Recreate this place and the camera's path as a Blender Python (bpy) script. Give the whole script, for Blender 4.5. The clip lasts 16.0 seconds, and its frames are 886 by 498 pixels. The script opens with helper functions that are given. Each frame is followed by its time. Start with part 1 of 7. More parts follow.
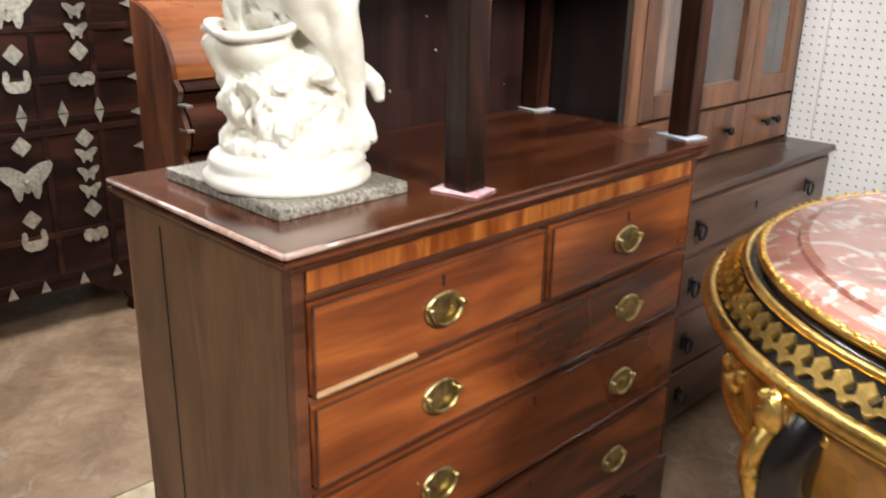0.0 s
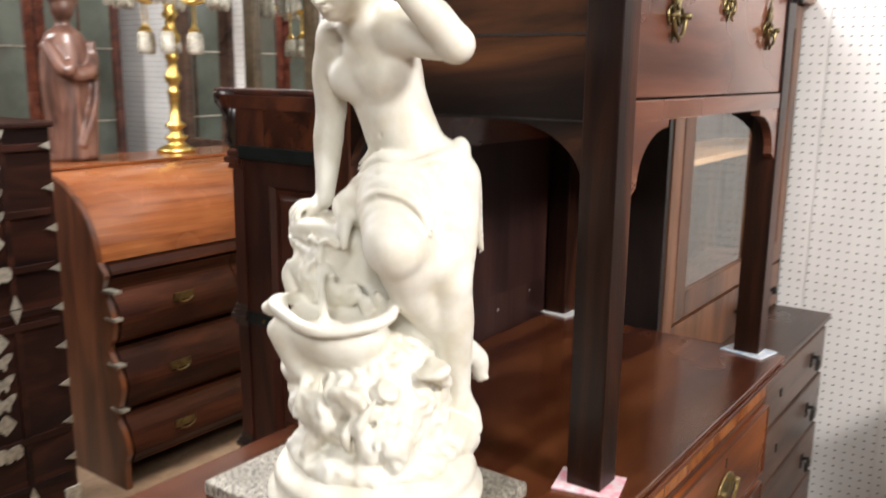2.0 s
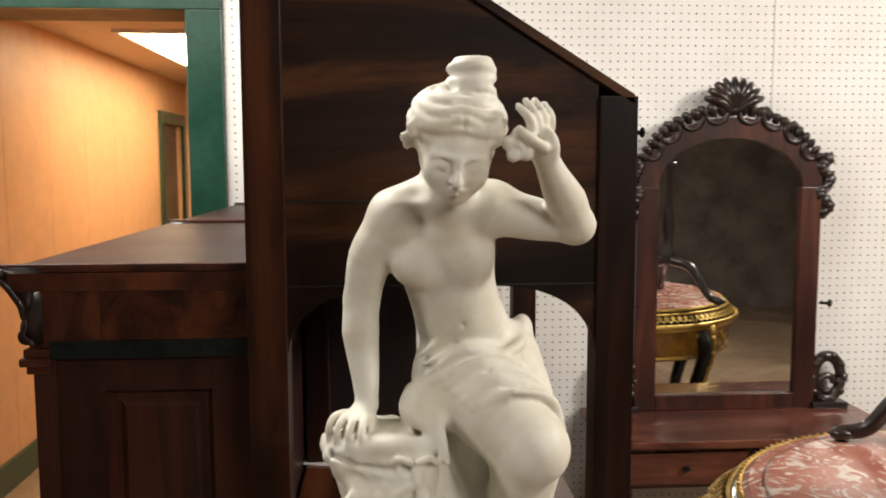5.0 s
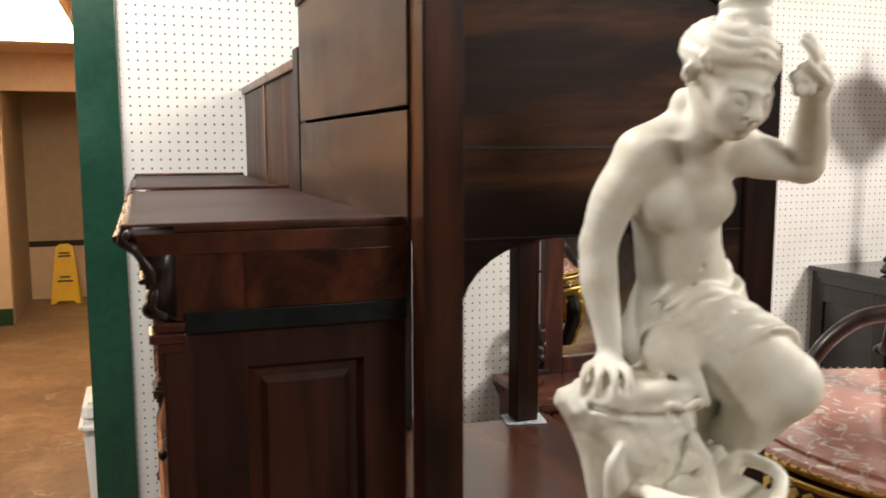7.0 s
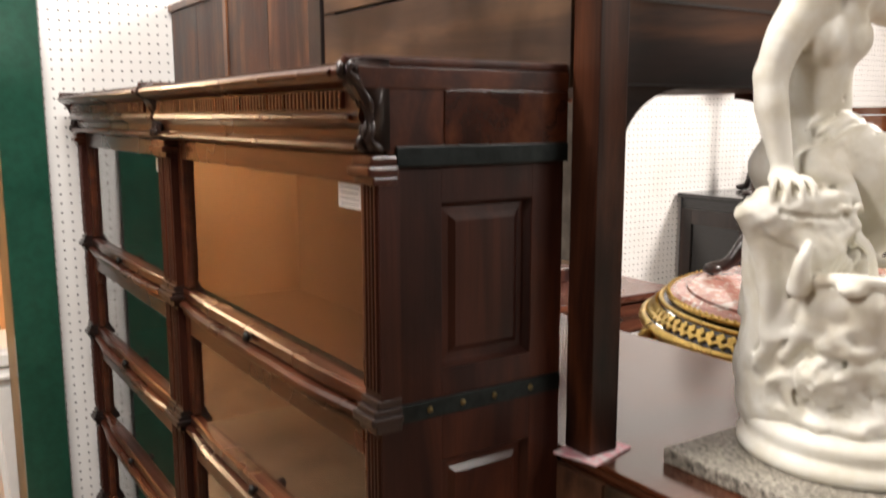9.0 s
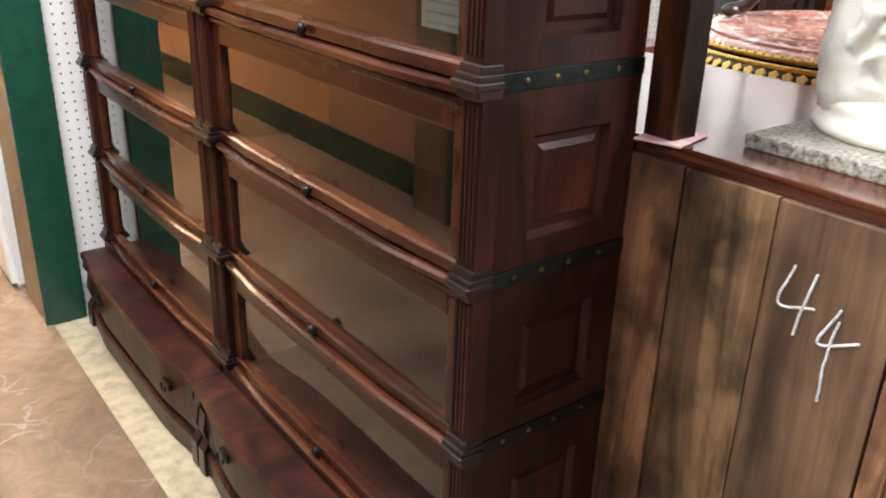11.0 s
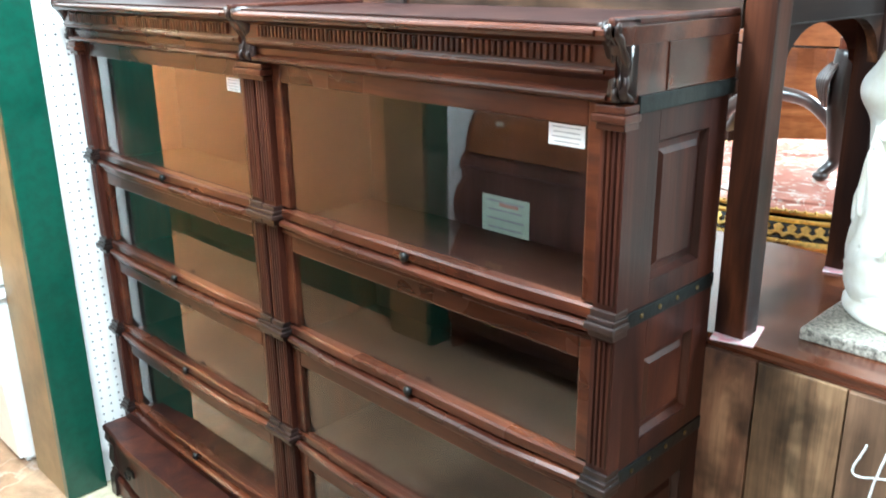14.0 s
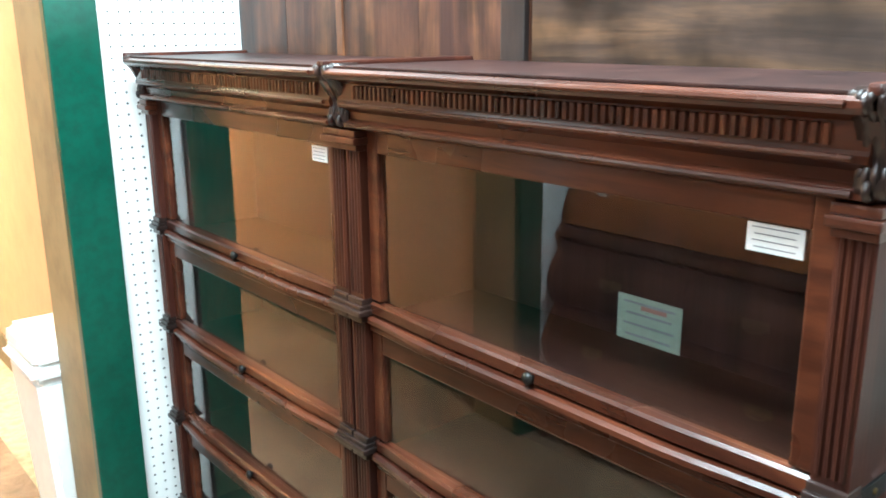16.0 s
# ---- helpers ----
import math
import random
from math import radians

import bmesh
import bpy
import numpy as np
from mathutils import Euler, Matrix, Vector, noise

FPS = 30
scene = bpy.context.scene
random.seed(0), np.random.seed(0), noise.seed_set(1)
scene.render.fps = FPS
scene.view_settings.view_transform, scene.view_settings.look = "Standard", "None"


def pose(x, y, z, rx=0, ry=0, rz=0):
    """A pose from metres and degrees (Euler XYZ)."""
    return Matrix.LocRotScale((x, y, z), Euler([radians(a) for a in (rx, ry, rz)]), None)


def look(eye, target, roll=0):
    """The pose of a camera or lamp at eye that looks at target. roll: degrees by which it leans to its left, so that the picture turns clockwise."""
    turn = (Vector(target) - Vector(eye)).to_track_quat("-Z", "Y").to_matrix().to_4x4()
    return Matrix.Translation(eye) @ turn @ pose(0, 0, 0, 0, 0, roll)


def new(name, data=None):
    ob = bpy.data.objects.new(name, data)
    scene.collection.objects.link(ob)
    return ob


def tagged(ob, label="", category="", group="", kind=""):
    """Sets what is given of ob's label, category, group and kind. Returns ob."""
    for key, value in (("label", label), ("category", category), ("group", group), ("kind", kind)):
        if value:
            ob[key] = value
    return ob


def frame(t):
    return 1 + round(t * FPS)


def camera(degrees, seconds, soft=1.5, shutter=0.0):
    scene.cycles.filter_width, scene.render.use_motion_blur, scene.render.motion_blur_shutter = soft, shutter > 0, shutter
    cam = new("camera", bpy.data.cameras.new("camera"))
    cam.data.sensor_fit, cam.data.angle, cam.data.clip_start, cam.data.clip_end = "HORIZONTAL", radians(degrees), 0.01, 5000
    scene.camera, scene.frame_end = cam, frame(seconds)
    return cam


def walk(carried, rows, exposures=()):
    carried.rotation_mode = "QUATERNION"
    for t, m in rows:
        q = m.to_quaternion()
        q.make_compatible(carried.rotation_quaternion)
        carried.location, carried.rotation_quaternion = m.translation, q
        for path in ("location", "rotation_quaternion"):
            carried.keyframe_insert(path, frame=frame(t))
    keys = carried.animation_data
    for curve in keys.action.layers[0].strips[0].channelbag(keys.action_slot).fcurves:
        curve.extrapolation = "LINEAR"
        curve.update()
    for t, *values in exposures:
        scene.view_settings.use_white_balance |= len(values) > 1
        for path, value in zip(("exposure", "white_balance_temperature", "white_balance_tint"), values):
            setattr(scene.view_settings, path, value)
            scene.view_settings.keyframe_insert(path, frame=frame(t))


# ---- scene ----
import itertools

cam = camera(55.2, 16.0, soft=1.8, shutter=0.5)
METRES, EYE, TILT, LEAN, TURN = 3.6, 1.345, 0.0, 0.0, 44.8
ROWS = [
    (0.0, 0.0, 0.0, 0.0, 0.39, -19.23, -1.1),
    (0.5, -0.0201, 0.0189, 0.0093, 1.49, -17.32, -1.23),
    (1.0, -0.0371, 0.0578, 0.0241, 1.56, -14.99, -0.76),
    (1.5, -0.0567, 0.0825, 0.0344, -0.41, -12.63, -1.07),
    (2.0, -0.0934, 0.1023, 0.0485, -8.61, -11.86, -0.62),
    (2.5, -0.1273, 0.1186, 0.06, -15.34, -9.83, -0.77),
    (3.0, -0.1453, 0.1503, 0.061, -20.73, -7.91, -0.94),
    (3.5, -0.1714, 0.1808, 0.0671, -26.75, -6.73, -0.17),
    (4.0, -0.2164, 0.1841, 0.0751, -34.81, -5.51, -0.02),
    (6.5, -0.3202, 0.3196, 0.0747, -61.47, -6.8, 0.23),
    (7.0, -0.3291, 0.3559, 0.0627, -64.18, -7.01, 0.11),
    (7.5, -0.3387, 0.4051, 0.0585, -67.6, -6.72, -0.51),
    (8.0, -0.3681, 0.4468, 0.0507, -72.23, -6.44, -0.54),
    (8.5, -0.3903, 0.4684, 0.0398, -76.24, -7.09, 0.12),
    (9.0, -0.3938, 0.4712, 0.0203, -78.22, -8.88, 0.1),
    (9.5, -0.3992, 0.474, -0.0043, -79.14, -13.08, -0.76),
    (10.0, -0.4017, 0.4818, -0.0235, -79.06, -18.16, -1.58),
    (12.5, -0.4229, 0.5851, 0.0039, -86.67, -25.17, 0.73),
    (13.0, -0.4318, 0.5948, 0.0283, -88.76, -23.81, 0.53),
    (13.5, -0.4371, 0.6028, 0.0465, -89.54, -20.67, 0.54),
    (14.0, -0.44, 0.6098, 0.0554, -89.59, -18.27, 0.72),
    (14.5, -0.434, 0.6136, 0.057, -89.19, -16.82, 0.88),
    (15.0, -0.4065, 0.6213, 0.0579, -87.85, -15.76, 0.8),
    (15.5, -0.374, 0.6287, 0.0557, -85.7, -14.77, 0.37),
    (16.0, -0.3527, 0.6376, 0.052, -84.85, -14.5, 0.48),
]
walk(cam, [(t, pose(0, 0, EYE, TILT, LEAN, TURN) @ pose(METRES * x, METRES * y, METRES * z, 90 + pitch, roll, yaw)) for t, x, y, z, yaw, pitch, roll in ROWS],
     ((0.0, 0.45, 6200, 9), (1.5, 0.4, 6300, 10), (2.5, 0.05, 6400, 11), (3.5, -0.35, 6800, 10), (4.0, -0.4, 7000, 10), (6.5, -0.45, 6800, 10), (7.0, -0.35, 6800, 10),
      (8.5, 0.0, 6800, 11), (9.5, 0.15, 6600, 14), (10.2, 0.25, 6500, 14), (12.5, 1.75, 5100, -4), (13.0, 1.75, 5100, -5), (14.5, 1.6, 5100, -6), (16.0, 1.45, 5100, -9)))


# ---- light ----
world = bpy.data.worlds.new("world")
scene.world = world
world.use_nodes = True
world.node_tree.nodes["Background"].inputs[0].default_value = (0.9, 0.95, 1.0, 1)
world.node_tree.nodes["Background"].inputs[1].default_value = 0.05


def ceiling_lamp(eye, target, sx, sy, watts, colour):
    """A fluorescent fitting close under the shop's ceiling."""
    data = bpy.data.lights.new("ceiling_lamp", "AREA")
    data.shape, data.size, data.size_y, data.energy, data.color = "RECTANGLE", sx, sy, watts, colour
    ob = new("ceiling_lamp", data)
    ob.matrix_world = look(eye, target)
    return ob


ceiling_lamp((1.75, 0.75, 2.84), (0.7, 1.3, 0.6), 0.6, 0.6, 150, (1.0, 0.95, 0.90))
ceiling_lamp((0.3, -1.5, 2.86), (-0.6, 0.2, 0.8), 1.2, 0.6, 86, (1.0, 0.97, 0.93))
ceiling_lamp((-2.2, 1.55, 2.88), (-2.15, 1.75, 0.0), 1.2, 0.3, 80, (1.0, 0.975, 0.94))
ceiling_lamp((-4.3, 0.55, 2.86), (-1.6, 0.9, 0.6), 0.3, 1.2, 120, (1.0, 0.975, 0.94))

# ---- helpers for meshes ----
ORIGIN = {}


def thing(name, loc, label, category, group="", kind=""):
    ob = new(name)
    ob.empty_display_size = 0.1
    ob.location = loc
    ORIGIN[ob] = Vector(loc)
    return tagged(ob, label, category, group, kind)


def part(name, bm, material, parent=None, label="", smooth=False, origin=None):
    """Links a bmesh, drawn in world metres, as one mesh object under a thing or a part."""
    loc = ORIGIN[parent] if parent is not None else Vector(origin or (0, 0, 0))
    bmesh.ops.recalc_face_normals(bm, faces=bm.faces)
    mesh = bpy.data.meshes.new(name)
    bm.to_mesh(mesh)
    bm.free()
    mesh.transform(Matrix.Translation(-loc))
    mesh.materials.append(material)
    if smooth:
        mesh.polygons.foreach_set("use_smooth", [True] * len(mesh.polygons))
    ob = new(name, mesh)
    if parent is not None:
        ob.parent = parent
    else:
        ob.location = loc
    ORIGIN[ob] = loc
    if label:
        ob["label"] = label
    return ob


def structure(name, bm, material, label, category):
    return tagged(part(name, bm, material), label, category, kind="structure")


def box(x0, x1, y0, y1, z0, z1, bevel=0.0, bm=None, seg=2):
    bm = bm or bmesh.new()
    vs = [bm.verts.new((x, y, z)) for x in (x0, x1) for y in (y0, y1) for z in (z0, z1)]
    fs = [bm.faces.new([vs[i] for i in q]) for q in ((0, 1, 3, 2), (4, 6, 7, 5), (0, 4, 5, 1), (2, 3, 7, 6), (0, 2, 6, 4), (1, 5, 7, 3))]
    bmesh.ops.recalc_face_normals(bm, faces=fs)
    if bevel:
        es = list({e for f in fs for e in f.edges})
        bmesh.ops.bevel(bm, geom=es, offset=bevel, segments=seg, affect="EDGES", profile=0.6)
    return bm


AXES = {"x": (1, 2, 0), "y": (0, 2, 1), "z": (0, 1, 2)}


def prism(points, axis, a, b, bm=None):
    """A polygon (in the two other axes, in order) pushed along axis from a to b."""
    bm = bm or bmesh.new()
    i, j, k = AXES[axis]

    def at(p, q):
        v = [0, 0, 0]
        v[i], v[j], v[k] = p[0], p[1], q
        return bm.verts.new(v)

    lo, hi = [at(p, a) for p in points], [at(p, b) for p in points]
    n = len(points)
    bm.faces.new(lo)
    bm.faces.new(list(reversed(hi)))
    for m in range(n):
        bm.faces.new((lo[m], lo[(m + 1) % n], hi[(m + 1) % n], hi[m]))
    return bm


def lathe(profile, centre, n=32, bm=None, squash=1.0):
    """(radius, z) rows turned round the vertical through centre."""
    bm = bm or bmesh.new()
    cx, cy, cz = centre
    rings = []
    for r, z in profile:
        r = max(r, 0.0004)
        rings.append([bm.verts.new((cx + r * math.cos(2 * math.pi * k / n), cy + squash * r * math.sin(2 * math.pi * k / n), cz + z)) for k in range(n)])
    for a, b in zip(rings, rings[1:]):
        for k in range(n):
            bm.faces.new((a[k], a[(k + 1) % n], b[(k + 1) % n], b[k]))
    bm.faces.new(rings[0])
    bm.faces.new(rings[-1])
    return bm


def tube(path, radii, n=10, bm=None, flat=1.0):
    """A round bar along a path of points, its radius given at each point."""
    bm = bm or bmesh.new()
    path = [Vector(p) for p in path]
    if not hasattr(radii, "__len__"):
        radii = [radii] * len(path)
    up, rings = None, []
    for k, p in enumerate(path):
        d = (path[min(k + 1, len(path) - 1)] - path[max(k - 1, 0)]).normalized()
        if up is None:
            up = Vector((0, 0, 1)) if abs(d.z) < 0.9 else Vector((1, 0, 0))
        s = d.cross(up).normalized()
        up = s.cross(d).normalized()
        rings.append([bm.verts.new(p + radii[k] * (math.cos(2 * math.pi * q / n) * s + flat * math.sin(2 * math.pi * q / n) * up)) for q in range(n)])
    for a, b in zip(rings, rings[1:]):
        for q in range(n):
            bm.faces.new((a[q], a[(q + 1) % n], b[(q + 1) % n], b[q]))
    bm.faces.new(rings[0])
    bm.faces.new(rings[-1])
    return bm


def bend(points, steps=6):
    """A smooth curve through the points."""
    P = [Vector(p) for p in points]
    P = [2 * P[0] - P[1]] + P + [2 * P[-1] - P[-2]]
    out = []
    for a, b, c, d in zip(P, P[1:], P[2:], P[3:]):
        for k in range(steps):
            t = k / steps
            out.append(0.5 * (2 * b + (c - a) * t + (2 * a - 5 * b + 4 * c - d) * t * t + (3 * b - a - 3 * c + d) * t ** 3))
    return out + [P[-2]]


def blob(centre, radii, bm, turn=None, rough=0.0, u=14, v=10):
    """An ellipsoid, uneven by rough, added to bm."""
    made = bmesh.ops.create_uvsphere(bm, u_segments=u, v_segments=v, radius=1.0)["verts"]
    m = Matrix.Translation(centre) @ (turn or Matrix.Identity(4)) @ Matrix.Diagonal((*radii, 1))
    for w in made:
        k = 1 + rough * noise.noise(Vector(centre) * 31 + w.co * 1.7)
        w.co = m @ (w.co * k)


def ring_bar(centre, r, thick, axis="x", a0=0.0, a1=360.0, sy=1.0, n=20, bm=None):
    """A bent bar, a piece of a ring, standing square to axis."""
    c, pts = Vector(centre), []
    for k in range(n + 1):
        a = radians(a0 + (a1 - a0) * k / n)
        u, w = r * math.cos(a), r * sy * math.sin(a)
        pts.append(c + (Vector((0, u, w)) if axis == "x" else Vector((u, 0, w)) if axis == "y" else Vector((u, w, 0))))
    return tube(pts, thick, 8, bm)


# ---- materials ----
def nodes_of(name):
    m = bpy.data.materials.new(name)
    m.use_nodes = True
    t = m.node_tree
    return m, t, t.nodes["Principled BSDF"]


def node(t, kind, **values):
    n = t.nodes.new(kind)
    for key, value in values.items():
        n.inputs[key].default_value = value
    return n


def ramp(t, source, stops):
    n = t.nodes.new("ShaderNodeValToRGB")
    e = n.color_ramp.elements
    while len(e) < len(stops):
        e.new(0.5)
    for k, (p, c) in enumerate(stops):
        e[k].position, e[k].color = p, (*c, 1)
    t.links.new(source, n.inputs[0])
    return n


def bump(t, source, strength, distance, shader):
    b = node(t, "ShaderNodeBump", Strength=strength, Distance=distance)
    t.links.new(source, b.inputs["Height"])
    t.links.new(b.outputs[0], shader.inputs["Normal"])
    return b


def mix(t, fac, a, b, blend="MIX"):
    n = t.nodes.new("ShaderNodeMix")
    n.data_type, n.blend_type = "RGBA", blend
    for value, socket in ((fac, n.inputs[0]), (a, n.inputs[6]), (b, n.inputs[7])):
        if hasattr(value, "node"):
            t.links.new(value, socket)
        else:
            socket.default_value = value if isinstance(value, float) else (*value, 1)
    return n.outputs[2]


def wood(name, dark, mid, light, axis, rough=0.35, size=1.0, coat=0.0, stain=0.5, seed=0.0, wear=0.0, spec=0.5, blotch=1.0):
    """Figured wood whose grain runs along axis, with streaks, pores and darker stains."""
    m, t, s = nodes_of(name)
    co = node(t, "ShaderNodeTexCoord")
    info = node(t, "ShaderNodeObjectInfo")
    shift = node(t, "ShaderNodeVectorMath")
    shift.operation = "MULTIPLY_ADD"
    t.links.new(info.outputs["Random"], shift.inputs[0])
    shift.inputs[1].default_value = (7.3, 5.1, 9.7)
    t.links.new(co.outputs["Object"], shift.inputs[2])
    k = [11.0 / size] * 3
    k["xyz".index(axis)] = 1.7 / size
    mp = node(t, "ShaderNodeMapping", Scale=k, Location=(seed, seed * 1.7, seed * 0.6))
    t.links.new(shift.outputs[0], mp.inputs[0])
    broad = node(t, "ShaderNodeTexNoise", Scale=1.0, Detail=6.0, Roughness=0.58, Distortion=1.3)
    t.links.new(mp.outputs[0], broad.inputs["Vector"])
    kf = [170.0 / size] * 3
    kf["xyz".index(axis)] = 5.0 / size
    mf = node(t, "ShaderNodeMapping", Scale=kf, Location=(seed, 0, seed))
    t.links.new(shift.outputs[0], mf.inputs[0])
    fine = node(t, "ShaderNodeTexNoise", Scale=1.0, Detail=3.0, Roughness=0.7)
    t.links.new(mf.outputs[0], fine.inputs["Vector"])
    patch = node(t, "ShaderNodeTexNoise", Scale=3.2 * blotch / size, Detail=3.0, Roughness=0.55)
    t.links.new(shift.outputs[0], patch.inputs["Vector"])
    base = ramp(t, broad.outputs["Fac"], ((0.36, dark), (0.5, mid), (0.66, light)))
    pore = ramp(t, fine.outputs["Fac"], ((0.30, (0.58, 0.55, 0.53)), (0.56, (1, 1, 1))))
    c1 = mix(t, 0.55, base.outputs[0], pore.outputs[0], "MULTIPLY")
    pt = ramp(t, patch.outputs["Fac"], ((0.34, (1 - stain, 1 - stain, 1 - stain)), (0.6, (1, 1, 1))))
    c2 = mix(t, 0.9, c1, pt.outputs[0], "MULTIPLY")
    t.links.new(c2, s.inputs["Base Color"])
    rr = node(t, "ShaderNodeMapRange")
    rr.inputs["To Min"].default_value, rr.inputs["To Max"].default_value = max(rough - 0.12, 0.05), min(rough + 0.18, 1)
    t.links.new(patch.outputs["Fac"], rr.inputs[0])
    t.links.new(rr.outputs[0], s.inputs["Roughness"])
    s.inputs["Coat Weight"].default_value = coat
    s.inputs["Coat Roughness"].default_value = 0.12
    s.inputs["Specular IOR Level"].default_value = spec
    bump(t, fine.outputs["Fac"], 0.25 + wear, 0.0012, s)
    return m


def plain(name, colour, rough, metal=0.0, vary=0.25, scale=20.0, bumps=0.15, fleck=None, distance=0.002, coat=0.0):
    """Paint, metal or stone: one colour with two scales of unevenness."""
    m, t, s = nodes_of(name)
    co = node(t, "ShaderNodeTexCoord")
    a = node(t, "ShaderNodeTexNoise", Scale=scale, Detail=5.0, Roughness=0.6)
    b = node(t, "ShaderNodeTexNoise", Scale=scale * 0.13, Detail=3.0)
    t.links.new(co.outputs["Object"], a.inputs["Vector"])
    t.links.new(co.outputs["Object"], b.inputs["Vector"])
    lo = tuple(c * (1 - vary) for c in colour)
    base = ramp(t, a.outputs["Fac"], ((0.35, fleck or lo), (0.6, colour)))
    wide = ramp(t, b.outputs["Fac"], ((0.35, (1 - vary * 0.6,) * 3), (0.6, (1, 1, 1))))
    t.links.new(mix(t, 1.0, base.outputs[0], wide.outputs[0], "MULTIPLY"), s.inputs["Base Color"])
    s.inputs["Metallic"].default_value = metal
    rr = node(t, "ShaderNodeMapRange")
    rr.inputs["To Min"].default_value, rr.inputs["To Max"].default_value = max(rough - 0.1, 0.03), min(rough + 0.15, 1)
    t.links.new(b.outputs["Fac"], rr.inputs[0])
    t.links.new(rr.outputs[0], s.inputs["Roughness"])
    s.inputs["Coat Weight"].default_value = coat
    if bumps:
        bump(t, a.outputs["Fac"], bumps, distance, s)
    return m


def pegboard_paint():
    """White hardboard with a one-inch grid of round holes."""
    m, t, s = nodes_of("pegboard_paint")
    co = node(t, "ShaderNodeTexCoord")
    k = 1 / 0.0275
    mp = node(t, "ShaderNodeMapping", Scale=(k, 0, k))
    t.links.new(co.outputs["Object"], mp.inputs[0])
    fr = node(t, "ShaderNodeVectorMath")
    fr.operation = "FRACTION"
    t.links.new(mp.outputs[0], fr.inputs[0])
    d = node(t, "ShaderNodeVectorMath")
    d.operation = "DISTANCE"
    d.inputs[1].default_value = (0.5, 0, 0.5)
    t.links.new(fr.outputs[0], d.inputs[0])
    hole = ramp(t, d.outputs["Value"], ((0.085, (0, 0, 0)), (0.135, (1, 1, 1))))
    n = node(t, "ShaderNodeTexNoise", Scale=2.2, Detail=5.0, Roughness=0.6)
    t.links.new(co.outputs["Object"], n.inputs["Vector"])
    white = ramp(t, n.outputs["Fac"], ((0.3, (0.70, 0.68, 0.65)), (0.65, (0.80, 0.79, 0.77))))
    t.links.new(mix(t, hole.outputs[0], (0.055, 0.05, 0.045), white.outputs[0]), s.inputs["Base Color"])
    s.inputs["Roughness"].default_value = 0.55
    bump(t, hole.outputs[0], 0.6, 0.003, s)
    return m


def floor_paint():
    """Worn, stained covering with a leathery, crinkled relief and pale scuffs."""
    m, t, s = nodes_of("floor_paint")
    co = node(t, "ShaderNodeTexCoord")
    a = node(t, "ShaderNodeTexNoise", Scale=1.6, Detail=6.0, Roughness=0.6, Distortion=1.2)
    b = node(t, "ShaderNodeTexNoise", Scale=9.0, Detail=8.0, Roughness=0.72, Distortion=2.0)
    v = node(t, "ShaderNodeTexVoronoi", Scale=7.0)
    v.feature = "DISTANCE_TO_EDGE"
    warp = node(t, "ShaderNodeTexNoise", Scale=3.0, Detail=5.0)
    for n in (a, b, warp):
        t.links.new(co.outputs["Object"], n.inputs["Vector"])
    t.links.new(mix(t, 0.35, co.outputs["Object"], warp.outputs["Color"]), v.inputs["Vector"])
    base = ramp(t, a.outputs["Fac"], ((0.3, (0.14, 0.092, 0.060)), (0.52, (0.25, 0.168, 0.106)), (0.72, (0.37, 0.275, 0.185))))
    mott = ramp(t, b.outputs["Fac"], ((0.32, (0.55, 0.5, 0.45)), (0.6, (1, 1, 1))))
    line = ramp(t, v.outputs["Distance"], ((0.002, (1, 1, 1)), (0.03, (0, 0, 0))))
    scuff = ramp(t, warp.outputs["Fac"], ((0.50, (0, 0, 0)), (0.68, (1, 1, 1))))
    c = mix(t, 0.8, base.outputs[0], mott.outputs[0], "MULTIPLY")
    thin = mix(t, 1.0, line.outputs[0], scuff.outputs[0], "MULTIPLY")
    t.links.new(mix(t, 0.2, c, thin, "SCREEN"), s.inputs["Base Color"])
    s.inputs["Roughness"].default_value = 0.42
    bump(t, b.outputs["Fac"], 0.35, 0.006, s)
    return m


def marble(name, a, b, c, scale, rough, coat=0.0):
    """Veined stone: a ground, clouds and sharp patches."""
    m, t, s = nodes_of(name)
    co = node(t, "ShaderNodeTexCoord")
    n1 = node(t, "ShaderNodeTexNoise", Scale=scale, Detail=7.0, Roughness=0.6, Distortion=1.4)
    n2 = node(t, "ShaderNodeTexNoise", Scale=scale * 2.1, Detail=6.0, Roughness=0.62, Distortion=2.2)
    t.links.new(co.outputs["Object"], n1.inputs["Vector"])
    t.links.new(co.outputs["Object"], n2.inputs["Vector"])
    base = ramp(t, n1.outputs["Fac"], ((0.3, a), (0.6, b)))
    vein = ramp(t, n2.outputs["Fac"], ((0.53, (0, 0, 0)), (0.60, (1, 1, 1))))
    t.links.new(mix(t, vein.outputs[0], base.outputs[0], c), s.inputs["Base Color"])
    s.inputs["Roughness"].default_value = rough
    s.inputs["Coat Weight"].default_value = coat
    return m


def clear_glass():
    m, t, s = nodes_of("clear_glass")
    s.inputs["Base Color"].default_value = (0.97, 1.0, 0.985, 1)
    s.inputs["Transmission Weight"].default_value = 1.0
    s.inputs["Roughness"].default_value = 0.0
    s.inputs["IOR"].default_value = 1.5
    return m


def glow(name, colour, strength):
    m, t, s = nodes_of(name)
    s.inputs["Base Color"].default_value = (0.9, 0.9, 0.88, 1)
    s.inputs["Emission Color"].default_value = (*colour, 1)
    s.inputs["Emission Strength"].default_value = strength
    return m


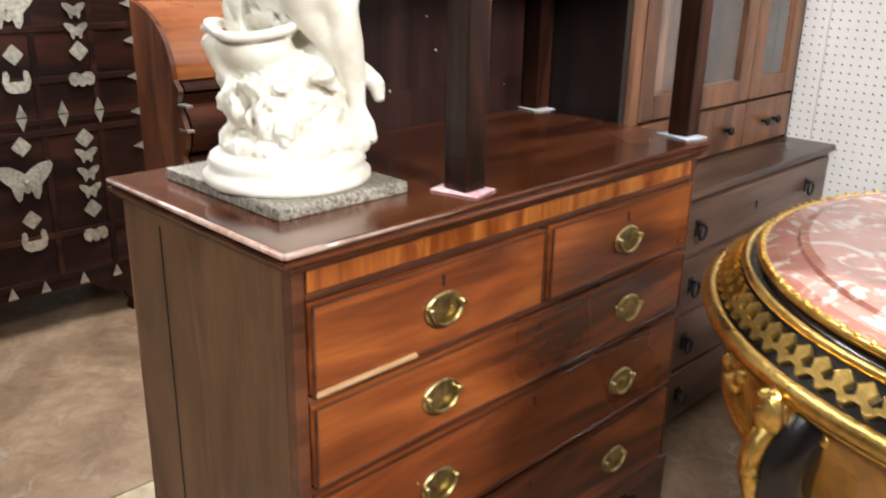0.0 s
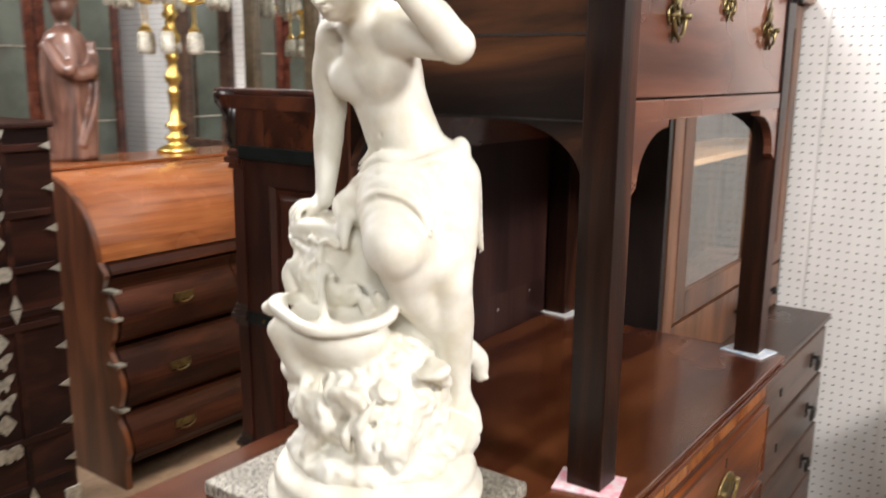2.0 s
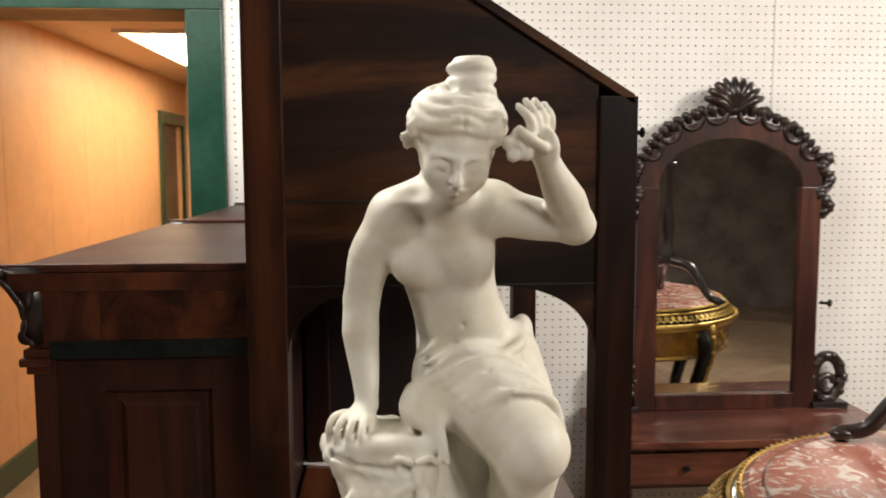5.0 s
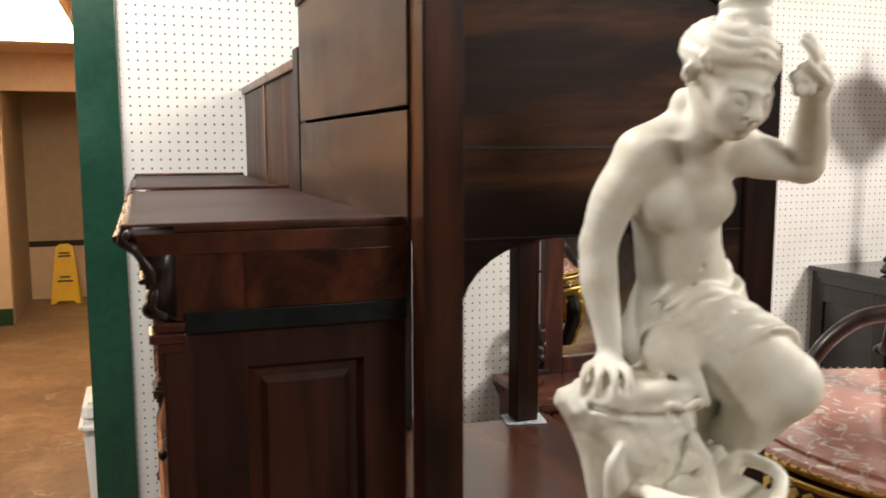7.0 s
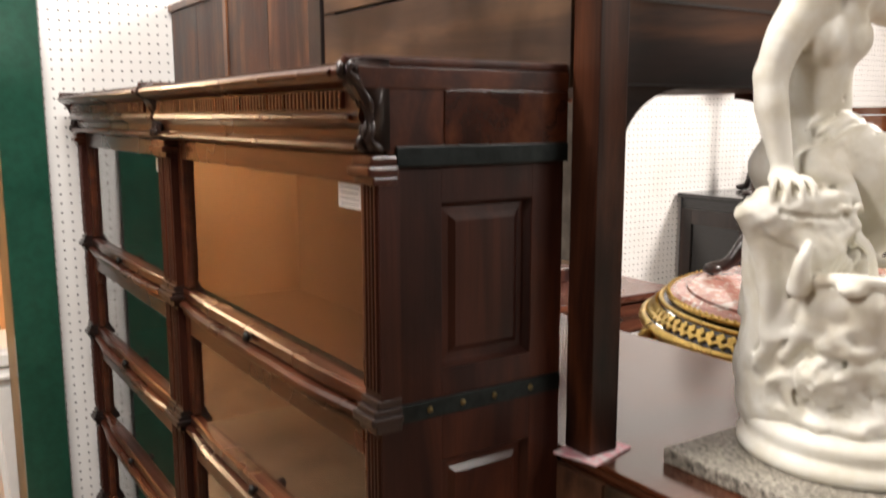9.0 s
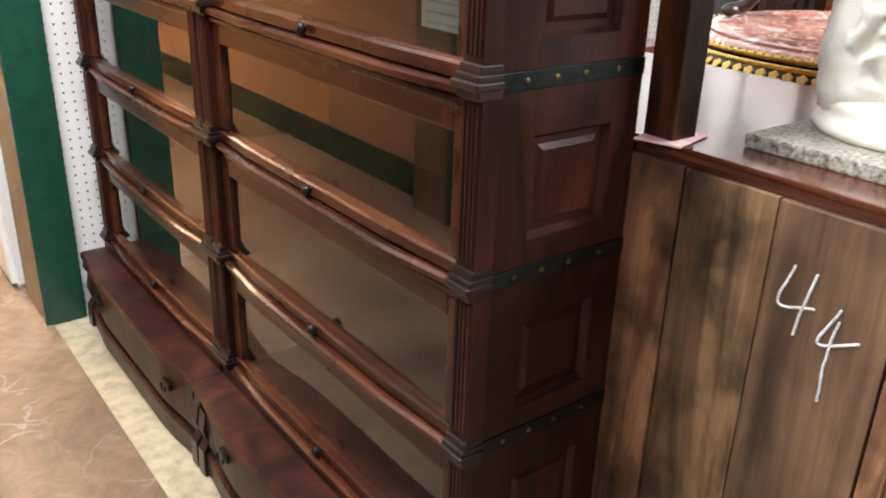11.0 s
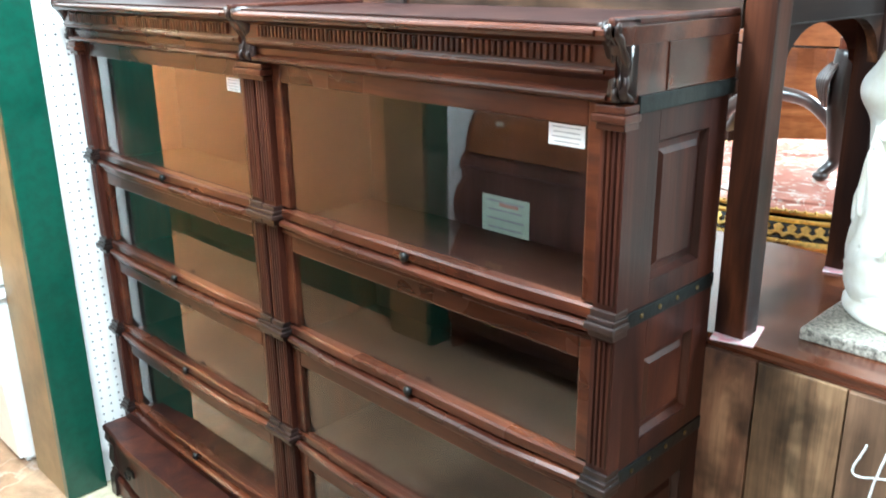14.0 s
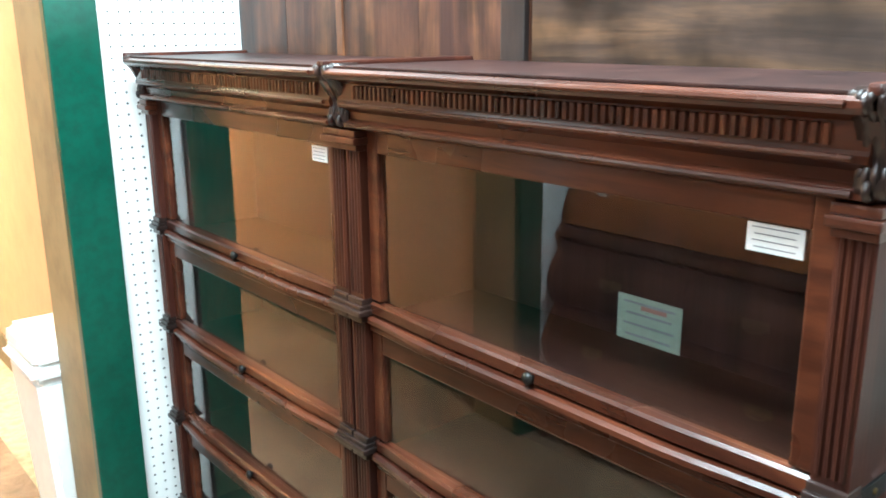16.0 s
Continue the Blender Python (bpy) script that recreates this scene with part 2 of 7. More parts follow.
PEG = pegboard_paint()
FLOOR = floor_paint()
SUBFLOOR = plain("pale_screed", (0.50, 0.43, 0.29), 0.7, vary=0.3, scale=26, bumps=0.4, distance=0.004)
WALLPAINT = plain("white_wall_paint", (0.74, 0.72, 0.68), 0.6, vary=0.08, scale=30, bumps=0.05)
# Closing walls: colour made dark to hold down bounce and reflections in polished wood.
DIMWALL = plain("darkened_closing_wall", (0.20, 0.17, 0.145), 0.8, vary=0.5, scale=3, bumps=0.1)
CEILING = plain("ceiling_board", (0.55, 0.54, 0.51), 0.8, vary=0.1, scale=60, bumps=0.2)
PEACH = plain("peach_wall_paint", (0.62, 0.38, 0.22), 0.5, vary=0.10, scale=9, bumps=0.06)
CREAM = plain("cream_wall_paint", (0.66, 0.52, 0.40), 0.55, vary=0.08, scale=14, bumps=0.05)
GREYWALL = plain("grey_wall_paint", (0.42, 0.36, 0.28), 0.6, vary=0.08, scale=12, bumps=0.05)
GREEN = plain("dark_green_gloss_paint", (0.008, 0.060, 0.036), 0.32, vary=0.3, scale=40, bumps=0.1, coat=0.25)
OLIVE = plain("olive_jamb_paint", (0.27, 0.20, 0.10), 0.5, vary=0.35, scale=7, bumps=0.15)
BLACK = plain("black_trim", (0.012, 0.011, 0.010), 0.4)
YELLOW = plain("yellow_plastic", (0.78, 0.52, 0.02), 0.4, vary=0.08, bumps=0.02)
WHITEPL = plain("white_plastic", (0.78, 0.77, 0.74), 0.4, vary=0.06, bumps=0.03)
PAPER = plain("white_paper", (0.82, 0.82, 0.80), 0.7, vary=0.04, bumps=0.02)
PINKCARD = plain("pink_card", (0.85, 0.38, 0.45), 0.6, vary=0.3, scale=60, bumps=0.02, fleck=(0.85, 0.8, 0.8))
BLUECARD = plain("blue_white_card", (0.80, 0.83, 0.86), 0.6, vary=0.2, scale=60, bumps=0.02, fleck=(0.35, 0.5, 0.65))
INK = plain("grey_ink", (0.26, 0.26, 0.28), 0.7, bumps=0)
REDINK = plain("faded_red_ink", (0.36, 0.17, 0.15), 0.7, bumps=0)
CERT = plain("pale_green_paper", (0.30, 0.35, 0.29), 0.7, vary=0.12, scale=40, bumps=0)
CHALK = plain("white_chalk", (0.78, 0.77, 0.74), 0.9, vary=0.5, scale=300, bumps=0.3)

CHEST_FRONT = wood("mahogany_drawer_wood", (0.070, 0.016, 0.005), (0.23, 0.057, 0.013), (0.42, 0.125, 0.027), "y", 0.28, 1.6, 0.35, 0.45, 2.0)
CHEST_TOP = wood("mahogany_top_wood", (0.038, 0.010, 0.005), (0.095, 0.026, 0.010), (0.17, 0.055, 0.019), "y", 0.2, 1.5, 0.35, 0.5, 5.0)
CHEST_SIDE = wood("faded_side_wood", (0.085, 0.040, 0.018), (0.14, 0.072, 0.034), (0.20, 0.105, 0.052), "z", 0.42, 1.2, 0.1, 0.4, 9.0)
CHEST_FRAME = wood("mahogany_frame_wood", (0.045, 0.015, 0.008), (0.09, 0.030, 0.014), (0.15, 0.052, 0.022), "y", 0.3, 1.0, 0.3, 0.4, 1.0)
BAND = wood("satinwood_band", (0.18, 0.042, 0.008), (0.32, 0.095, 0.017), (0.48, 0.19, 0.042), "z", 0.25, 0.9, 0.3, 0.2, 3.0)
# Pale colour carrying the sheen of the chest's worn edges.
EDGE_SHEEN = wood("worn_sheen_wood", (0.34, 0.20, 0.15), (0.48, 0.33, 0.27), (0.62, 0.48, 0.42), "y", 0.2, 0.5, 0.6, 0.4, 2.0)
PALEWOOD = wood("pale_split_wood", (0.45, 0.26, 0.12), (0.58, 0.36, 0.18), (0.68, 0.45, 0.25), "y", 0.6, 1.0, 0, 0.2)
PLANK = wood("old_pine_plank", (0.050, 0.028, 0.014), (0.19, 0.108, 0.052), (0.36, 0.225, 0.115), "z", 0.50, 1.1, 0, 0.85, 4.0, 0.3, blotch=3.0)
PLANK_RED = wood("reddish_pine_plank", (0.048, 0.020, 0.012), (0.20, 0.092, 0.046), (0.40, 0.215, 0.110), "z", 0.50, 1.1, 0, 0.85, 1.0, 0.3, blotch=3.2)
PLANK_DARK = wood("dark_pine_plank", (0.060, 0.032, 0.018), (0.125, 0.070, 0.038), (0.20, 0.115, 0.064), "z", 0.46, 1.1, 0, 0.5, 2.6, 0.3, blotch=2.5)
DESK = wood("dark_desk_wood", (0.008, 0.004, 0.003), (0.028, 0.0115, 0.0065), (0.15, 0.058, 0.021), "x", 0.45, 1.9, 0.0, 0.55, 6.0, spec=0.15)
DESK_LEG = wood("dark_leg_wood", (0.010, 0.004, 0.003), (0.026, 0.009, 0.005), (0.085, 0.026, 0.011), "z", 0.33, 1.2, 0.05, 0.4, 8.0, spec=0.2)
DESK_FRONT = wood("desk_drawer_wood", (0.075, 0.025, 0.015), (0.15, 0.053, 0.030), (0.22, 0.085, 0.047), "y", 0.25, 1.6, 0.5, 0.35, 2.5)
DESK_BACK = wood("desk_back_board", (0.021, 0.011, 0.008), (0.045, 0.025, 0.016), (0.105, 0.055, 0.027), "y", 0.38, 1.5, 0.0, 0.7, 7.0, blotch=4.0)
CASE = wood("bookcase_mahogany", (0.024, 0.0068, 0.0050), (0.047, 0.0130, 0.0078), (0.088, 0.024, 0.011), "z", 0.42, 1.2, 0.08, 0.4, 3.0, spec=0.3)
CASE_RAIL = wood("bookcase_rail_mahogany", (0.030, 0.0080, 0.0045), (0.064, 0.0170, 0.0075), (0.125, 0.036, 0.014), "y", 0.26, 1.2, 0.2, 0.35, 6.0, spec=0.45)
# Case wood made darker for the shelves: the shade behind glass is painted in.
CASE_IN = wood("bookcase_shaded_inside", (0.012, 0.0045, 0.0035), (0.022, 0.008, 0.0055), (0.035, 0.013, 0.008), "y", 0.5, 1.5, 0.0, 0.4, 1.5, spec=0.12)
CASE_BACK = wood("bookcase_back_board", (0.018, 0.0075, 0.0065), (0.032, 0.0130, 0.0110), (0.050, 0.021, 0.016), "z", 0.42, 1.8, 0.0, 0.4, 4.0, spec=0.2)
SEC = wood("secretary_wood", (0.08, 0.033, 0.016), (0.17, 0.070, 0.031), (0.26, 0.115, 0.052), "z", 0.35, 1.2, 0.1, 0.4, 2.2, spec=0.35)
SEC_DARK = wood("dark_chest_wood", (0.048, 0.027, 0.020), (0.096, 0.055, 0.039), (0.14, 0.082, 0.055), "y", 0.30, 1.4, 0.1, 0.4, 5.5, spec=0.3)
SEC_BACK = wood("secretary_back_board", (0.040, 0.014, 0.009), (0.085, 0.032, 0.016), (0.17, 0.072, 0.030), "z", 0.5, 1.5, 0, 0.75, 8.5, 0.2, blotch=4.0)
SEC_SIDE = wood("near_black_side_wood", (0.010, 0.007, 0.006), (0.020, 0.012, 0.010), (0.034, 0.020, 0.015), "z", 0.45, 1.4, 0.05, 0.4, 3.3)
KOREAN = wood("dark_zelkova_wood", (0.009, 0.0032, 0.0028), (0.019, 0.0060, 0.0042), (0.044, 0.0135, 0.0075), "y", 0.44, 1.6, 0.0, 0.5, 2.8, spec=0.2)
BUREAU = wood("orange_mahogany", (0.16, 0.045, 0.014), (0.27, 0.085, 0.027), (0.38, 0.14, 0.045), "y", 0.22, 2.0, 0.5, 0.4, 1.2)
# The same mahogany darkened: shade on drawers, back and base put into the colour.
BUREAU_SHADED = wood("shaded_orange_mahogany", (0.018, 0.005, 0.003), (0.038, 0.011, 0.005), (0.065, 0.019, 0.008), "y", 0.36, 1.5, 0.0, 0.4, 4.4, spec=0.15)
# A half-dark copy of it, with the shade on the bureau's side painted in.
BUREAU_S = wood("shaded_bureau_side", (0.05, 0.014, 0.006), (0.10, 0.030, 0.011), (0.17, 0.055, 0.020), "z", 0.3, 1.6, 0.3, 0.4, 3.6)
REDWOOD = wood("red_mahogany", (0.06, 0.016, 0.010), (0.13, 0.036, 0.020), (0.20, 0.062, 0.034), "x", 0.22, 1.3, 0.4, 0.4, 7.7)
CARVED = wood("carved_dark_wood", (0.010, 0.006, 0.005), (0.022, 0.012, 0.010), (0.042, 0.022, 0.017), "z", 0.32, 1.0, 0.25, 0.4, 0.7)
FIGURE = wood("brown_figure_wood", (0.06, 0.028, 0.020), (0.14, 0.064, 0.044), (0.23, 0.12, 0.085), "z", 0.35, 0.9, 0.2, 0.4, 6.1)

BRASS = plain("aged_brass", (0.62, 0.52, 0.25), 0.28, 1.0, 0.45, 60, 0.15)
OLDBRASS = plain("antique_brass", (0.30, 0.235, 0.11), 0.35, 1.0, 0.5, 60, 0.2)
FRAMEBROWN = plain("gilt_brown_frame", (0.085, 0.058, 0.030), 0.45, 0.2, 0.5, 40, 0.4)
PALEBRASS = plain("nickel_brass", (0.62, 0.59, 0.50), 0.50, 0.85, 0.4, 70, 0.25)
GILT = plain("gilt_bronze", (0.95, 0.66, 0.20), 0.28, 1.0, 0.3, 90, 0.5, distance=0.003)
IRON = plain("black_iron", (0.02, 0.019, 0.018), 0.4, 0.6, 0.3, 50, 0.2)
STRAP = plain("green_black_strap", (0.018, 0.026, 0.026), 0.38, 0.5, 0.5, 60, 0.35)
EBONY = plain("black_lacquer", (0.010, 0.009, 0.009), 0.18, 0, 0.3, 40, 0.03, coat=0.4)
AMBERWOOD = plain("amber_veneer", (0.50, 0.23, 0.04), 0.2, 0, 0.5, 14, 0.05, coat=0.5)
STATUARY = plain("white_statuary_marble", (0.75, 0.735, 0.665), 0.48, 0, 0.12, 22, 0.10, fleck=(0.66, 0.62, 0.51))
GRANITE = plain("speckled_granite", (0.42, 0.385, 0.32), 0.4, 0, 0.5, 150, 0.3, fleck=(0.07, 0.062, 0.05))
ROUGE = marble("rouge_marble", (0.38, 0.13, 0.095), (0.56, 0.25, 0.19), (0.80, 0.70, 0.62), 6.5, 0.16, 0.3)
GLASS = clear_glass()
MIRROR, _, silver = nodes_of("silvered_mirror")
silver.inputs["Base Color"].default_value = (0.80, 0.81, 0.79, 1)
silver.inputs["Metallic"].default_value, silver.inputs["Roughness"].default_value = 1.0, 0.015
CRYSTAL = plain("cut_crystal", (0.78, 0.74, 0.62), 0.12, 0.3, 0.6, 160, 0.9, distance=0.006)
CABGLASS = plain("dusty_cabinet_glass", (0.16, 0.18, 0.15), 0.2, 0, 0.3, 5, 0.02)
LACQ_RED = plain("red_lacquer", (0.26, 0.022, 0.018), 0.35, 0, 0.4, 18, 0.08)
LACQ_GOLD = plain("old_gold_paint", (0.50, 0.29, 0.05), 0.42, 0.2, 0.35, 30, 0.1)
LACQ_BLUE = plain("blue_black_lacquer", (0.016, 0.018, 0.030), 0.35, 0, 0.4, 18, 0.08)
VIOLET = plain("faded_violet_paint", (0.20, 0.075, 0.08), 0.45, 0, 0.3, 20, 0.1)
TUBE_GLOW = glow("warm_fluorescent_panel", (1.0, 0.74, 0.46), 24.0)

# ---- the rooms ----
W = 2.885
structure("ground", box(-6.4, 4.4, -4.4, 11.0, -0.15, -0.004), SUBFLOOR, "pale screed under the shop floor", "floor")
structure("floor", box(-5.4, -1.905, -3.4, 9.6, -0.004, 0.0), FLOOR, "worn brown crinkled floor covering", "floor")
structure("floor_2", box(-1.2, 3.4, -3.4, W, -0.004, 0.0), FLOOR, "worn brown crinkled floor covering", "floor")
structure("floor_3", box(-1.905, -1.2, -3.4, 0.62, -0.004, 0.0), FLOOR, "worn brown crinkled floor covering", "floor")

bm = box(-5.6, -3.14, W, 3.115, 0, 2.95)
box(-1.82, 3.4, W, 3.115, 0, 2.95, bm=bm)
box(-3.14, -1.82, W, 3.115, 2.2, 2.95, bm=bm)
wall_north = structure("wall_north", bm, WALLPAINT, "white wall lined with perforated board", "wall")
structure("wall_west", box(-5.6, -5.4, -3.4, W, 0, 2.95), DIMWALL, "plain closing wall, coloured dark to cut bounced light", "wall")
structure("wall_east", box(3.4, 3.6, -3.6, 3.115, 0, 2.95), DIMWALL, "plain closing wall, coloured dark to cut bounced light", "wall")
structure("wall_south", box(-5.6, 3.4, -3.6, -3.4, 0, 2.95), DIMWALL, "plain closing wall, coloured dark to cut bounced light", "wall")
structure("ceiling", box(-5.6, 3.6, -3.6, 3.115, 2.95, 3.05), CEILING, "white shop ceiling", "ceiling")

# perforated sheets on the wall, with narrow joints
for x0, x1, z0, z1 in ((-5.4, -4.38, 0, 2.95), (-4.377, -3.16, 0, 2.95), (-3.157, -1.803, 2.21, 2.95), (-1.80, -1.122, 0, 2.95),
                       (-1.119, 0.10, 0, 2.95), (0.103, 1.32, 0, 2.95), (1.323, 2.54, 0, 2.95), (2.543, 3.4, 0, 2.95)):
    part("panel", box(x0, x1, W - 0.008, W, z0, z1), PEG, wall_north)
for x in (-0.859, -0.759):
    part("joint_bead", box(x - 0.004, x + 0.004, W - 0.0100, W - 0.0078, 0.0, 1.50, 0.001), WALLPAINT, wall_north, "painted vertical bead")

# green casing and olive linings of the doorway
bm = box(-1.925, -1.805, W - 0.03, W + 0.001, 0, 2.125, 0.003)
door_1 = structure("door_1", bm, GREEN, "dark green painted casing of an open doorway", "doorway")
part("casing", box(-3.155, -3.04, W - 0.03, W + 0.001, 0, 2.125, 0.003), GREEN, door_1)
part("casing", box(-3.155, -1.805, W - 0.03, W + 0.001, 2.126, 2.207, 0.003), GREEN, door_1)
part("lining", box(-1.922, -1.82, W + 0.002, 3.118, 0, 2.125), OLIVE, door_1, "olive brown painted jamb lining")
part("lining", box(-3.14, -3.043, W + 0.002, 3.118, 0, 2.125), OLIVE, door_1, "olive brown painted jamb lining")
part("lining", box(-3.14, -1.82, W + 0.002, 3.118, 2.127, 2.2), OLIVE, door_1, "olive brown painted head lining")

# corridor behind the doorway
bm = box(-3.35, -3.15, 3.115, 7.3, 0, 2.36)
box(-3.35, -3.15, 8.0, 8.25, 0, 2.36, bm=bm)
box(-3.35, -3.15, 7.3, 8.0, 1.96, 2.36, bm=bm)
wall_corridor = structure("wall_corridor_1", bm, PEACH, "peach painted boarded corridor wall", "wall")
for k in range(7):
    y0 = 3.125 + k * 0.58
    part("board", box(-3.152, -3.147, y0, y0 + 0.576, 0.15, 2.358), PEACH, wall_corridor)
bm = box(-1.68, -1.48, 3.115, 6.35, 0, 2.36)
box(-1.68, -1.48, 7.3, 8.25, 0, 2.36, bm=bm)
box(-1.68, -1.48, 6.35, 7.3, 2.02, 2.36, bm=bm)
structure("wall_corridor_2", bm, PEACH, "peach painted corridor wall", "wall")
bm = box(-3.35, -2.88, 8.25, 8.37, 0, 2.36)
box(-1.90, -1.48, 8.25, 8.37, 0, 2.36, bm=bm)
box(-2.88, -1.90, 8.25, 8.37, 2.04, 2.36, bm=bm)
structure("wall_corridor_end", bm, CREAM, "cream painted end wall with an opening", "wall")
bm = box(-3.1, -2.88, 8.37, 9.78, 0, 2.36)
box(-1.90, -1.7, 8.37, 9.78, 0, 2.36, bm=bm)
box(-2.88, -1.90, 9.58, 9.78, 0, 2.36, bm=bm)
structure("wall_alcove", bm, GREYWALL, "grey beige alcove walls", "wall")
structure("trim", box(-2.88, -1.90, 9.572, 9.58, 0.54, 0.60), BLACK, "black rubber wall rail", "trim")
structure("wall_dado", box(-2.88, -1.90, 9.575, 9.58, 0, 0.54), CREAM, "paler lower wall of the alcove", "wall")
structure("ceiling_corridor", box(-3.35, -1.48, 3.115, 9.78, 2.36, 2.45), CREAM, "cream corridor ceiling", "ceiling")
structure("baseboard", box(-3.15, -2.88, 8.235, 8.25, 0, 0.15, 0.003), GREEN, "dark green baseboard", "baseboard")
structure("baseboard_2", box(-1.90, -1.68, 8.235, 8.25, 0, 0.15, 0.003), GREEN, "dark green baseboard", "baseboard")
structure("baseboard_3", box(-1.695, -1.68, 3.12, 6.25, 0, 0.15, 0.003), OLIVE, "olive baseboard", "baseboard")
structure("baseboard_4", box(-3.146, -3.13, 3.12, 7.2, 0, 0.15, 0.003), GREEN, "dark green baseboard", "baseboard")
d2 = structure("door_2", box(-3.23, -3.19, 7.3, 8.0, 0, 1.96, 0.003), SEC_DARK, "dark brown closed corridor door in a green frame", "door")
for y0, y1, z0, z1 in ((7.2, 7.3, 0, 2.06), (8.0, 8.09, 0, 2.06), (7.3, 8.0, 1.96, 2.06)):
    part("casing", box(-3.16, -3.125, y0, y1, z0, z1, 0.003), GREEN, d2, "dark green casing")
d3 = structure("door_3", box(-1.60, -1.56, 6.35, 7.3, 0, 2.02, 0.003), OLIVE, "olive door in a green frame", "door")
for y0, y1, z0, z1 in ((6.25, 6.35, 0, 2.12), (7.3, 7.4, 0, 2.12), (6.35, 7.3, 2.02, 2.12)):
    part("casing", box(-1.705, -1.67, y0, y1, z0, z1, 0.003), GREEN, d3, "dark green casing")

lamp = thing("ceiling_light", (-2.44, 6.0, 2.36), "warm white fluorescent panel let into the corridor ceiling", "ceiling light")
part("diffuser", box(-2.74, -2.14, 4.85, 7.15, 2.345, 2.352), TUBE_GLOW, lamp, "glowing acrylic sheet")
bm = box(-2.77, -2.74, 4.82, 7.18, 2.338, 2.36)
box(-2.14, -2.11, 4.82, 7.18, 2.338, 2.36, bm=bm)
box(-2.74, -2.14, 4.82, 4.85, 2.338, 2.36, bm=bm)
box(-2.74, -2.14, 7.15, 7.18, 2.338, 2.36, bm=bm)
part("frame", bm, WHITEPL, lamp, "white metal frame")

sign = thing("wet_floor_sign", (-2.53, 9.3, 0), "yellow plastic folding floor sign with black print", "floor sign")
for s in (-1, 1):
    bm = prism(((-2.67, 0.0), (-2.63, 0.0), (-2.60, 0.03), (-2.46, 0.03), (-2.43, 0.0), (-2.39, 0.0), (-2.45, 0.57), (-2.49, 0.60), (-2.57, 0.60), (-2.61, 0.57)), "y", -0.01, 0.01)
    bmesh.ops.transform(bm, matrix=pose(0, 9.3, 0) @ Matrix.Translation((0, s * 0.11, 0)) @ pose(0, 0, 0, s * 10.5), verts=bm.verts)
    leaf = part("leaf", bm, YELLOW, sign)
    if s < 0:
        for z, w in ((0.50, 0.05), (0.47, 0.06), (0.26, 0.05), (0.22, 0.07)):
            b2 = box(-2.53 - w, -2.53 + w, -0.013, -0.0105, z, z + 0.018)
            bmesh.ops.transform(b2, matrix=pose(0, 9.3, 0) @ Matrix.Translation((0, -0.11, 0)) @ pose(0, 0, 0, -10.5), verts=b2.verts)
            part("print_bar", b2, BLACK, leaf, "black printed bar")
sw = thing("light_switch", (-3.06, 8.25, 1.31), "small metal light switch on the end wall", "light switch")
part("plate", box(-3.09, -3.03, 8.244, 8.25, 1.25, 1.36, 0.002), CREAM, sw)
part("toggle", box(-3.065, -3.055, 8.232, 8.244, 1.295, 1.32, 0.002), IRON, sw)
fr = thing("call_box", (-2.02, 9.58, 1.48), "small dark framed box on the alcove wall", "wall box")
part("frame", box(-2.36, -2.26, 9.55, 9.58, 1.38, 1.62, 0.005), SEC_SIDE, fr)
part("face", box(-2.335, -2.285, 9.546, 9.5495, 1.42, 1.58), GREYWALL, fr)

bk = thing("plastic_bin", (-1.86, 3.30, 0), "white plastic waste bin just inside the doorway", "waste bin")


def tapered(x0, x1, y0, y1, z0, z1, grow):
    bm = bmesh.new()
    lo = [bm.verts.new((x, y, z0)) for x, y in ((x0, y0), (x1, y0), (x1, y1), (x0, y1))]
    hi = [bm.verts.new((x, y, z1)) for x, y in ((x0 - grow, y0 - grow), (x1 + grow, y0 - grow), (x1 + grow, y1 + grow), (x0 - grow, y1 + grow))]
    bm.faces.new(lo)
    bm.faces.new(hi)
    for k in range(4):
        bm.faces.new((lo[k], lo[(k + 1) % 4], hi[(k + 1) % 4], hi[k]))
    bmesh.ops.bevel(bm, geom=list(bm.edges), offset=0.018, segments=3, affect="EDGES")
    return bm


part("body", tapered(-1.950, -1.77, 3.17, 3.43, 0.0, 0.585, 0.030), WHITEPL, bk)
part("rim", tapered(-1.992, -1.725, 3.132, 3.470, 0.580, 0.625, 0.004), WHITEPL, bk)
part("lid", tapered(-1.984, -1.735, 3.140, 3.460, 0.622, 0.690, -0.006), WHITEPL, bk, "domed white lid")


# ---- chest of drawers ----
def oval_pull(y, z, parent):
    """An oval pressed-brass backplate with a bail hung from two posts."""
    bm = bmesh.new()
    X = -0.9105
    for rows in (((0.044, 0.030, 0.0), (0.044, 0.030, 0.0025), (0.036, 0.024, 0.0045), (0.031, 0.020, 0.0022), (0.020, 0.012, 0.0035), (0.0004, 0.0004, 0.005)),):
        rings = [[bm.verts.new((X + h, y + a * math.cos(2 * math.pi * k / 28), z + b * math.sin(2 * math.pi * k / 28))) for k in range(28)] for a, b, h in rows]
        for p, q in zip(rings, rings[1:]):
            for k in range(28):
                bm.faces.new((p[k], p[(k + 1) % 28], q[(k + 1) % 28], q[k]))
        bm.faces.new(rings[0])
    plate = part("backplate", bm, BRASS, parent, "oval stamped brass plate", smooth=True)
    bm = ring_bar((X + 0.011, y, z + 0.006), 0.036, 0.0032, "x", 180, 360, 0.86, 18)
    for s in (-1, 1):
        tube(((X, y + s * 0.036, z + 0.006), (X + 0.014, y + s * 0.036, z + 0.006)), 0.0055, 10, bm)
    part("bail", bm, BRASS, parent, "brass bail handle", smooth=True)


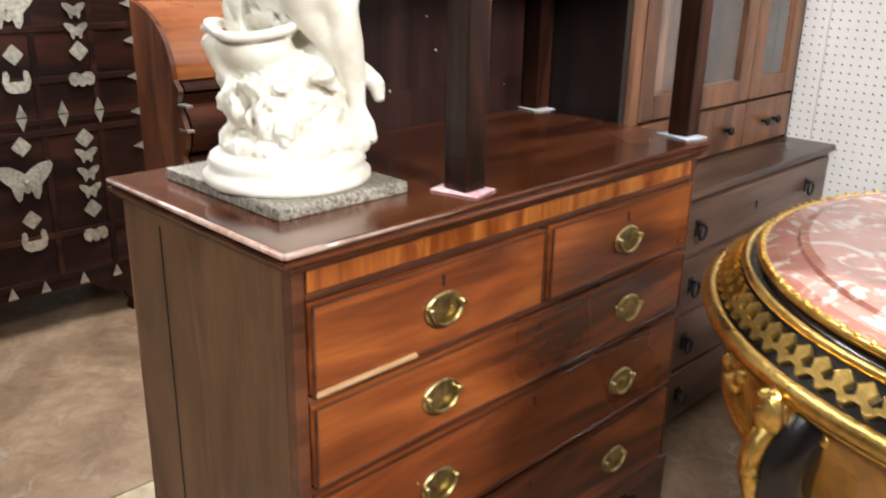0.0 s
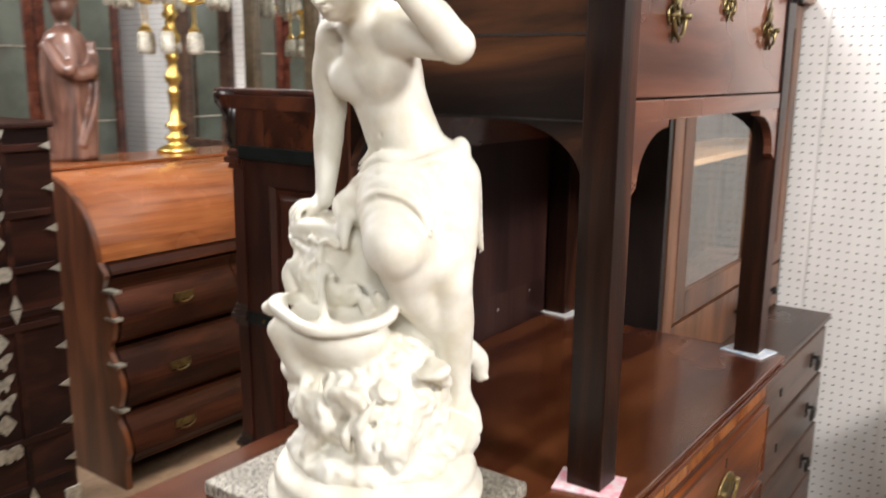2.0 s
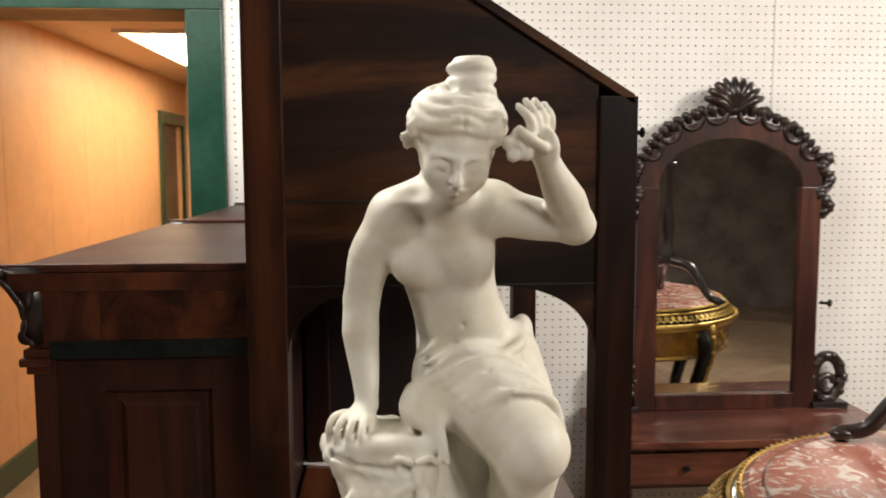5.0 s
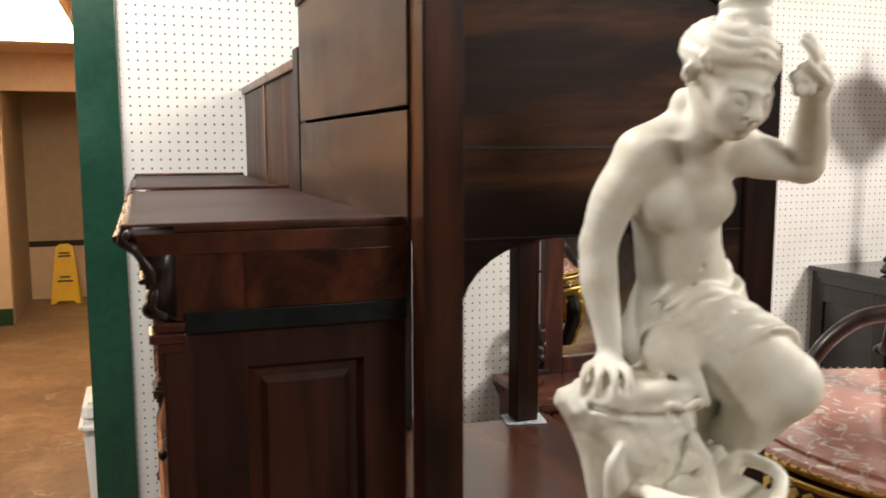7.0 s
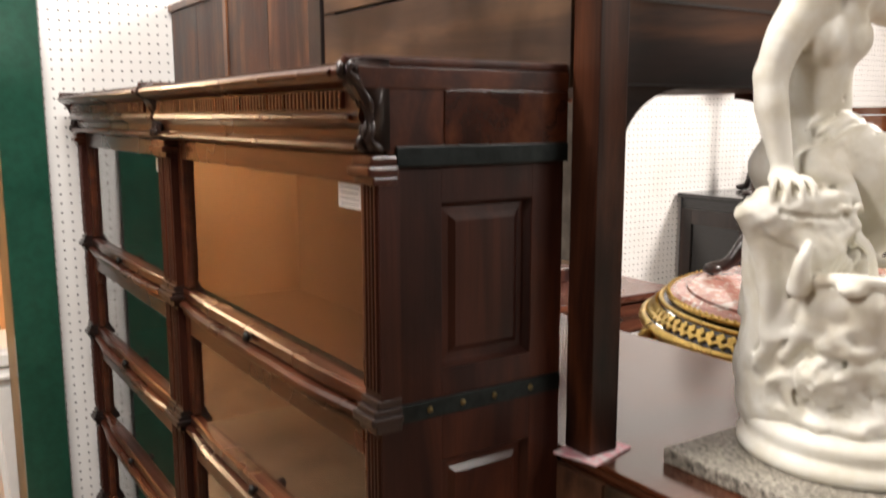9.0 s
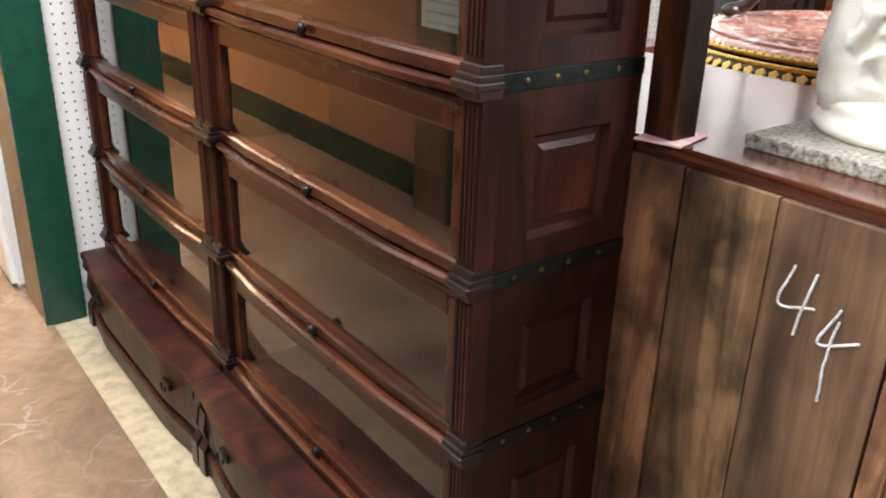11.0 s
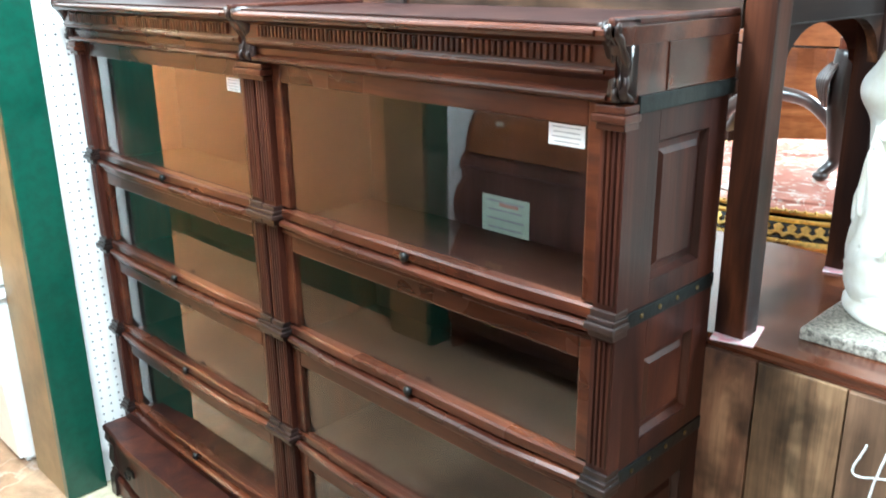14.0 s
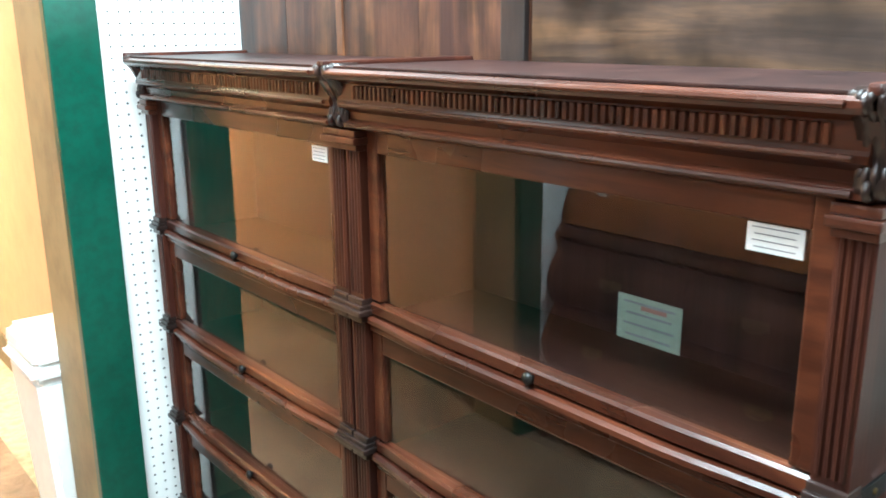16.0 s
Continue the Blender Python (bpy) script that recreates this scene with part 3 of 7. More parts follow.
chest = thing("chest_of_drawers", (-1.18, 1.19, 0), "mahogany chest of drawers with oval brass pulls and an inlaid frieze", "chest")
part("top", box(-1.442, -0.899, 0.607, 1.760, 0.953, 0.9615, 0.003), CHEST_TOP, chest, "polished top with a worn edge")
part("edge_moulding", box(-1.440, -0.906, 0.614, 1.753, 0.946, 0.953), CHEST_FRAME, chest)
part("edge_moulding", box(-1.440, -0.897, 0.604, 1.763, 0.938, 0.947, 0.004), CHEST_TOP, chest)
part("edge_moulding", box(-1.440, -0.910, 0.618, 1.750, 0.926, 0.9385, 0.004), CHEST_FRAME, chest)
part("side_panel", box(-1.43, -0.945, 0.630, 0.650, 0.115, 0.926), CHEST_SIDE, chest, "faded plain side with a long split")
bm = box(-1.305, -1.302, 0.6285, 0.631, 0.13, 0.90)
part("split", bm, BLACK, chest, "dark shrinkage split")
part("side_panel", box(-1.43, -0.945, 1.718, 1.738, 0.115, 0.926), CHEST_SIDE, chest)
bm = box(-0.945, -0.922, 0.630, 0.652, 0.115, 0.926, 0.002)
box(-0.945, -0.922, 1.716, 1.738, 0.115, 0.926, 0.002, bm=bm)
box(-0.945, -0.922, 0.652, 1.716, 0.918, 0.926, bm=bm)
for z in (0.872, 0.706, 0.548, 0.352):
    box(-0.945, -0.920, 0.652, 1.716, z, z + 0.012, 0.002, bm=bm)
box(-0.945, -0.922, 1.190, 1.205, 0.718, 0.872, bm=bm)
part("front_frame", bm, CHEST_FRAME, chest, "drawer rails and stiles")
part("carcass", box(-1.425, -0.95, 0.651, 1.717, 0.118, 0.925), SEC_SIDE, chest)
part("inlay_band", box(-0.945, -0.9205, 0.655, 1.713, 0.885, 0.9175, 0.001), BAND, chest, "cross-banded satinwood frieze")
for y0, y1, z0, z1 in ((0.655, 1.187, 0.721, 0.869), (1.208, 1.713, 0.721, 0.869), (0.655, 1.713, 0.563, 0.703), (0.655, 1.713, 0.367, 0.545), (0.655, 1.713, 0.158, 0.349)):
    dr = part("drawer", box(-0.945, -0.912, y0, y1, z0, z1, 0.004), CHEST_FRONT, chest)
    bm = box(-0.915, -0.909, y0 + 0.001, y1 - 0.001, z0, z0 + 0.004, 0.0015)
    box(-0.915, -0.909, y0 + 0.001, y1 - 0.001, z1 - 0.004, z1, 0.0015, bm=bm)
    box(-0.915, -0.909, y0, y0 + 0.004, z0 + 0.004, z1 - 0.004, 0.0015, bm=bm)
    box(-0.915, -0.909, y1 - 0.004, y1, z0 + 0.004, z1 - 0.004, 0.0015, bm=bm)
    part("cock_bead", bm, CHEST_FRAME, dr, "darker cock-beaded edge")
    mid, ym = (z0 + z1) / 2 - 0.005, (y0 + y1) / 2
    for y in ((ym,) if y1 - y0 < 0.7 else (0.918, 1.487)):
        oval_pull(y, mid, dr)
    zk = z1 - 0.030
    bm = prism([(ym + 0.0045 * math.cos(k * 0.7), zk + 0.006 + 0.0045 * math.sin(k * 0.7)) for k in range(9)], "x", -0.9118, -0.9112)
    box(-0.9118, -0.9112, ym - 0.003, ym + 0.003, zk - 0.010, zk + 0.004, bm=bm)
    part("keyhole", bm, BLACK, dr, "dark keyhole escutcheon")
part("repair_strip", box(-0.9135, -0.907, 0.657, 0.86, 0.7212, 0.7285, 0.001), PALEWOOD, chest, "pale split edge of raw wood")
bm = box(-1.43, -0.910, 0.622, 1.746, 0.115, 0.150, 0.006)
part("plinth_moulding", bm, CHEST_FRAME, chest)
for y0, s in ((0.624, 1), (1.744, -1)):
    bm = prism([(y0, 0.0), (y0, 0.116), (y0 + s * 0.18, 0.116), (y0 + s * 0.165, 0.095), (y0 + s * 0.13, 0.085), (y0 + s * 0.10, 0.05), (y0 + s * 0.085, 0.02), (y0 + s * 0.085, 0.0)], "x", -0.938, -0.914)
    part("bracket_foot", bm, CHEST_FRAME, chest)
    bm = prism([(-0.94, 0.0), (-0.94, 0.116), (-1.10, 0.116), (-1.07, 0.085), (-1.03, 0.05), (-1.02, 0.0)], "y", y0, y0 + s * 0.022)
    part("bracket_foot", bm, CHEST_FRAME, chest)
    part("bracket_foot", box(-1.43, -1.36, min(y0, y0 + s * 0.07), max(y0, y0 + s * 0.07), 0, 0.116, 0.004), CHEST_FRAME, chest)
ys = (0.632, 0.660, 0.826, 0.968, 1.11, 1.30, 1.52, 1.737)
for k, (a, b) in enumerate(zip(ys, ys[1:])):
    part("back_board", box(-1.446 - (0.002 if k % 2 else 0), -1.430, a + 0.0015, b - 0.0015, 0.115, 0.938, 0.002), (PLANK_RED, PLANK_DARK, PLANK)[k % 3], chest, ("reddish worn pine plank", "dark brown pine plank", "tan stained pine plank")[k % 3])
bm = bmesh.new()
for pts in (((0.788, 0.864), (0.801, 0.809), (0.754, 0.819)), ((0.759, 0.863), (0.768, 0.817), (0.774, 0.775)), ((0.722, 0.831), (0.741, 0.779), (0.693, 0.799)), ((0.722, 0.816), (0.728, 0.761), (0.726, 0.705))):
    pts3 = bend([(-1.4490, y, z) for y, z in pts], 8)
    tube([p + Vector((0, 0.0012 * noise.noise(p * 90), 0)) for p in pts3], 0.0019, 6, bm, 0.5)
part("chalk_number", bm, CHALK, chest, "chalked number 44")

# ---- slab and statue ----
# Lamp highlight along the top's worn edges, drawn as pale added strips.
part("worn_edge", tube(((-1.438, 0.6065, 0.9565), (-1.2, 0.6065, 0.9565), (-0.902, 0.6065, 0.9565)), (0.0034, 0.0052, 0.0056), 8), EDGE_SHEEN, chest, "pale strip painting the lamp sheen on the worn edge", smooth=True)
part("worn_edge", tube(((-0.9015, 0.6065, 0.9565), (-0.9015, 0.75, 0.9565), (-0.9015, 0.98, 0.9565)), (0.0056, 0.0042, 0.0024), 8), EDGE_SHEEN, chest, smooth=True)

slab = thing("granite_slab", (-1.19, 0.805, 0.9615), "speckled granite slab lying on the chest", "stone slab")
part("slab", box(-1.366, -1.020, 0.680, 0.940, 0.9618, 0.982, 0.004), GRANITE, slab, "chipped speckled stone")

# Marble figure: solids blended in a field of distances, then skinned with a fine mesh.
class Clay:
    def __init__(self, lo, hi, step):
        self.lo, self.step = np.array(lo, np.float32), step
        self.n = np.ceil((np.array(hi) - np.array(lo)) / step).astype(int) + 1
        self.f = np.full(self.n, 0.05, np.float32)

    def window(self, a, b):
        i0 = np.clip(np.floor((np.array(a) - self.lo) / self.step).astype(int), 0, self.n - 1)
        i1 = np.clip(np.ceil((np.array(b) - self.lo) / self.step).astype(int) + 1, 1, self.n)
        where = tuple(slice(p, q) for p, q in zip(i0, i1))
        grid = np.meshgrid(*[self.lo[k] + self.step * np.arange(i0[k], i1[k], dtype=np.float32) for k in range(3)], indexing="ij")
        return where, np.stack(grid, -1)

    def blend(self, where, d, k, carve=False):
        f = self.f[where]
        if carve:
            f, d = -f, d
        h = np.clip(0.5 + 0.5 * (f - d) / k, 0, 1)
        out = f * (1 - h) + d * h - k * h * (1 - h)
        self.f[where] = -out if carve else out

    def ball(self, c, r, k=0.012, turn=None, carve=False, rough=0.0):
        r = np.array(r if hasattr(r, "__len__") else (r, r, r), np.float32)
        reach = float(r.max()) + k + 0.012
        where, p = self.window(np.array(c) - reach, np.array(c) + reach)
        q = p - np.array(c, np.float32)
        if turn is not None:
            q = q @ np.array(turn.to_3x3(), np.float32)
        k0 = np.linalg.norm(q / r, axis=-1)
        k1 = np.maximum(np.linalg.norm(q / r ** 2, axis=-1), 1e-4)
        d = k0 * (k0 - 1) / k1
        if rough:
            d = d + rough * grain(p)
        self.blend(where, d, k, carve)

    def limb(self, points, radii, k=0.010, steps=4, carve=False):
        path = [np.array(p, np.float32) for p in (bend(points, steps) if len(points) > 2 else points)]
        n = len(path)
        if not hasattr(radii, "__len__"):
            radii = [radii] * 2
        rr = np.interp(np.linspace(0, 1, n), np.linspace(0, 1, len(radii)), radii)
        pad = float(max(radii)) + k + 0.010
        pts = np.array(path)
        where, p = self.window(pts.min(0) - pad, pts.max(0) + pad)
        d = np.full(p.shape[:3], 9.0, np.float32)
        for a, b, ra, rb in zip(path, path[1:], rr, rr[1:]):
            ab = b - a
            h = np.clip(((p - a) @ ab) / max(float(ab @ ab), 1e-9), 0, 1)
            d = np.minimum(d, np.linalg.norm(p - a - h[..., None] * ab, axis=-1) - (ra + (rb - ra) * h))
        self.blend(where, d, k, carve)

    def skin(self):
        f, s = self.f, self.f < 0
        m = tuple(v - 1 for v in f.shape)

        def corner(a, i, j, k):
            return a[i:i + m[0], j:j + m[1], k:k + m[2]]

        count = np.zeros(m, np.int8)
        for i, j, k in itertools.product((0, 1), repeat=3):
            count += corner(s, i, j, k)
        mixed = (count > 0) & (count < 8)
        cells = np.argwhere(mixed)
        index = np.full(m, -1, np.int64)
        index[mixed] = np.arange(len(cells))
        total, hits = np.zeros((len(cells), 3)), np.zeros(len(cells))
        for axis in range(3):
            for u, v in itertools.product((0, 1), repeat=2):
                a = [u, v]
                a.insert(axis, 0)
                b = list(a)
                b[axis] = 1
                fa, fb = corner(f, *a)[mixed], corner(f, *b)[mixed]
                cross = (fa < 0) != (fb < 0)
                t = np.where(cross, fa / np.where(cross, fa - fb, 1), 0)
                p = np.array(a, float)[None] + np.zeros((len(cells), 3))
                p[:, axis] = t
                total += p * cross[:, None]
                hits += cross
        verts = self.lo + self.step * (cells + total / hits[:, None])
        faces = []
        for axis in range(3):
            o1, o2 = [(1, 2), (2, 0), (0, 1)][axis]
            lo = [slice(1, -1)] * 3
            hi = [slice(1, -1)] * 3
            lo[axis], hi[axis] = slice(1, -2), slice(2, -1)
            sa, sb = s[tuple(lo)], s[tuple(hi)]
            e = np.argwhere(sa != sb) + 1
            inside = sa[sa != sb]

            def cell(d1, d2):
                c = e.copy()
                c[:, o1] += d1
                c[:, o2] += d2
                return index[c[:, 0], c[:, 1], c[:, 2]]

            quad = np.stack([cell(-1, -1), cell(0, -1), cell(0, 0), cell(-1, 0)], 1)
            quad[~inside] = quad[~inside][:, ::-1]
            faces.append(quad)
        return verts, np.concatenate(faces)


LATTICE = np.random.RandomState(8).uniform(-1, 1, (32, 32, 32)).astype(np.float32)


def grain(p, size=0.020):
    """Smooth uneven relief, at two scales."""
    out = 0
    for s, w in ((size, 1.0), (size * 0.45, 0.5)):
        q = p / s
        i = np.floor(q).astype(int)
        t = q - i
        t = t * t * (3 - 2 * t)
        v = 0
        for a, b, c in itertools.product((0, 1), repeat=3):
            w8 = (t[..., 0] if a else 1 - t[..., 0]) * (t[..., 1] if b else 1 - t[..., 1]) * (t[..., 2] if c else 1 - t[..., 2])
            v = v + w8 * LATTICE[(i[..., 0] + a) % 32, (i[..., 1] + b) % 32, (i[..., 2] + c) % 32]
        out = out + w * v
    return out


clay = Clay((-1.352, 0.648, 0.976), (-1.008, 0.996, 1.730), 0.0027)
rng = random.Random(5)
# rock under the figure
clay.ball((-1.178, 0.815, 1.090), (0.092, 0.094, 0.105), 0.01, rough=0.008)
clay.ball((-1.172, 0.806, 1.045), (0.112, 0.114, 0.034), 0.012, rough=0.005)
clay.limb(((-1.200, 0.858, 1.05), (-1.226, 0.852, 1.16), (-1.246, 0.846, 1.27)), (0.080, 0.062, 0.054), 0.02)
clay.limb(((-1.172, 0.880, 1.05), (-1.172, 0.888, 1.20), (-1.160, 0.895, 1.33)), (0.058, 0.040, 0.052), 0.02)
clay.ball((-1.250, 0.790, 1.10), (0.036, 0.040, 0.040), 0.01, rough=0.008)
clay.ball((-1.118, 0.760, 1.08), (0.045, 0.040, 0.034), 0.01, rough=0.008)
clay.ball((-1.200, 0.735, 1.11), (0.045, 0.030, 0.028), 0.008, rough=0.006)
clay.ball((-1.245, 0.770, 1.145), (0.040, 0.036, 0.022), 0.006, rough=0.005)
clay.ball((-1.150, 0.745, 1.125), (0.040, 0.030, 0.022), 0.006, rough=0.005)
clay.ball((-1.122, 0.878, 1.045), (0.055, 0.048, 0.034), 0.012, rough=0.003)
for k in range(15):
    a, z = rng.uniform(2.6, 6.6), rng.uniform(1.045, 1.165)
    c = Vector((-1.180 + 0.092 * math.cos(a), 0.812 + 0.092 * math.sin(a), z))
    s = rng.uniform(0.014, 0.026)
    clay.ball(c, (s * 1.2, s * 1.2, s * 0.5), 0.010, pose(0, 0, 0, rng.uniform(-50, 50), rng.uniform(-50, 50), rng.uniform(0, 180)), rough=0.003)
# long leaves on the rock's front
for k in range(9):
    a = 4.05 + 0.16 * k
    c = Vector((-1.170 + 0.090 * math.cos(a), 0.812 + 0.092 * math.sin(a), 1.075 + 0.008 * (k % 3)))
    d = Vector((0.030 * math.cos(k * 1.9), -0.006, 0.048 + 0.012 * (k % 2)))
    clay.limb((c, c + d * 0.5 + Vector((0, -0.010, 0)), c + d + Vector((0, 0.008, 0))), (0.006, 0.0075, 0.002), 0.004)
# twisting roots on the flank
for k in range(11):
    a, z = 1.5 + 0.24 * k, 1.05 + 0.018 * (k * 5 % 9)
    turn = (0.55, -0.4, 0.75, -0.6)[k % 4]
    path = []
    for q in range(5):
        u = q / 4
        b = a + turn * u
        r = 0.082 - 0.010 * u + 0.004 * math.sin(3 * u + k)
        path.append((-1.206 + r * math.cos(b), 0.846 + r * math.sin(b), z + 0.13 * u * (0.6 + 0.4 * u)))
    clay.limb(path, (0.005, 0.011, 0.010, 0.004), 0.010, 3)
    clay.limb([(x, y, zz + 0.016) for x, y, zz in path], 0.004, 0.006, 3, carve=True)
# basin with a scalloped rim
clay.ball((-1.212, 0.775, 1.196), (0.076, 0.056, 0.044), 0.012)
clay.limb(((-1.262, 0.728, 1.20), (-1.240, 0.744, 1.160), (-1.215, 0.765, 1.130)), (0.016, 0.022, 0.022), 0.014)
rim = [(-1.212 + (0.080 + 0.006 * math.cos(3 * a)) * math.cos(a), 0.772 + (0.060 + 0.004 * math.sin(4 * a)) * math.sin(a), 1.224 + 0.007 * math.sin(2 * a + 0.6)) for a in [2 * math.pi * q / 28 for q in range(29)]]
clay.limb(rim, 0.0078, 0.012, 2)
clay.ball((-1.212, 0.772, 1.232), (0.070, 0.050, 0.030), 0.006, carve=True)
clay.ball((-1.287, 0.742, 1.221), (0.018, 0.014, 0.010), 0.010)
clay.limb(((-1.300, 0.800, 1.215), (-1.310, 0.790, 1.250), (-1.304, 0.786, 1.270)), (0.014, 0.009, 0.004), 0.008)
for k in range(7):
    clay.ball((-1.262 + 0.018 * k, 0.806 + 0.004 * (k % 3), 1.226 + 0.010 * (k % 2)), (0.010, 0.008, 0.016), 0.005, pose(0, 0, 0, 20 * (k % 3), 15 * (k % 4)))
# block under the hand, with a worn mask and its stream of water
clay.ball((-1.272, 0.838, 1.303), (0.066, 0.050, 0.034), 0.008, rough=0.0055)
clay.ball((-1.262, 0.832, 1.272), (0.050, 0.048, 0.040), 0.014, rough=0.004)
clay.limb(((-1.318, 0.830, 1.318), (-1.300, 0.802, 1.318), (-1.262, 0.792, 1.320), (-1.224, 0.796, 1.318)), (0.010, 0.010, 0.010, 0.009), 0.016)
clay.ball((-1.272, 0.842, 1.353), (0.085, 0.065, 0.019), 0.006, carve=True)
clay.ball((-1.255, 0.815, 1.262), (0.040, 0.040, 0.050), 0.012, rough=0.005)
clay.ball((-1.238, 0.796, 1.290), (0.024, 0.020, 0.030), 0.008)
for s in (-1, 1):
    clay.ball((-1.238 + s * 0.010, 0.777, 1.300), 0.0065, 0.003, carve=True)
    clay.limb(((-1.238 + s * 0.006, 0.776, 1.308), (-1.238 + s * 0.016, 0.777, 1.311), (-1.238 + s * 0.022, 0.783, 1.304)), 0.0042, 0.003)
    clay.limb(((-1.238 + s * 0.005, 0.774, 1.281), (-1.238 + s * 0.014, 0.776, 1.274), (-1.238 + s * 0.020, 0.784, 1.262)), 0.0045, 0.004)
clay.limb(((-1.236, 0.778, 1.303), (-1.234, 0.772, 1.288)), (0.004, 0.006), 0.004)
clay.ball((-1.233, 0.774, 1.276), (0.007, 0.006, 0.005), 0.003, carve=True)
clay.limb(((-1.230, 0.772, 1.274), (-1.220, 0.760, 1.255), (-1.212, 0.757, 1.212)), (0.0065, 0.005, 0.006), 0.006)
clay.ball((-1.212, 0.757, 1.208), (0.026, 0.020, 0.006), 0.010)
clay.limb(((-1.330, 0.86, 1.30), (-1.308, 0.85, 1.26), (-1.300, 0.84, 1.21), (-1.292, 0.845, 1.15)), (0.010, 0.014, 0.012, 0.008), 0.014)
clay.limb(((-1.316, 0.83, 1.29), (-1.295, 0.795, 1.265), (-1.286, 0.80, 1.235)), (0.008, 0.010, 0.006), 0.008)
clay.limb(((-1.324, 0.812, 1.306), (-1.295, 0.792, 1.30), (-1.262, 0.782, 1.297)), 0.0035, 0.005, carve=True)
# hips, seat and trunk
clay.ball((-1.166, 0.886, 1.392), (0.062, 0.052, 0.050), 0.02)
clay.ball((-1.166, 0.905, 1.350), (0.066, 0.058, 0.048), 0.02)
clay.ball((-1.180, 0.872, 1.436), (0.049, 0.038, 0.034), 0.022)
clay.ball((-1.187, 0.872, 1.458), (0.0445, 0.036, 0.040), 0.024)
clay.ball((-1.198, 0.860, 1.498), (0.051, 0.039, 0.048), 0.026)
clay.ball((-1.207, 0.850, 1.535), (0.059, 0.040, 0.044), 0.026)
clay.ball((-1.237, 0.828, 1.508), (0.0235, 0.0195, 0.0235), 0.016)
clay.ball((-1.176, 0.826, 1.512), (0.0235, 0.0195, 0.0235), 0.016)
clay.ball((-1.183, 0.8300, 1.440), (0.0028, 0.0045, 0.0034), 0.002, carve=True)
for s, e in ((-1, (-1.256, 0.838, 1.562)), (1, (-1.153, 0.830, 1.571))):
    clay.limb(((-1.200, 0.838, 1.586), ((-1.200 + e[0]) / 2, 0.838, 1.577), e), (0.024, 0.024, 0.026), 0.018)
    clay.limb(((-1.200 + s * 0.008, 0.808, 1.568), ((-1.200 + e[0]) / 2, 0.810, 1.571), (e[0], 0.816, e[2] + 0.008)), (0.005, 0.0045, 0.005), 0.010)
clay.limb(((-1.200, 0.834, 1.560), (-1.197, 0.814, 1.585), (-1.194, 0.798, 1.612)), (0.031, 0.0245, 0.024), 0.016)
# arm that leans on the block
clay.limb(((-1.256, 0.838, 1.556), (-1.282, 0.848, 1.515), (-1.293, 0.860, 1.466)), (0.0275, 0.0245, 0.0195), 0.014)
clay.limb(((-1.293, 0.860, 1.468), (-1.2945, 0.855, 1.43), (-1.290, 0.846, 1.385), (-1.288, 0.840, 1.356)), (0.0195, 0.0205, 0.0155, 0.0125), 0.006)
clay.ball((-1.297, 0.831, 1.343), (0.018, 0.022, 0.0095), 0.010, pose(0, 0, 0, 12, -10, -35))
for k in range(4):
    b = Vector((-1.313 + 0.0078 * k, 0.834 - 0.0070 * k, 1.3440))
    d = Vector((-0.62 + 0.16 * k, -0.45 - 0.14 * k, 0)).normalized()
    n = (0.020, 0.024, 0.025, 0.022)[k]
    clay.limb((b, b + d * n * 0.55 + Vector((0, 0, -0.001)), b + d * n * 0.95 + Vector((0, 0, -0.010)), b + d * n + Vector((0, 0, -0.024))), (0.0050, 0.0046, 0.0042, 0.0036), 0.0022, 3)
clay.limb(((-1.286, 0.832, 1.346), (-1.282, 0.818, 1.341), (-1.285, 0.806, 1.335)), (0.0062, 0.0055, 0.0045), 0.003, 3)
# raised arm
clay.limb(((-1.152, 0.830, 1.566), (-1.108, 0.829, 1.556), (-1.066, 0.822, 1.549)), (0.0265, 0.0235, 0.0190), 0.014)
clay.ball((-1.062, 0.821, 1.548), (0.0195, 0.019, 0.0185), 0.008)
clay.limb(((-1.063, 0.820, 1.550), (-1.078, 0.800, 1.576), (-1.096, 0.776, 1.602), (-1.106, 0.765, 1.620)), (0.0195, 0.0215, 0.0155, 0.0122), 0.008)
clay.ball((-1.110, 0.759, 1.633), (0.0085, 0.0175, 0.020), 0.009, pose(0, 0, 0, -8, -14, 52))
for k in range(4):
    b = Vector((-1.1225 + 0.0068 * k, 0.748 + 0.006 * k, 1.646 + 0.001 * k))
    n = (0.026, 0.030, 0.029, 0.024)[k]
    d = Vector((-0.40 + 0.10 * k, -0.04, 0.92)).normalized()
    clay.limb((b, b + d * n * 0.5 + Vector((0.001, -0.003, 0)), b + d * n + Vector((-0.004, 0.001, 0))), (0.0054, 0.0048, 0.0038), 0.002, 3)
clay.limb(((-1.112, 0.746, 1.630), (-1.128, 0.740, 1.640), (-1.137, 0.740, 1.648)), (0.006, 0.0052, 0.004), 0.003, 3)
# head, bent forward and a little aside
HEAD = pose(-1.1960, 0.782, 1.622, 20, 6, 3)


def on(x, y, z):
    """A place in the head's own frame: x to her left, y backwards, z to the crown."""
    return HEAD @ Vector((x, y, 0.84 * z + 0.003))


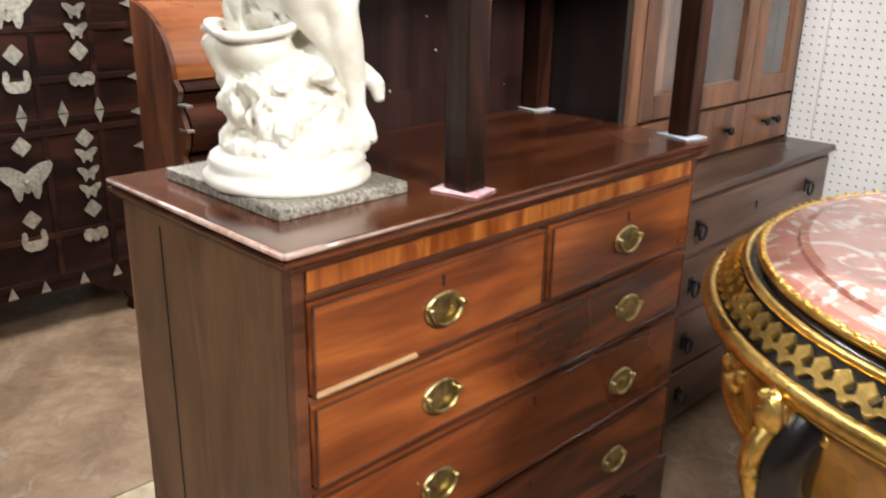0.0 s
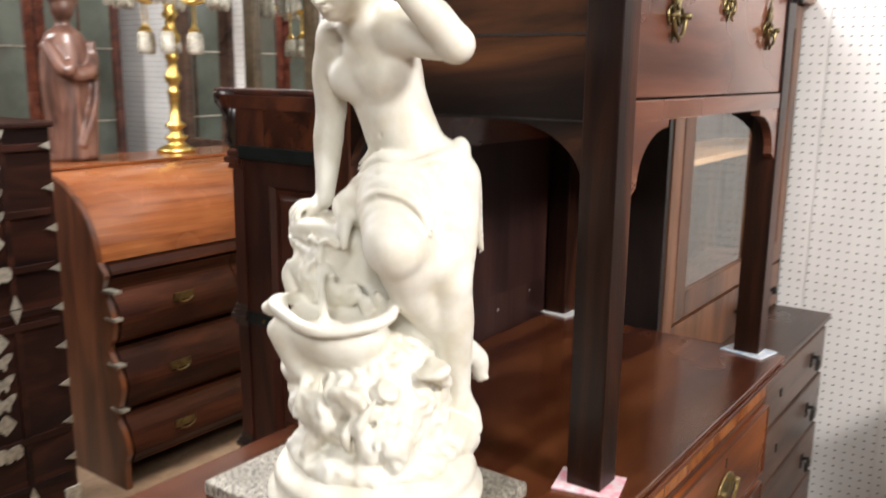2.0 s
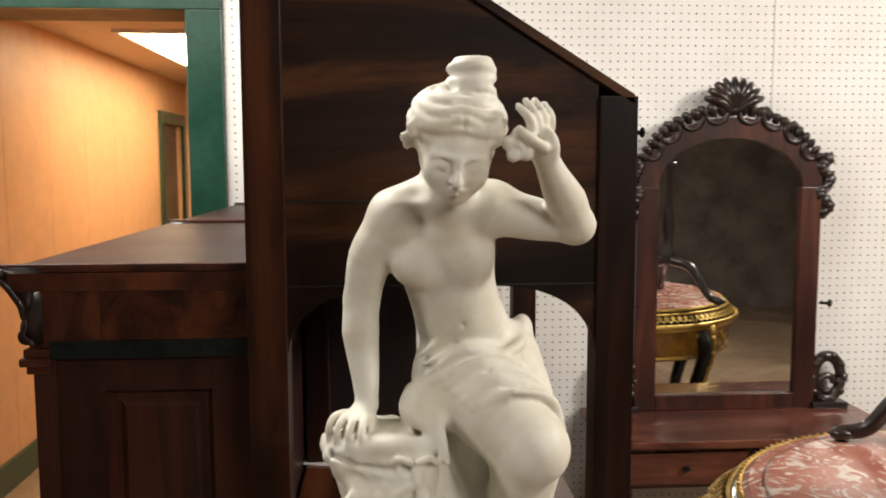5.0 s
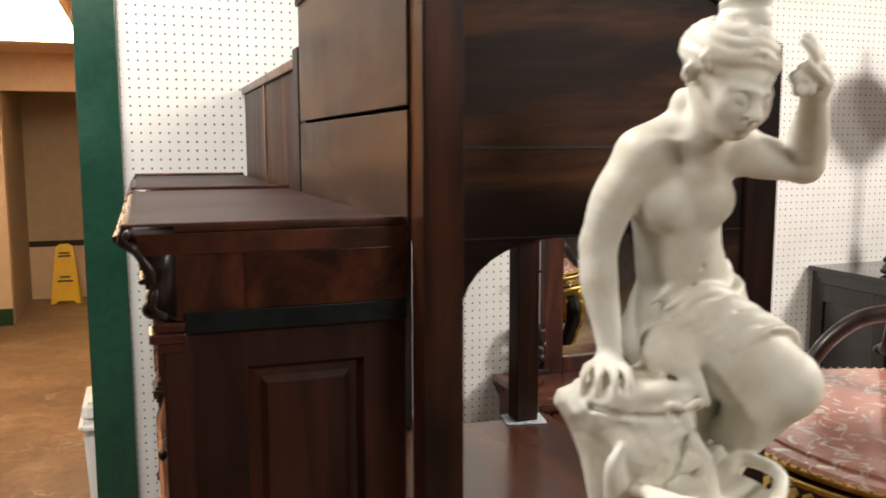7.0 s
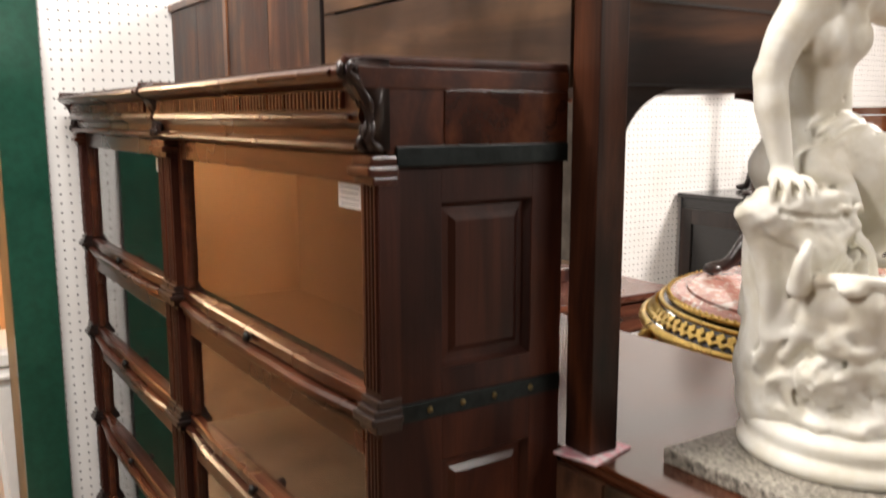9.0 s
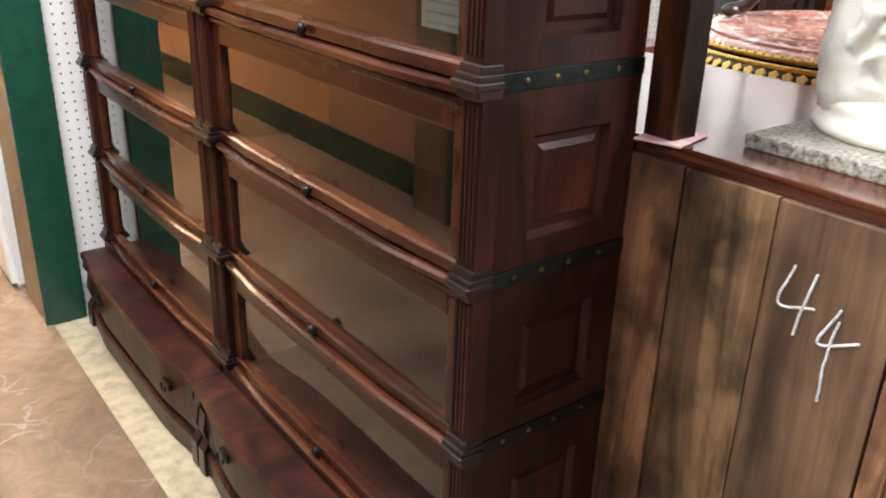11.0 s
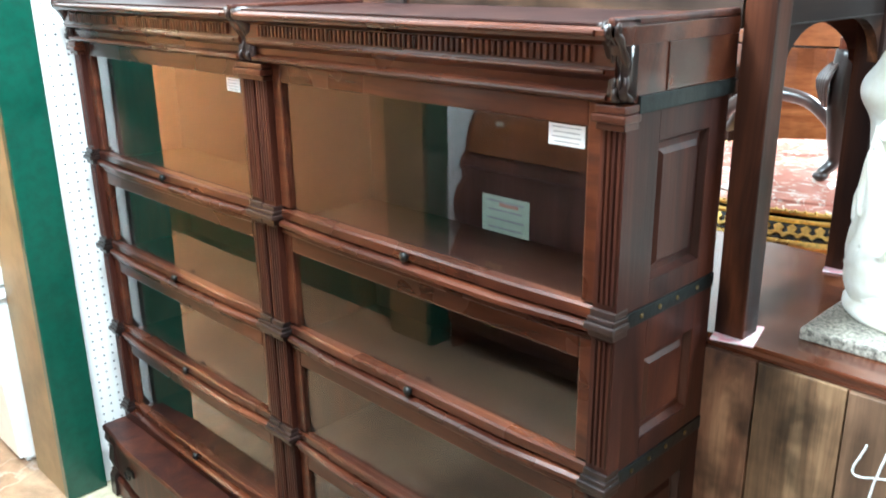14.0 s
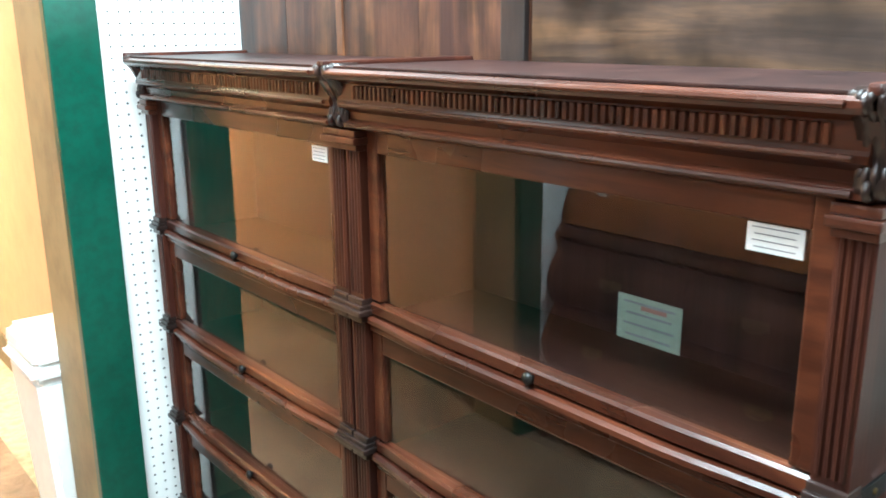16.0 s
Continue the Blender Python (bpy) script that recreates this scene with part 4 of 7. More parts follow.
TILT_HEAD = HEAD.to_3x3().to_4x4()
clay.ball(on(0, 0.008, 0.012), (0.039, 0.045, 0.038), 0.010, TILT_HEAD)
clay.ball(on(0, -0.008, -0.010), (0.0325, 0.034, 0.035), 0.012, TILT_HEAD)
clay.ball(on(0, -0.024, -0.040), (0.0145, 0.013, 0.010), 0.014, TILT_HEAD)
for s in (-1, 1):
    clay.ball(on(s * 0.018, -0.026, -0.014), (0.012, 0.010, 0.013), 0.012, TILT_HEAD)
    clay.ball(on(s * 0.0145, -0.0462, 0.001), (0.0095, 0.0080, 0.0058), 0.008, TILT_HEAD, carve=True)
    clay.ball(on(s * 0.0145, -0.0345, -0.0005), (0.0082, 0.0062, 0.0056), 0.002, TILT_HEAD)
    clay.limb((on(s * 0.0062, -0.0372, -0.0015), on(s * 0.0145, -0.0412, -0.0045), on(s * 0.023, -0.034, -0.0025)), 0.0012, 0.0015, 3)
    clay.limb((on(s * 0.005, -0.0405, 0.009), on(s * 0.015, -0.0395, 0.0115), on(s * 0.026, -0.029, 0.008)), 0.0016, 0.006, 3)
clay.limb((on(0, -0.041, 0.008), on(0, -0.0455, -0.004), on(0, -0.0515, -0.0155)), (0.0035, 0.0036, 0.0050), 0.005, 3)
for s in (-1, 1):
    clay.ball(on(s * 0.0045, -0.0455, -0.0165), 0.0034, 0.003)
clay.limb((on(-0.0105, -0.0385, -0.0275), on(-0.0035, -0.0440, -0.0252), on(0.0035, -0.0440, -0.0252), on(0.0105, -0.0385, -0.0275)), (0.0016, 0.0027, 0.0016), 0.002, 3)
clay.limb((on(-0.009, -0.0382, -0.0305), on(0, -0.0425, -0.0318), on(0.009, -0.0382, -0.0305)), (0.0016, 0.0034, 0.0016), 0.002, 3)
clay.limb((on(-0.011, -0.0415, -0.0288), on(0, -0.0462, -0.0284), on(0.011, -0.0415, -0.0288)), 0.0009, 0.0015, 3, carve=True)
# hair swept back in waves, bound high
CAP = (0.0, 0.018, 0.034)
clay.ball(on(*CAP), (0.0455, 0.046, 0.034), 0.004, TILT_HEAD)


def lock(az, el, out=1.0):
    """A place on the hair, az from the brow round to the nape, el up to the crown."""
    a, e = radians(az), radians(el)
    return HEAD @ (Vector((0, CAP[1], 0.84 * CAP[2] + 0.003)) + out * Vector((0.0455 * math.sin(a) * math.cos(e), -0.046 * math.cos(a) * math.cos(e), 0.034 * math.sin(e))))


for s in (-1, 1):
    for k in range(6):
        w = 5 * math.sin(2.1 * k)
        clay.limb((lock(s * 5, -8 + 16 * k), lock(s * 32, -16 + 15 * k + w), lock(s * 66, -16 + 15 * k), lock(s * 100, -10 + 15 * k - w), lock(s * 140, 4 + 13 * k)), (0.0052, 0.0066, 0.0070, 0.006, 0.005), 0.0018, 4)
    clay.limb((lock(s * 4, -14), lock(s * 30, -30, 1.02), lock(s * 62, -44, 1.02), lock(s * 96, -50, 1.0), lock(s * 135, -44)), (0.005, 0.0078, 0.0085, 0.008, 0.006), 0.0025, 4)
    for q in range(5):
        clay.ball(lock(s * (52 + 14 * q), -46 + 5 * (q % 2), 1.06), 0.0066, 0.003)
clay.ball((-1.214, 0.830, 1.608), (0.014, 0.014, 0.021), 0.006)
clay.ball((-1.200, 0.838, 1.600), (0.012, 0.012, 0.018), 0.004)
clay.limb(((-1.182, 0.786, 1.664), (-1.179, 0.782, 1.690), (-1.178, 0.780, 1.709)), (0.027, 0.0205, 0.0215), 0.004)
clay.ball((-1.178, 0.778, 1.728), (0.03, 0.03, 0.0085), 0.004, carve=True)
for z in (1.674, 1.686, 1.698, 1.708):
    clay.limb([(-1.179 + 0.0215 * math.cos(a), 0.782 + 0.0215 * math.sin(a), z + 0.003 * math.sin(a + z * 300)) for a in [2 * math.pi * q / 12 for q in range(13)]], 0.0042, 0.003, 2)
for c, size in ((Vector((-1.136, 0.748, 1.632)), 0.0105), (Vector((-1.234, 0.764, 1.650)), 0.0070), (Vector((-1.240, 0.782, 1.640)), 0.0070)):
    for q in range(5):
        a = 2 * math.pi * q / 5 + 0.4
        clay.ball(c + Vector((size * math.cos(a), -0.002, size * math.sin(a))), (size * 0.72, size * 0.5, size * 0.72), 0.0018)
    clay.ball(c + Vector((0, -0.004, 0)), size * 0.42, 0.0015)
# the leg drawn forward, and the one that hangs
clay.limb(((-1.188, 0.872, 1.372), (-1.152, 0.824, 1.356), (-1.117, 0.780, 1.322)), (0.050, 0.049, 0.0375), 0.014)
clay.ball((-1.113, 0.774, 1.318), (0.036, 0.034, 0.036), 0.010)
clay.limb(((-1.116, 0.782, 1.306), (-1.128, 0.830, 1.248), (-1.122, 0.890, 1.185), (-1.112, 0.925, 1.150)), (0.030, 0.029, 0.021, 0.014), 0.006)
clay.limb(((-1.112, 0.926, 1.150), (-1.108, 0.944, 1.134), (-1.106, 0.950, 1.112)), (0.0165, 0.0155, 0.0105), 0.008)
clay.limb(((-1.136, 0.890, 1.385), (-1.112, 0.876, 1.330), (-1.099, 0.862, 1.262)), (0.050, 0.041, 0.029), 0.012)
clay.limb(((-1.099, 0.862, 1.264), (-1.104, 0.880, 1.205), (-1.110, 0.898, 1.145), (-1.109, 0.906, 1.088)), (0.029, 0.0275, 0.020, 0.0135), 0.006)
clay.limb(((-1.109, 0.908, 1.086), (-1.103, 0.918, 1.066), (-1.097, 0.924, 1.046)), (0.0165, 0.016, 0.0115), 0.008)
for q in range(5):
    clay.ball((-1.110 + 0.0062 * q, 0.9255 - 0.002 * q, 1.039 + 0.0015 * q), 0.0042, 0.0015)
    clay.ball((-1.118 + 0.0055 * q, 0.9535 - 0.001 * q, 1.104 + 0.0015 * q), 0.0038, 0.0015)
clay.limb(((-1.150, 0.830, 1.335), (-1.120, 0.816, 1.302), (-1.102, 0.834, 1.290)), (0.034, 0.033, 0.026), 0.020)
# cloth: a rolled band, folds over the lap, a hanging corner and hems
for k in range(3):
    clay.limb(((-1.110, 0.905, 1.424 - 0.011 * k), (-1.120, 0.850, 1.413 - 0.011 * k), (-1.158, 0.824, 1.400 - 0.011 * k), (-1.205, 0.818, 1.386 - 0.010 * k), (-1.238, 0.842, 1.368 - 0.008 * k)), (0.0085, 0.0075, 0.0065, 0.007, 0.006), 0.0025)
clay.ball((-1.108, 0.896, 1.420), (0.013, 0.014, 0.020), 0.006)
hip, knee = Vector((-1.188, 0.872, 1.372)), Vector((-1.113, 0.774, 1.320))
along = (knee - hip).normalized()
rise = (Vector((0, 0, 1)) - along * along.z).normalized()
aside = along.cross(rise)


def on_thigh(u, deg, lift=0.0):
    """A point on the cloth over the thigh, u from hip to knee, turned about it by deg."""
    r = 0.050 - 0.012 * max(u, 0) + lift
    return hip.lerp(knee, u) + rise * (r * math.cos(radians(deg))) + aside * (r * math.sin(radians(deg)))


for k in range(8):
    u = 0.0 + 0.10 * k
    side = 1 if k % 2 else -1
    clay.limb((on_thigh(u + 0.30, -75, 0.006), on_thigh(u + 0.16, -28, 0.010), on_thigh(u + 0.03 * side, 20, 0.010), on_thigh(u - 0.14, 66, 0.006)), (0.002, 0.0058, 0.0062, 0.002), 0.005)
    clay.limb((on_thigh(u + 0.34, -60, 0.010), on_thigh(u + 0.215, -20, 0.0105), on_thigh(u + 0.06, 25, 0.0105)), 0.0030, 0.004, carve=True)
for k in range(5):
    a = on_thigh(0.16 + 0.09 * k, -68, 0.004)
    clay.limb((a, a + Vector((-0.014, -0.014, -0.016)), a + Vector((-0.020 + 0.006 * k, -0.018 - 0.005 * (k % 2), -0.044 - 0.010 * (k % 3)))), (0.009, 0.0075, 0.003), 0.005)
clay.limb(((-1.232, 0.850, 1.362), (-1.240, 0.822, 1.350), (-1.218, 0.802, 1.338), (-1.204, 0.786, 1.304)), (0.010, 0.012, 0.012, 0.004), 0.008)
clay.ball((-1.215, 0.835, 1.350), (0.034, 0.030, 0.026), 0.014)
for k in range(5):
    x = -1.150 + 0.011 * k
    clay.limb(((x, 0.836 + 0.008 * k, 1.392), (x + 0.022, 0.824 + 0.009 * k, 1.335), (x + 0.030, 0.826 + 0.009 * k, 1.282 + 0.008 * (k % 2))), (0.003, 0.0062, 0.003), 0.004)
clay.limb(((-1.135, 0.790, 1.284), (-1.116, 0.806, 1.276), (-1.102, 0.832, 1.266), (-1.080, 0.846, 1.272), (-1.078, 0.880, 1.280)), (0.005, 0.0055, 0.004, 0.004, 0.003), 0.005)
clay.limb(((-1.115, 0.905, 1.38), (-1.108, 0.922, 1.33), (-1.100, 0.938, 1.290)), (0.028, 0.016, 0.003), 0.010)
verts, faces = clay.skin()
bm = lathe(((0.134, 0.0), (0.139, 0.006), (0.139, 0.016), (0.131, 0.022), (0.127, 0.030), (0.131, 0.036), (0.126, 0.046), (0.108, 0.056)), (-1.168, 0.802, 0.9822), 64)
skin_mesh = bpy.data.meshes.new("statue_skin")
skin_mesh.from_pydata(verts.tolist(), [], faces.tolist())
bm.from_mesh(skin_mesh)
bpy.data.meshes.remove(skin_mesh)
statue = part("statue", bm, STATUARY, origin=(-1.168, 0.802, 0.9822), smooth=True)
tagged(statue, "white marble draped figure seated on a rock fountain", "statue")


# ---- slope-front desk on legs ----
desk = thing("writing_desk", (-1.19, 1.39, 0.9635), "dark stained slope-front desk on tall square legs, standing on the chest", "desk")
LEGS = ((-0.968, 1.024), (-0.968, 1.745), (-1.417, 1.024), (-1.417, 1.762))
for x, y in LEGS:
    top = 1.845 if x < -1.2 else 1.70
    part("leg", box(x - 0.025, x + 0.025, y - 0.025, y + 0.025, 0.9655, top, 0.002), DESK_LEG, desk)


def side_shape(y0, y1):
    """The desk's side: an apron with bracketed corners below, a slope above."""
    arch = []
    for k in range(9):
        a = radians(90 * k / 8)
        arch.append((-1.392 + 0.125 * (1 - math.cos(a)), 1.372 + 0.085 * math.sin(a)))
    for k in range(9):
        a = radians(90 - 90 * k / 8)
        arch.append((-0.993 - 0.125 * (1 - math.cos(a)), 1.372 + 0.085 * math.sin(a)))
    return prism(arch + [(-0.993, 1.7165), (-1.19, 1.8385), (-1.392, 1.8385)], "y", y0, y1)


for y0 in (1.006, 1.757):
    sp = part("side_panel", side_shape(y0, y0 + 0.018), DESK, desk, "streaked dark side with a bracketed apron" if y0 < 1.1 else "")
    part("seam", box(-1.39, -0.994, y0 - 0.0012, y0 + 0.003, 1.566, 1.569), BLACK, sp, "dark joint between boards")
    part("seam", box(-1.39, -0.994, y0 - 0.0012, y0 + 0.003, 1.458, 1.460), BLACK, sp, "dark joint between boards")
bm = prism([(-0.948, 1.690), (-0.948, 1.702), (-1.195, 1.856), (-1.450, 1.856), (-1.450, 1.840), (-1.19, 1.840)], "y", 0.999, 1.785)
part("lid", bm, DESK, desk, "sloping lid with a thin overhanging edge")
part("back_panel", box(-1.446, -1.432, 1.05, 1.775, 1.618, 1.842, 0.001), DESK_BACK, desk, "unfinished streaked back boards")
part("back_panel", box(-1.446, -1.432, 1.05, 1.775, 1.455, 1.612, 0.001), DESK_BACK, desk)
part("bottom", box(-1.43, -0.96, 1.03, 1.755, 1.456, 1.470), DESK, desk)
part("front_rail", box(-0.962, -0.945, 1.049, 1.72, 1.457, 1.485, 0.0015), DESK_FRONT, desk)
part("front_rail", box(-0.962, -0.945, 1.049, 1.72, 1.672, 1.692, 0.0015), DESK_FRONT, desk)
part("front_drawer", box(-0.962, -0.947, 1.053, 1.716, 1.488, 1.668, 0.003), DESK_FRONT, desk, "glossy fall-front with brass pulls")
for y0, s in ((1.049, 1), (1.72, -1)):
    pts = [(y0, 1.457), (y0, 1.36)]
    for k in range(9):
        a = radians(90 * k / 8)
        pts.append((y0 + s * (0.02 + 0.10 * (1 - math.cos(a))), 1.372 + 0.075 * math.sin(a)))
    pts += [(y0 + s * 0.12, 1.457)]
    part("bracket", prism(pts, "x", -0.962, -0.946), DESK_FRONT, desk)
for y, z, big in ((1.165, 1.60, 1), (1.385, 1.625, 0), (1.60, 1.60, 1)):
    bm = bmesh.new()
    hgt = 0.040 if big else 0.026
    pts = []
    for k in range(24):
        a = 2 * math.pi * k / 24
        r = 0.62 + 0.10 * math.cos(4 * a) + 0.06 * math.cos(8 * a)
        pts.append((y + 0.020 * r * math.cos(a), z + hgt * r * math.sin(a)))
    prism(pts, "x", -0.9475, -0.9455, bm)
    for k in range(5):
        a = radians(36 + 27 * k)
        tip = hgt * (1.25 if k == 2 else 0.95)
        tube(((-0.9445, y + 0.008 * math.cos(a), z + 0.3 * hgt * math.sin(a)), (-0.9425, y + 0.020 * math.cos(a), z + tip * math.sin(a))), (0.0032, 0.0016), 6, bm)
    for s in (-1, 1):
        ring_bar((-0.9440, y + s * 0.017, z - 0.1 * hgt), 0.009, 0.0022, "x", 0, 360, 1.3, 12, bm)
        tube(((-0.9445, y, z - 0.4 * hgt), (-0.9425, y + s * 0.012, z - 0.95 * hgt)), (0.003, 0.0018), 6, bm)
    pull = part("pull", bm, OLDBRASS, desk, "pierced brass pull")
    if big:
        bm = ring_bar((-0.938, y, z - 0.004), 0.022, 0.003, "x", 180, 360, 1.3, 14)
        for s in (-1, 1):
            tube(((-0.946, y + s * 0.022, z - 0.004), (-0.930, y + s * 0.022, z - 0.004)), 0.0045, 8, bm)
        part("bail", bm, OLDBRASS, pull, smooth=True)
for y in (1.03, 1.742):
    bm = tube(((-0.945, y, 1.655), (-0.930, y, 1.655)), 0.003, 8)
    blob((-0.928, y, 1.655), (0.004, 0.007, 0.007), bm, u=8, v=6)
    part("slide_knob", bm, IRON, desk, "small iron knob")
for (x, y), mat, what in zip(LEGS, (PINKCARD, BLUECARD, PINKCARD, PAPER), ("pink", "blue and white", "pink", "white")):
    bm = box(-0.045, 0.045, -0.034, 0.034, 0, 0.0022)
    bmesh.ops.transform(bm, matrix=pose(x, y - 0.004, 0.9627, 0, 0, 14 if y < 1.3 else -12), verts=bm.verts)
    card = part("protective_card", bm, mat, origin=(x, y, 0.9627))
    tagged(card, what + " card slipped under a desk leg", "card", "cards under the desk legs")


# ---- stacked bookcases ----
def bowed(y0, y1, x_front, x_back, z0, z1, bow, lip=0.004, n=18):
    """A rail whose front edge swells outwards in the middle, with eased edges."""
    bm = bmesh.new()
    rows = []
    for k in range(n + 1):
        u = k / n
        s = min(1.0, 1.7 * math.sin(math.pi * u)) ** 1.5
        x = x_front - bow * s
        y = y0 + (y1 - y0) * u
        h = (z1 - z0) / 2
        rows.append([bm.verts.new(p) for p in ((x_back, y, z0), (x + lip, y, z0), (x, y, z0 + min(lip, h * 0.5)), (x, y, z1 - min(lip, h * 0.5)), (x + lip, y, z1), (x_back, y, z1))])
    for a, b in zip(rows, rows[1:]):
        for k in range(6):
            bm.faces.new((a[k], a[(k + 1) % 6], b[(k + 1) % 6], b[k]))
    bm.faces.new(rows[0])
    bm.faces.new(list(reversed(rows[-1])))
    return bm


def raised_panel(y, x0, x1, z0, z1):
    """A fielded panel sunk in a side that faces -y."""
    bm = bmesh.new()
    rings = [[bm.verts.new((px, yy, pz)) for px, pz in ((a, c), (b, c), (b, d), (a, d))]
             for a, b, c, d, yy in ((x0, x1, z0, z1, y), (x0 + 0.007, x1 - 0.007, z0 + 0.007, z1 - 0.007, y + 0.010),
                                    (x0 + 0.016, x1 - 0.016, z0 + 0.016, z1 - 0.016, y + 0.009), (x0 + 0.024, x1 - 0.024, z0 + 0.024, z1 - 0.024, y + 0.004))]
    for p, q in zip(rings, rings[1:]):
        for k in range(4):
            bm.faces.new((p[k], p[(k + 1) % 4], q[(k + 1) % 4], q[k]))
    bm.faces.new(rings[-1])
    return bm


SECTIONS = ((0.265, 0.525), (0.525, 0.785), (0.785, 1.047), (1.047, 1.375))
XF, XB = -1.735, -1.447


def bookcase(y0, y1, end_panel, label, tags):
    case = thing("bookcase", (-1.6, (y0 + y1) / 2, 0), label, "bookcase", "stacking bookcases")
    # drawer base
    base = part("base", box(-1.785, XB, y0 + 0.008, y1 - 0.008, 0.0, 0.212), CASE, case, "low base with one long drawer")
    part("ledge", bowed(y0, y1, -1.808, XB, 0.212, 0.236, 0.020, 0.006), CASE, case, "bowed ledge over the drawer")
    part("riser", box(-1.735, XB, y0 + 0.006, y1 - 0.006, 0.2362, 0.2648), CASE, case)
    part("drawer_front", bowed(y0 + 0.035, y1 - 0.035, -1.794, -1.75, 0.075, 0.204, 0.016, 0.003), CASE, base, "bowed drawer front")
    part("plinth", bowed(y0 + 0.006, y1 - 0.006, -1.799, -1.75, 0.0, 0.062, 0.018, 0.006), CASE, base)
    for y in (y0 + 0.020, y1 - 0.020):
        bm = prism([(-1.804, 0.2115), (-1.808, 0.19), (-1.796, 0.165), (-1.804, 0.12), (-1.794, 0.085), (-1.808, 0.065), (-1.810, 0.0), (-1.76, 0.0), (-1.76, 0.2115)], "y", y - 0.016, y + 0.016)
        part("scroll_bracket", bm, CARVED, base, "carved scroll bracket")
    for y in (y0 + 0.17, y1 - 0.17):
        bm = box(-1.814, -1.804, y - 0.022, y + 0.022, 0.132, 0.152, 0.003)
        ring_bar((-1.820, y, 0.142), 0.015, 0.003, "x", 180, 360, 1.1, 10, bm)
        part("drawer_pull", bm, IRON, base, "dark drop pull")
    for k, (z0, z1) in enumerate(SECTIONS):
        sec = part("section", box(XF + 0.03, XB, y0 + 0.018, y0 + 0.034, z0, z1), CASE, case, "glass-fronted stacking unit" if k == 3 else "")
        part("side", box(XF + 0.03, XB, y1 - 0.030, y1 - 0.014, z0, z1), CASE, sec)
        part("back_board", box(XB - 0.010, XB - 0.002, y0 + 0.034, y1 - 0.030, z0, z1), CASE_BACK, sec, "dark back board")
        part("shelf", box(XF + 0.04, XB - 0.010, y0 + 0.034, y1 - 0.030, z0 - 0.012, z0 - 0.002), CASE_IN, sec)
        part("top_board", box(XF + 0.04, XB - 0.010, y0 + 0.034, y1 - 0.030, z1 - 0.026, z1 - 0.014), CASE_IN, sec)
        if end_panel:
            # framed end: stiles, rails and a fielded panel
            ye = y0 + 0.006
            bm = box(XF + 0.028, -1.640, ye, y0 + 0.018, z0 + 0.024, z1, 0.001)
            box(-1.500, XB, ye, y0 + 0.018, z0 + 0.024, z1, 0.001, bm=bm)
            box(-1.640, -1.500, ye, y0 + 0.018, z0 + 0.024, z0 + 0.060, bm=bm)
            box(-1.640, -1.500, ye, y0 + 0.018, z1 - 0.060, z1, bm=bm)
            part("end_frame", bm, CASE, sec)
            part("end_panel", raised_panel(ye + 0.002, -1.640, -1.500, z0 + 0.060, z1 - 0.060), CASE, sec, "fielded end panel")
            strap = part("strap", box(-1.707, XB, ye - 0.002, y0 + 0.018, z0, z0 + 0.0235, 0.001), STRAP, sec, "painted metal strap")
            for x in (-1.66, -1.61, -1.56, -1.50):
                bm = lathe(((0.0042, 0), (0.0042, 0.0016), (0.0, 0.0026)), (0, 0, 0), 8)
                bmesh.ops.transform(bm, matrix=pose(x, ye - 0.002, z0 + 0.012, 90), verts=bm.verts)
                part("rivet", bm, OLDBRASS, strap)
        else:
            part("end_frame", box(XF + 0.028, XB, y0 + 0.006, y0 + 0.018, z0, z1), CASE, sec)
        # fluted pilasters with stepped blocks
        for yp in (y0 + 0.022, y1 - 0.022):
            bm = box(XF + 0.006, XF + 0.034, yp - 0.020, yp + 0.020, z0 + 0.03, z1 - 0.004)
            pil = part("pilaster", bm, CASE, sec, "fluted pilaster")
            for d in (-0.013, -0.0045, 0.004, 0.0125):
                part("reed", tube(((XF + 0.006, yp + d, z0 + 0.045), (XF + 0.006, yp + d, z1 - 0.012)), 0.0034, 6), CASE, pil)
            bm = box(XF - 0.002, XF + 0.034, yp - 0.022, yp + 0.022, z0 - 0.006, z0 + 0.006, 0.002)
            box(XF - 0.010, XF + 0.034, yp - 0.026, yp + 0.026, z0 + 0.006, z0 + 0.017, 0.003, bm=bm)
            box(XF - 0.005, XF + 0.034, yp - 0.023, yp + 0.023, z0 + 0.017, z0 + 0.025, 0.002, bm=bm)
            box(XF, XF + 0.034, yp - 0.021, yp + 0.021, z0 + 0.025, z0 + 0.036, 0.002, bm=bm)
            part("capital_block", bm, CARVED, sec, "stepped dark block")
        # lift-up door: frame, pane, bowed moulding, knob
        ya, yb, XD = y0 + 0.044, y1 - 0.044, -1.716
        zt = z1 - (0.002 if k == 3 else 0.024)
        zg = z1 - (0.038 if k == 3 else 0.060)
        bm = box(XD, XD + 0.018, ya, ya + 0.029, z0 + 0.034, zt, 0.003)
        box(XD, XD + 0.018, yb - 0.029, yb, z0 + 0.034, zt, 0.003, bm=bm)
        box(XD, XD + 0.018, ya + 0.029, yb - 0.029, zg, zt, 0.003, bm=bm)
        door = part("door", bm, CASE_RAIL, sec, "lift-up glazed door")
        part("rail", bowed(ya, yb, XD - 0.001, XD + 0.018, z0 + 0.006, z0 + 0.030, 0.008, 0.004), CASE_RAIL, door, "bowed lower rail")
        part("rail", bowed(ya - 0.004, yb + 0.004, XD - 0.010, XD + 0.018, z0 - 0.010, z0 + 0.005, 0.014, 0.006), CASE_RAIL, door)
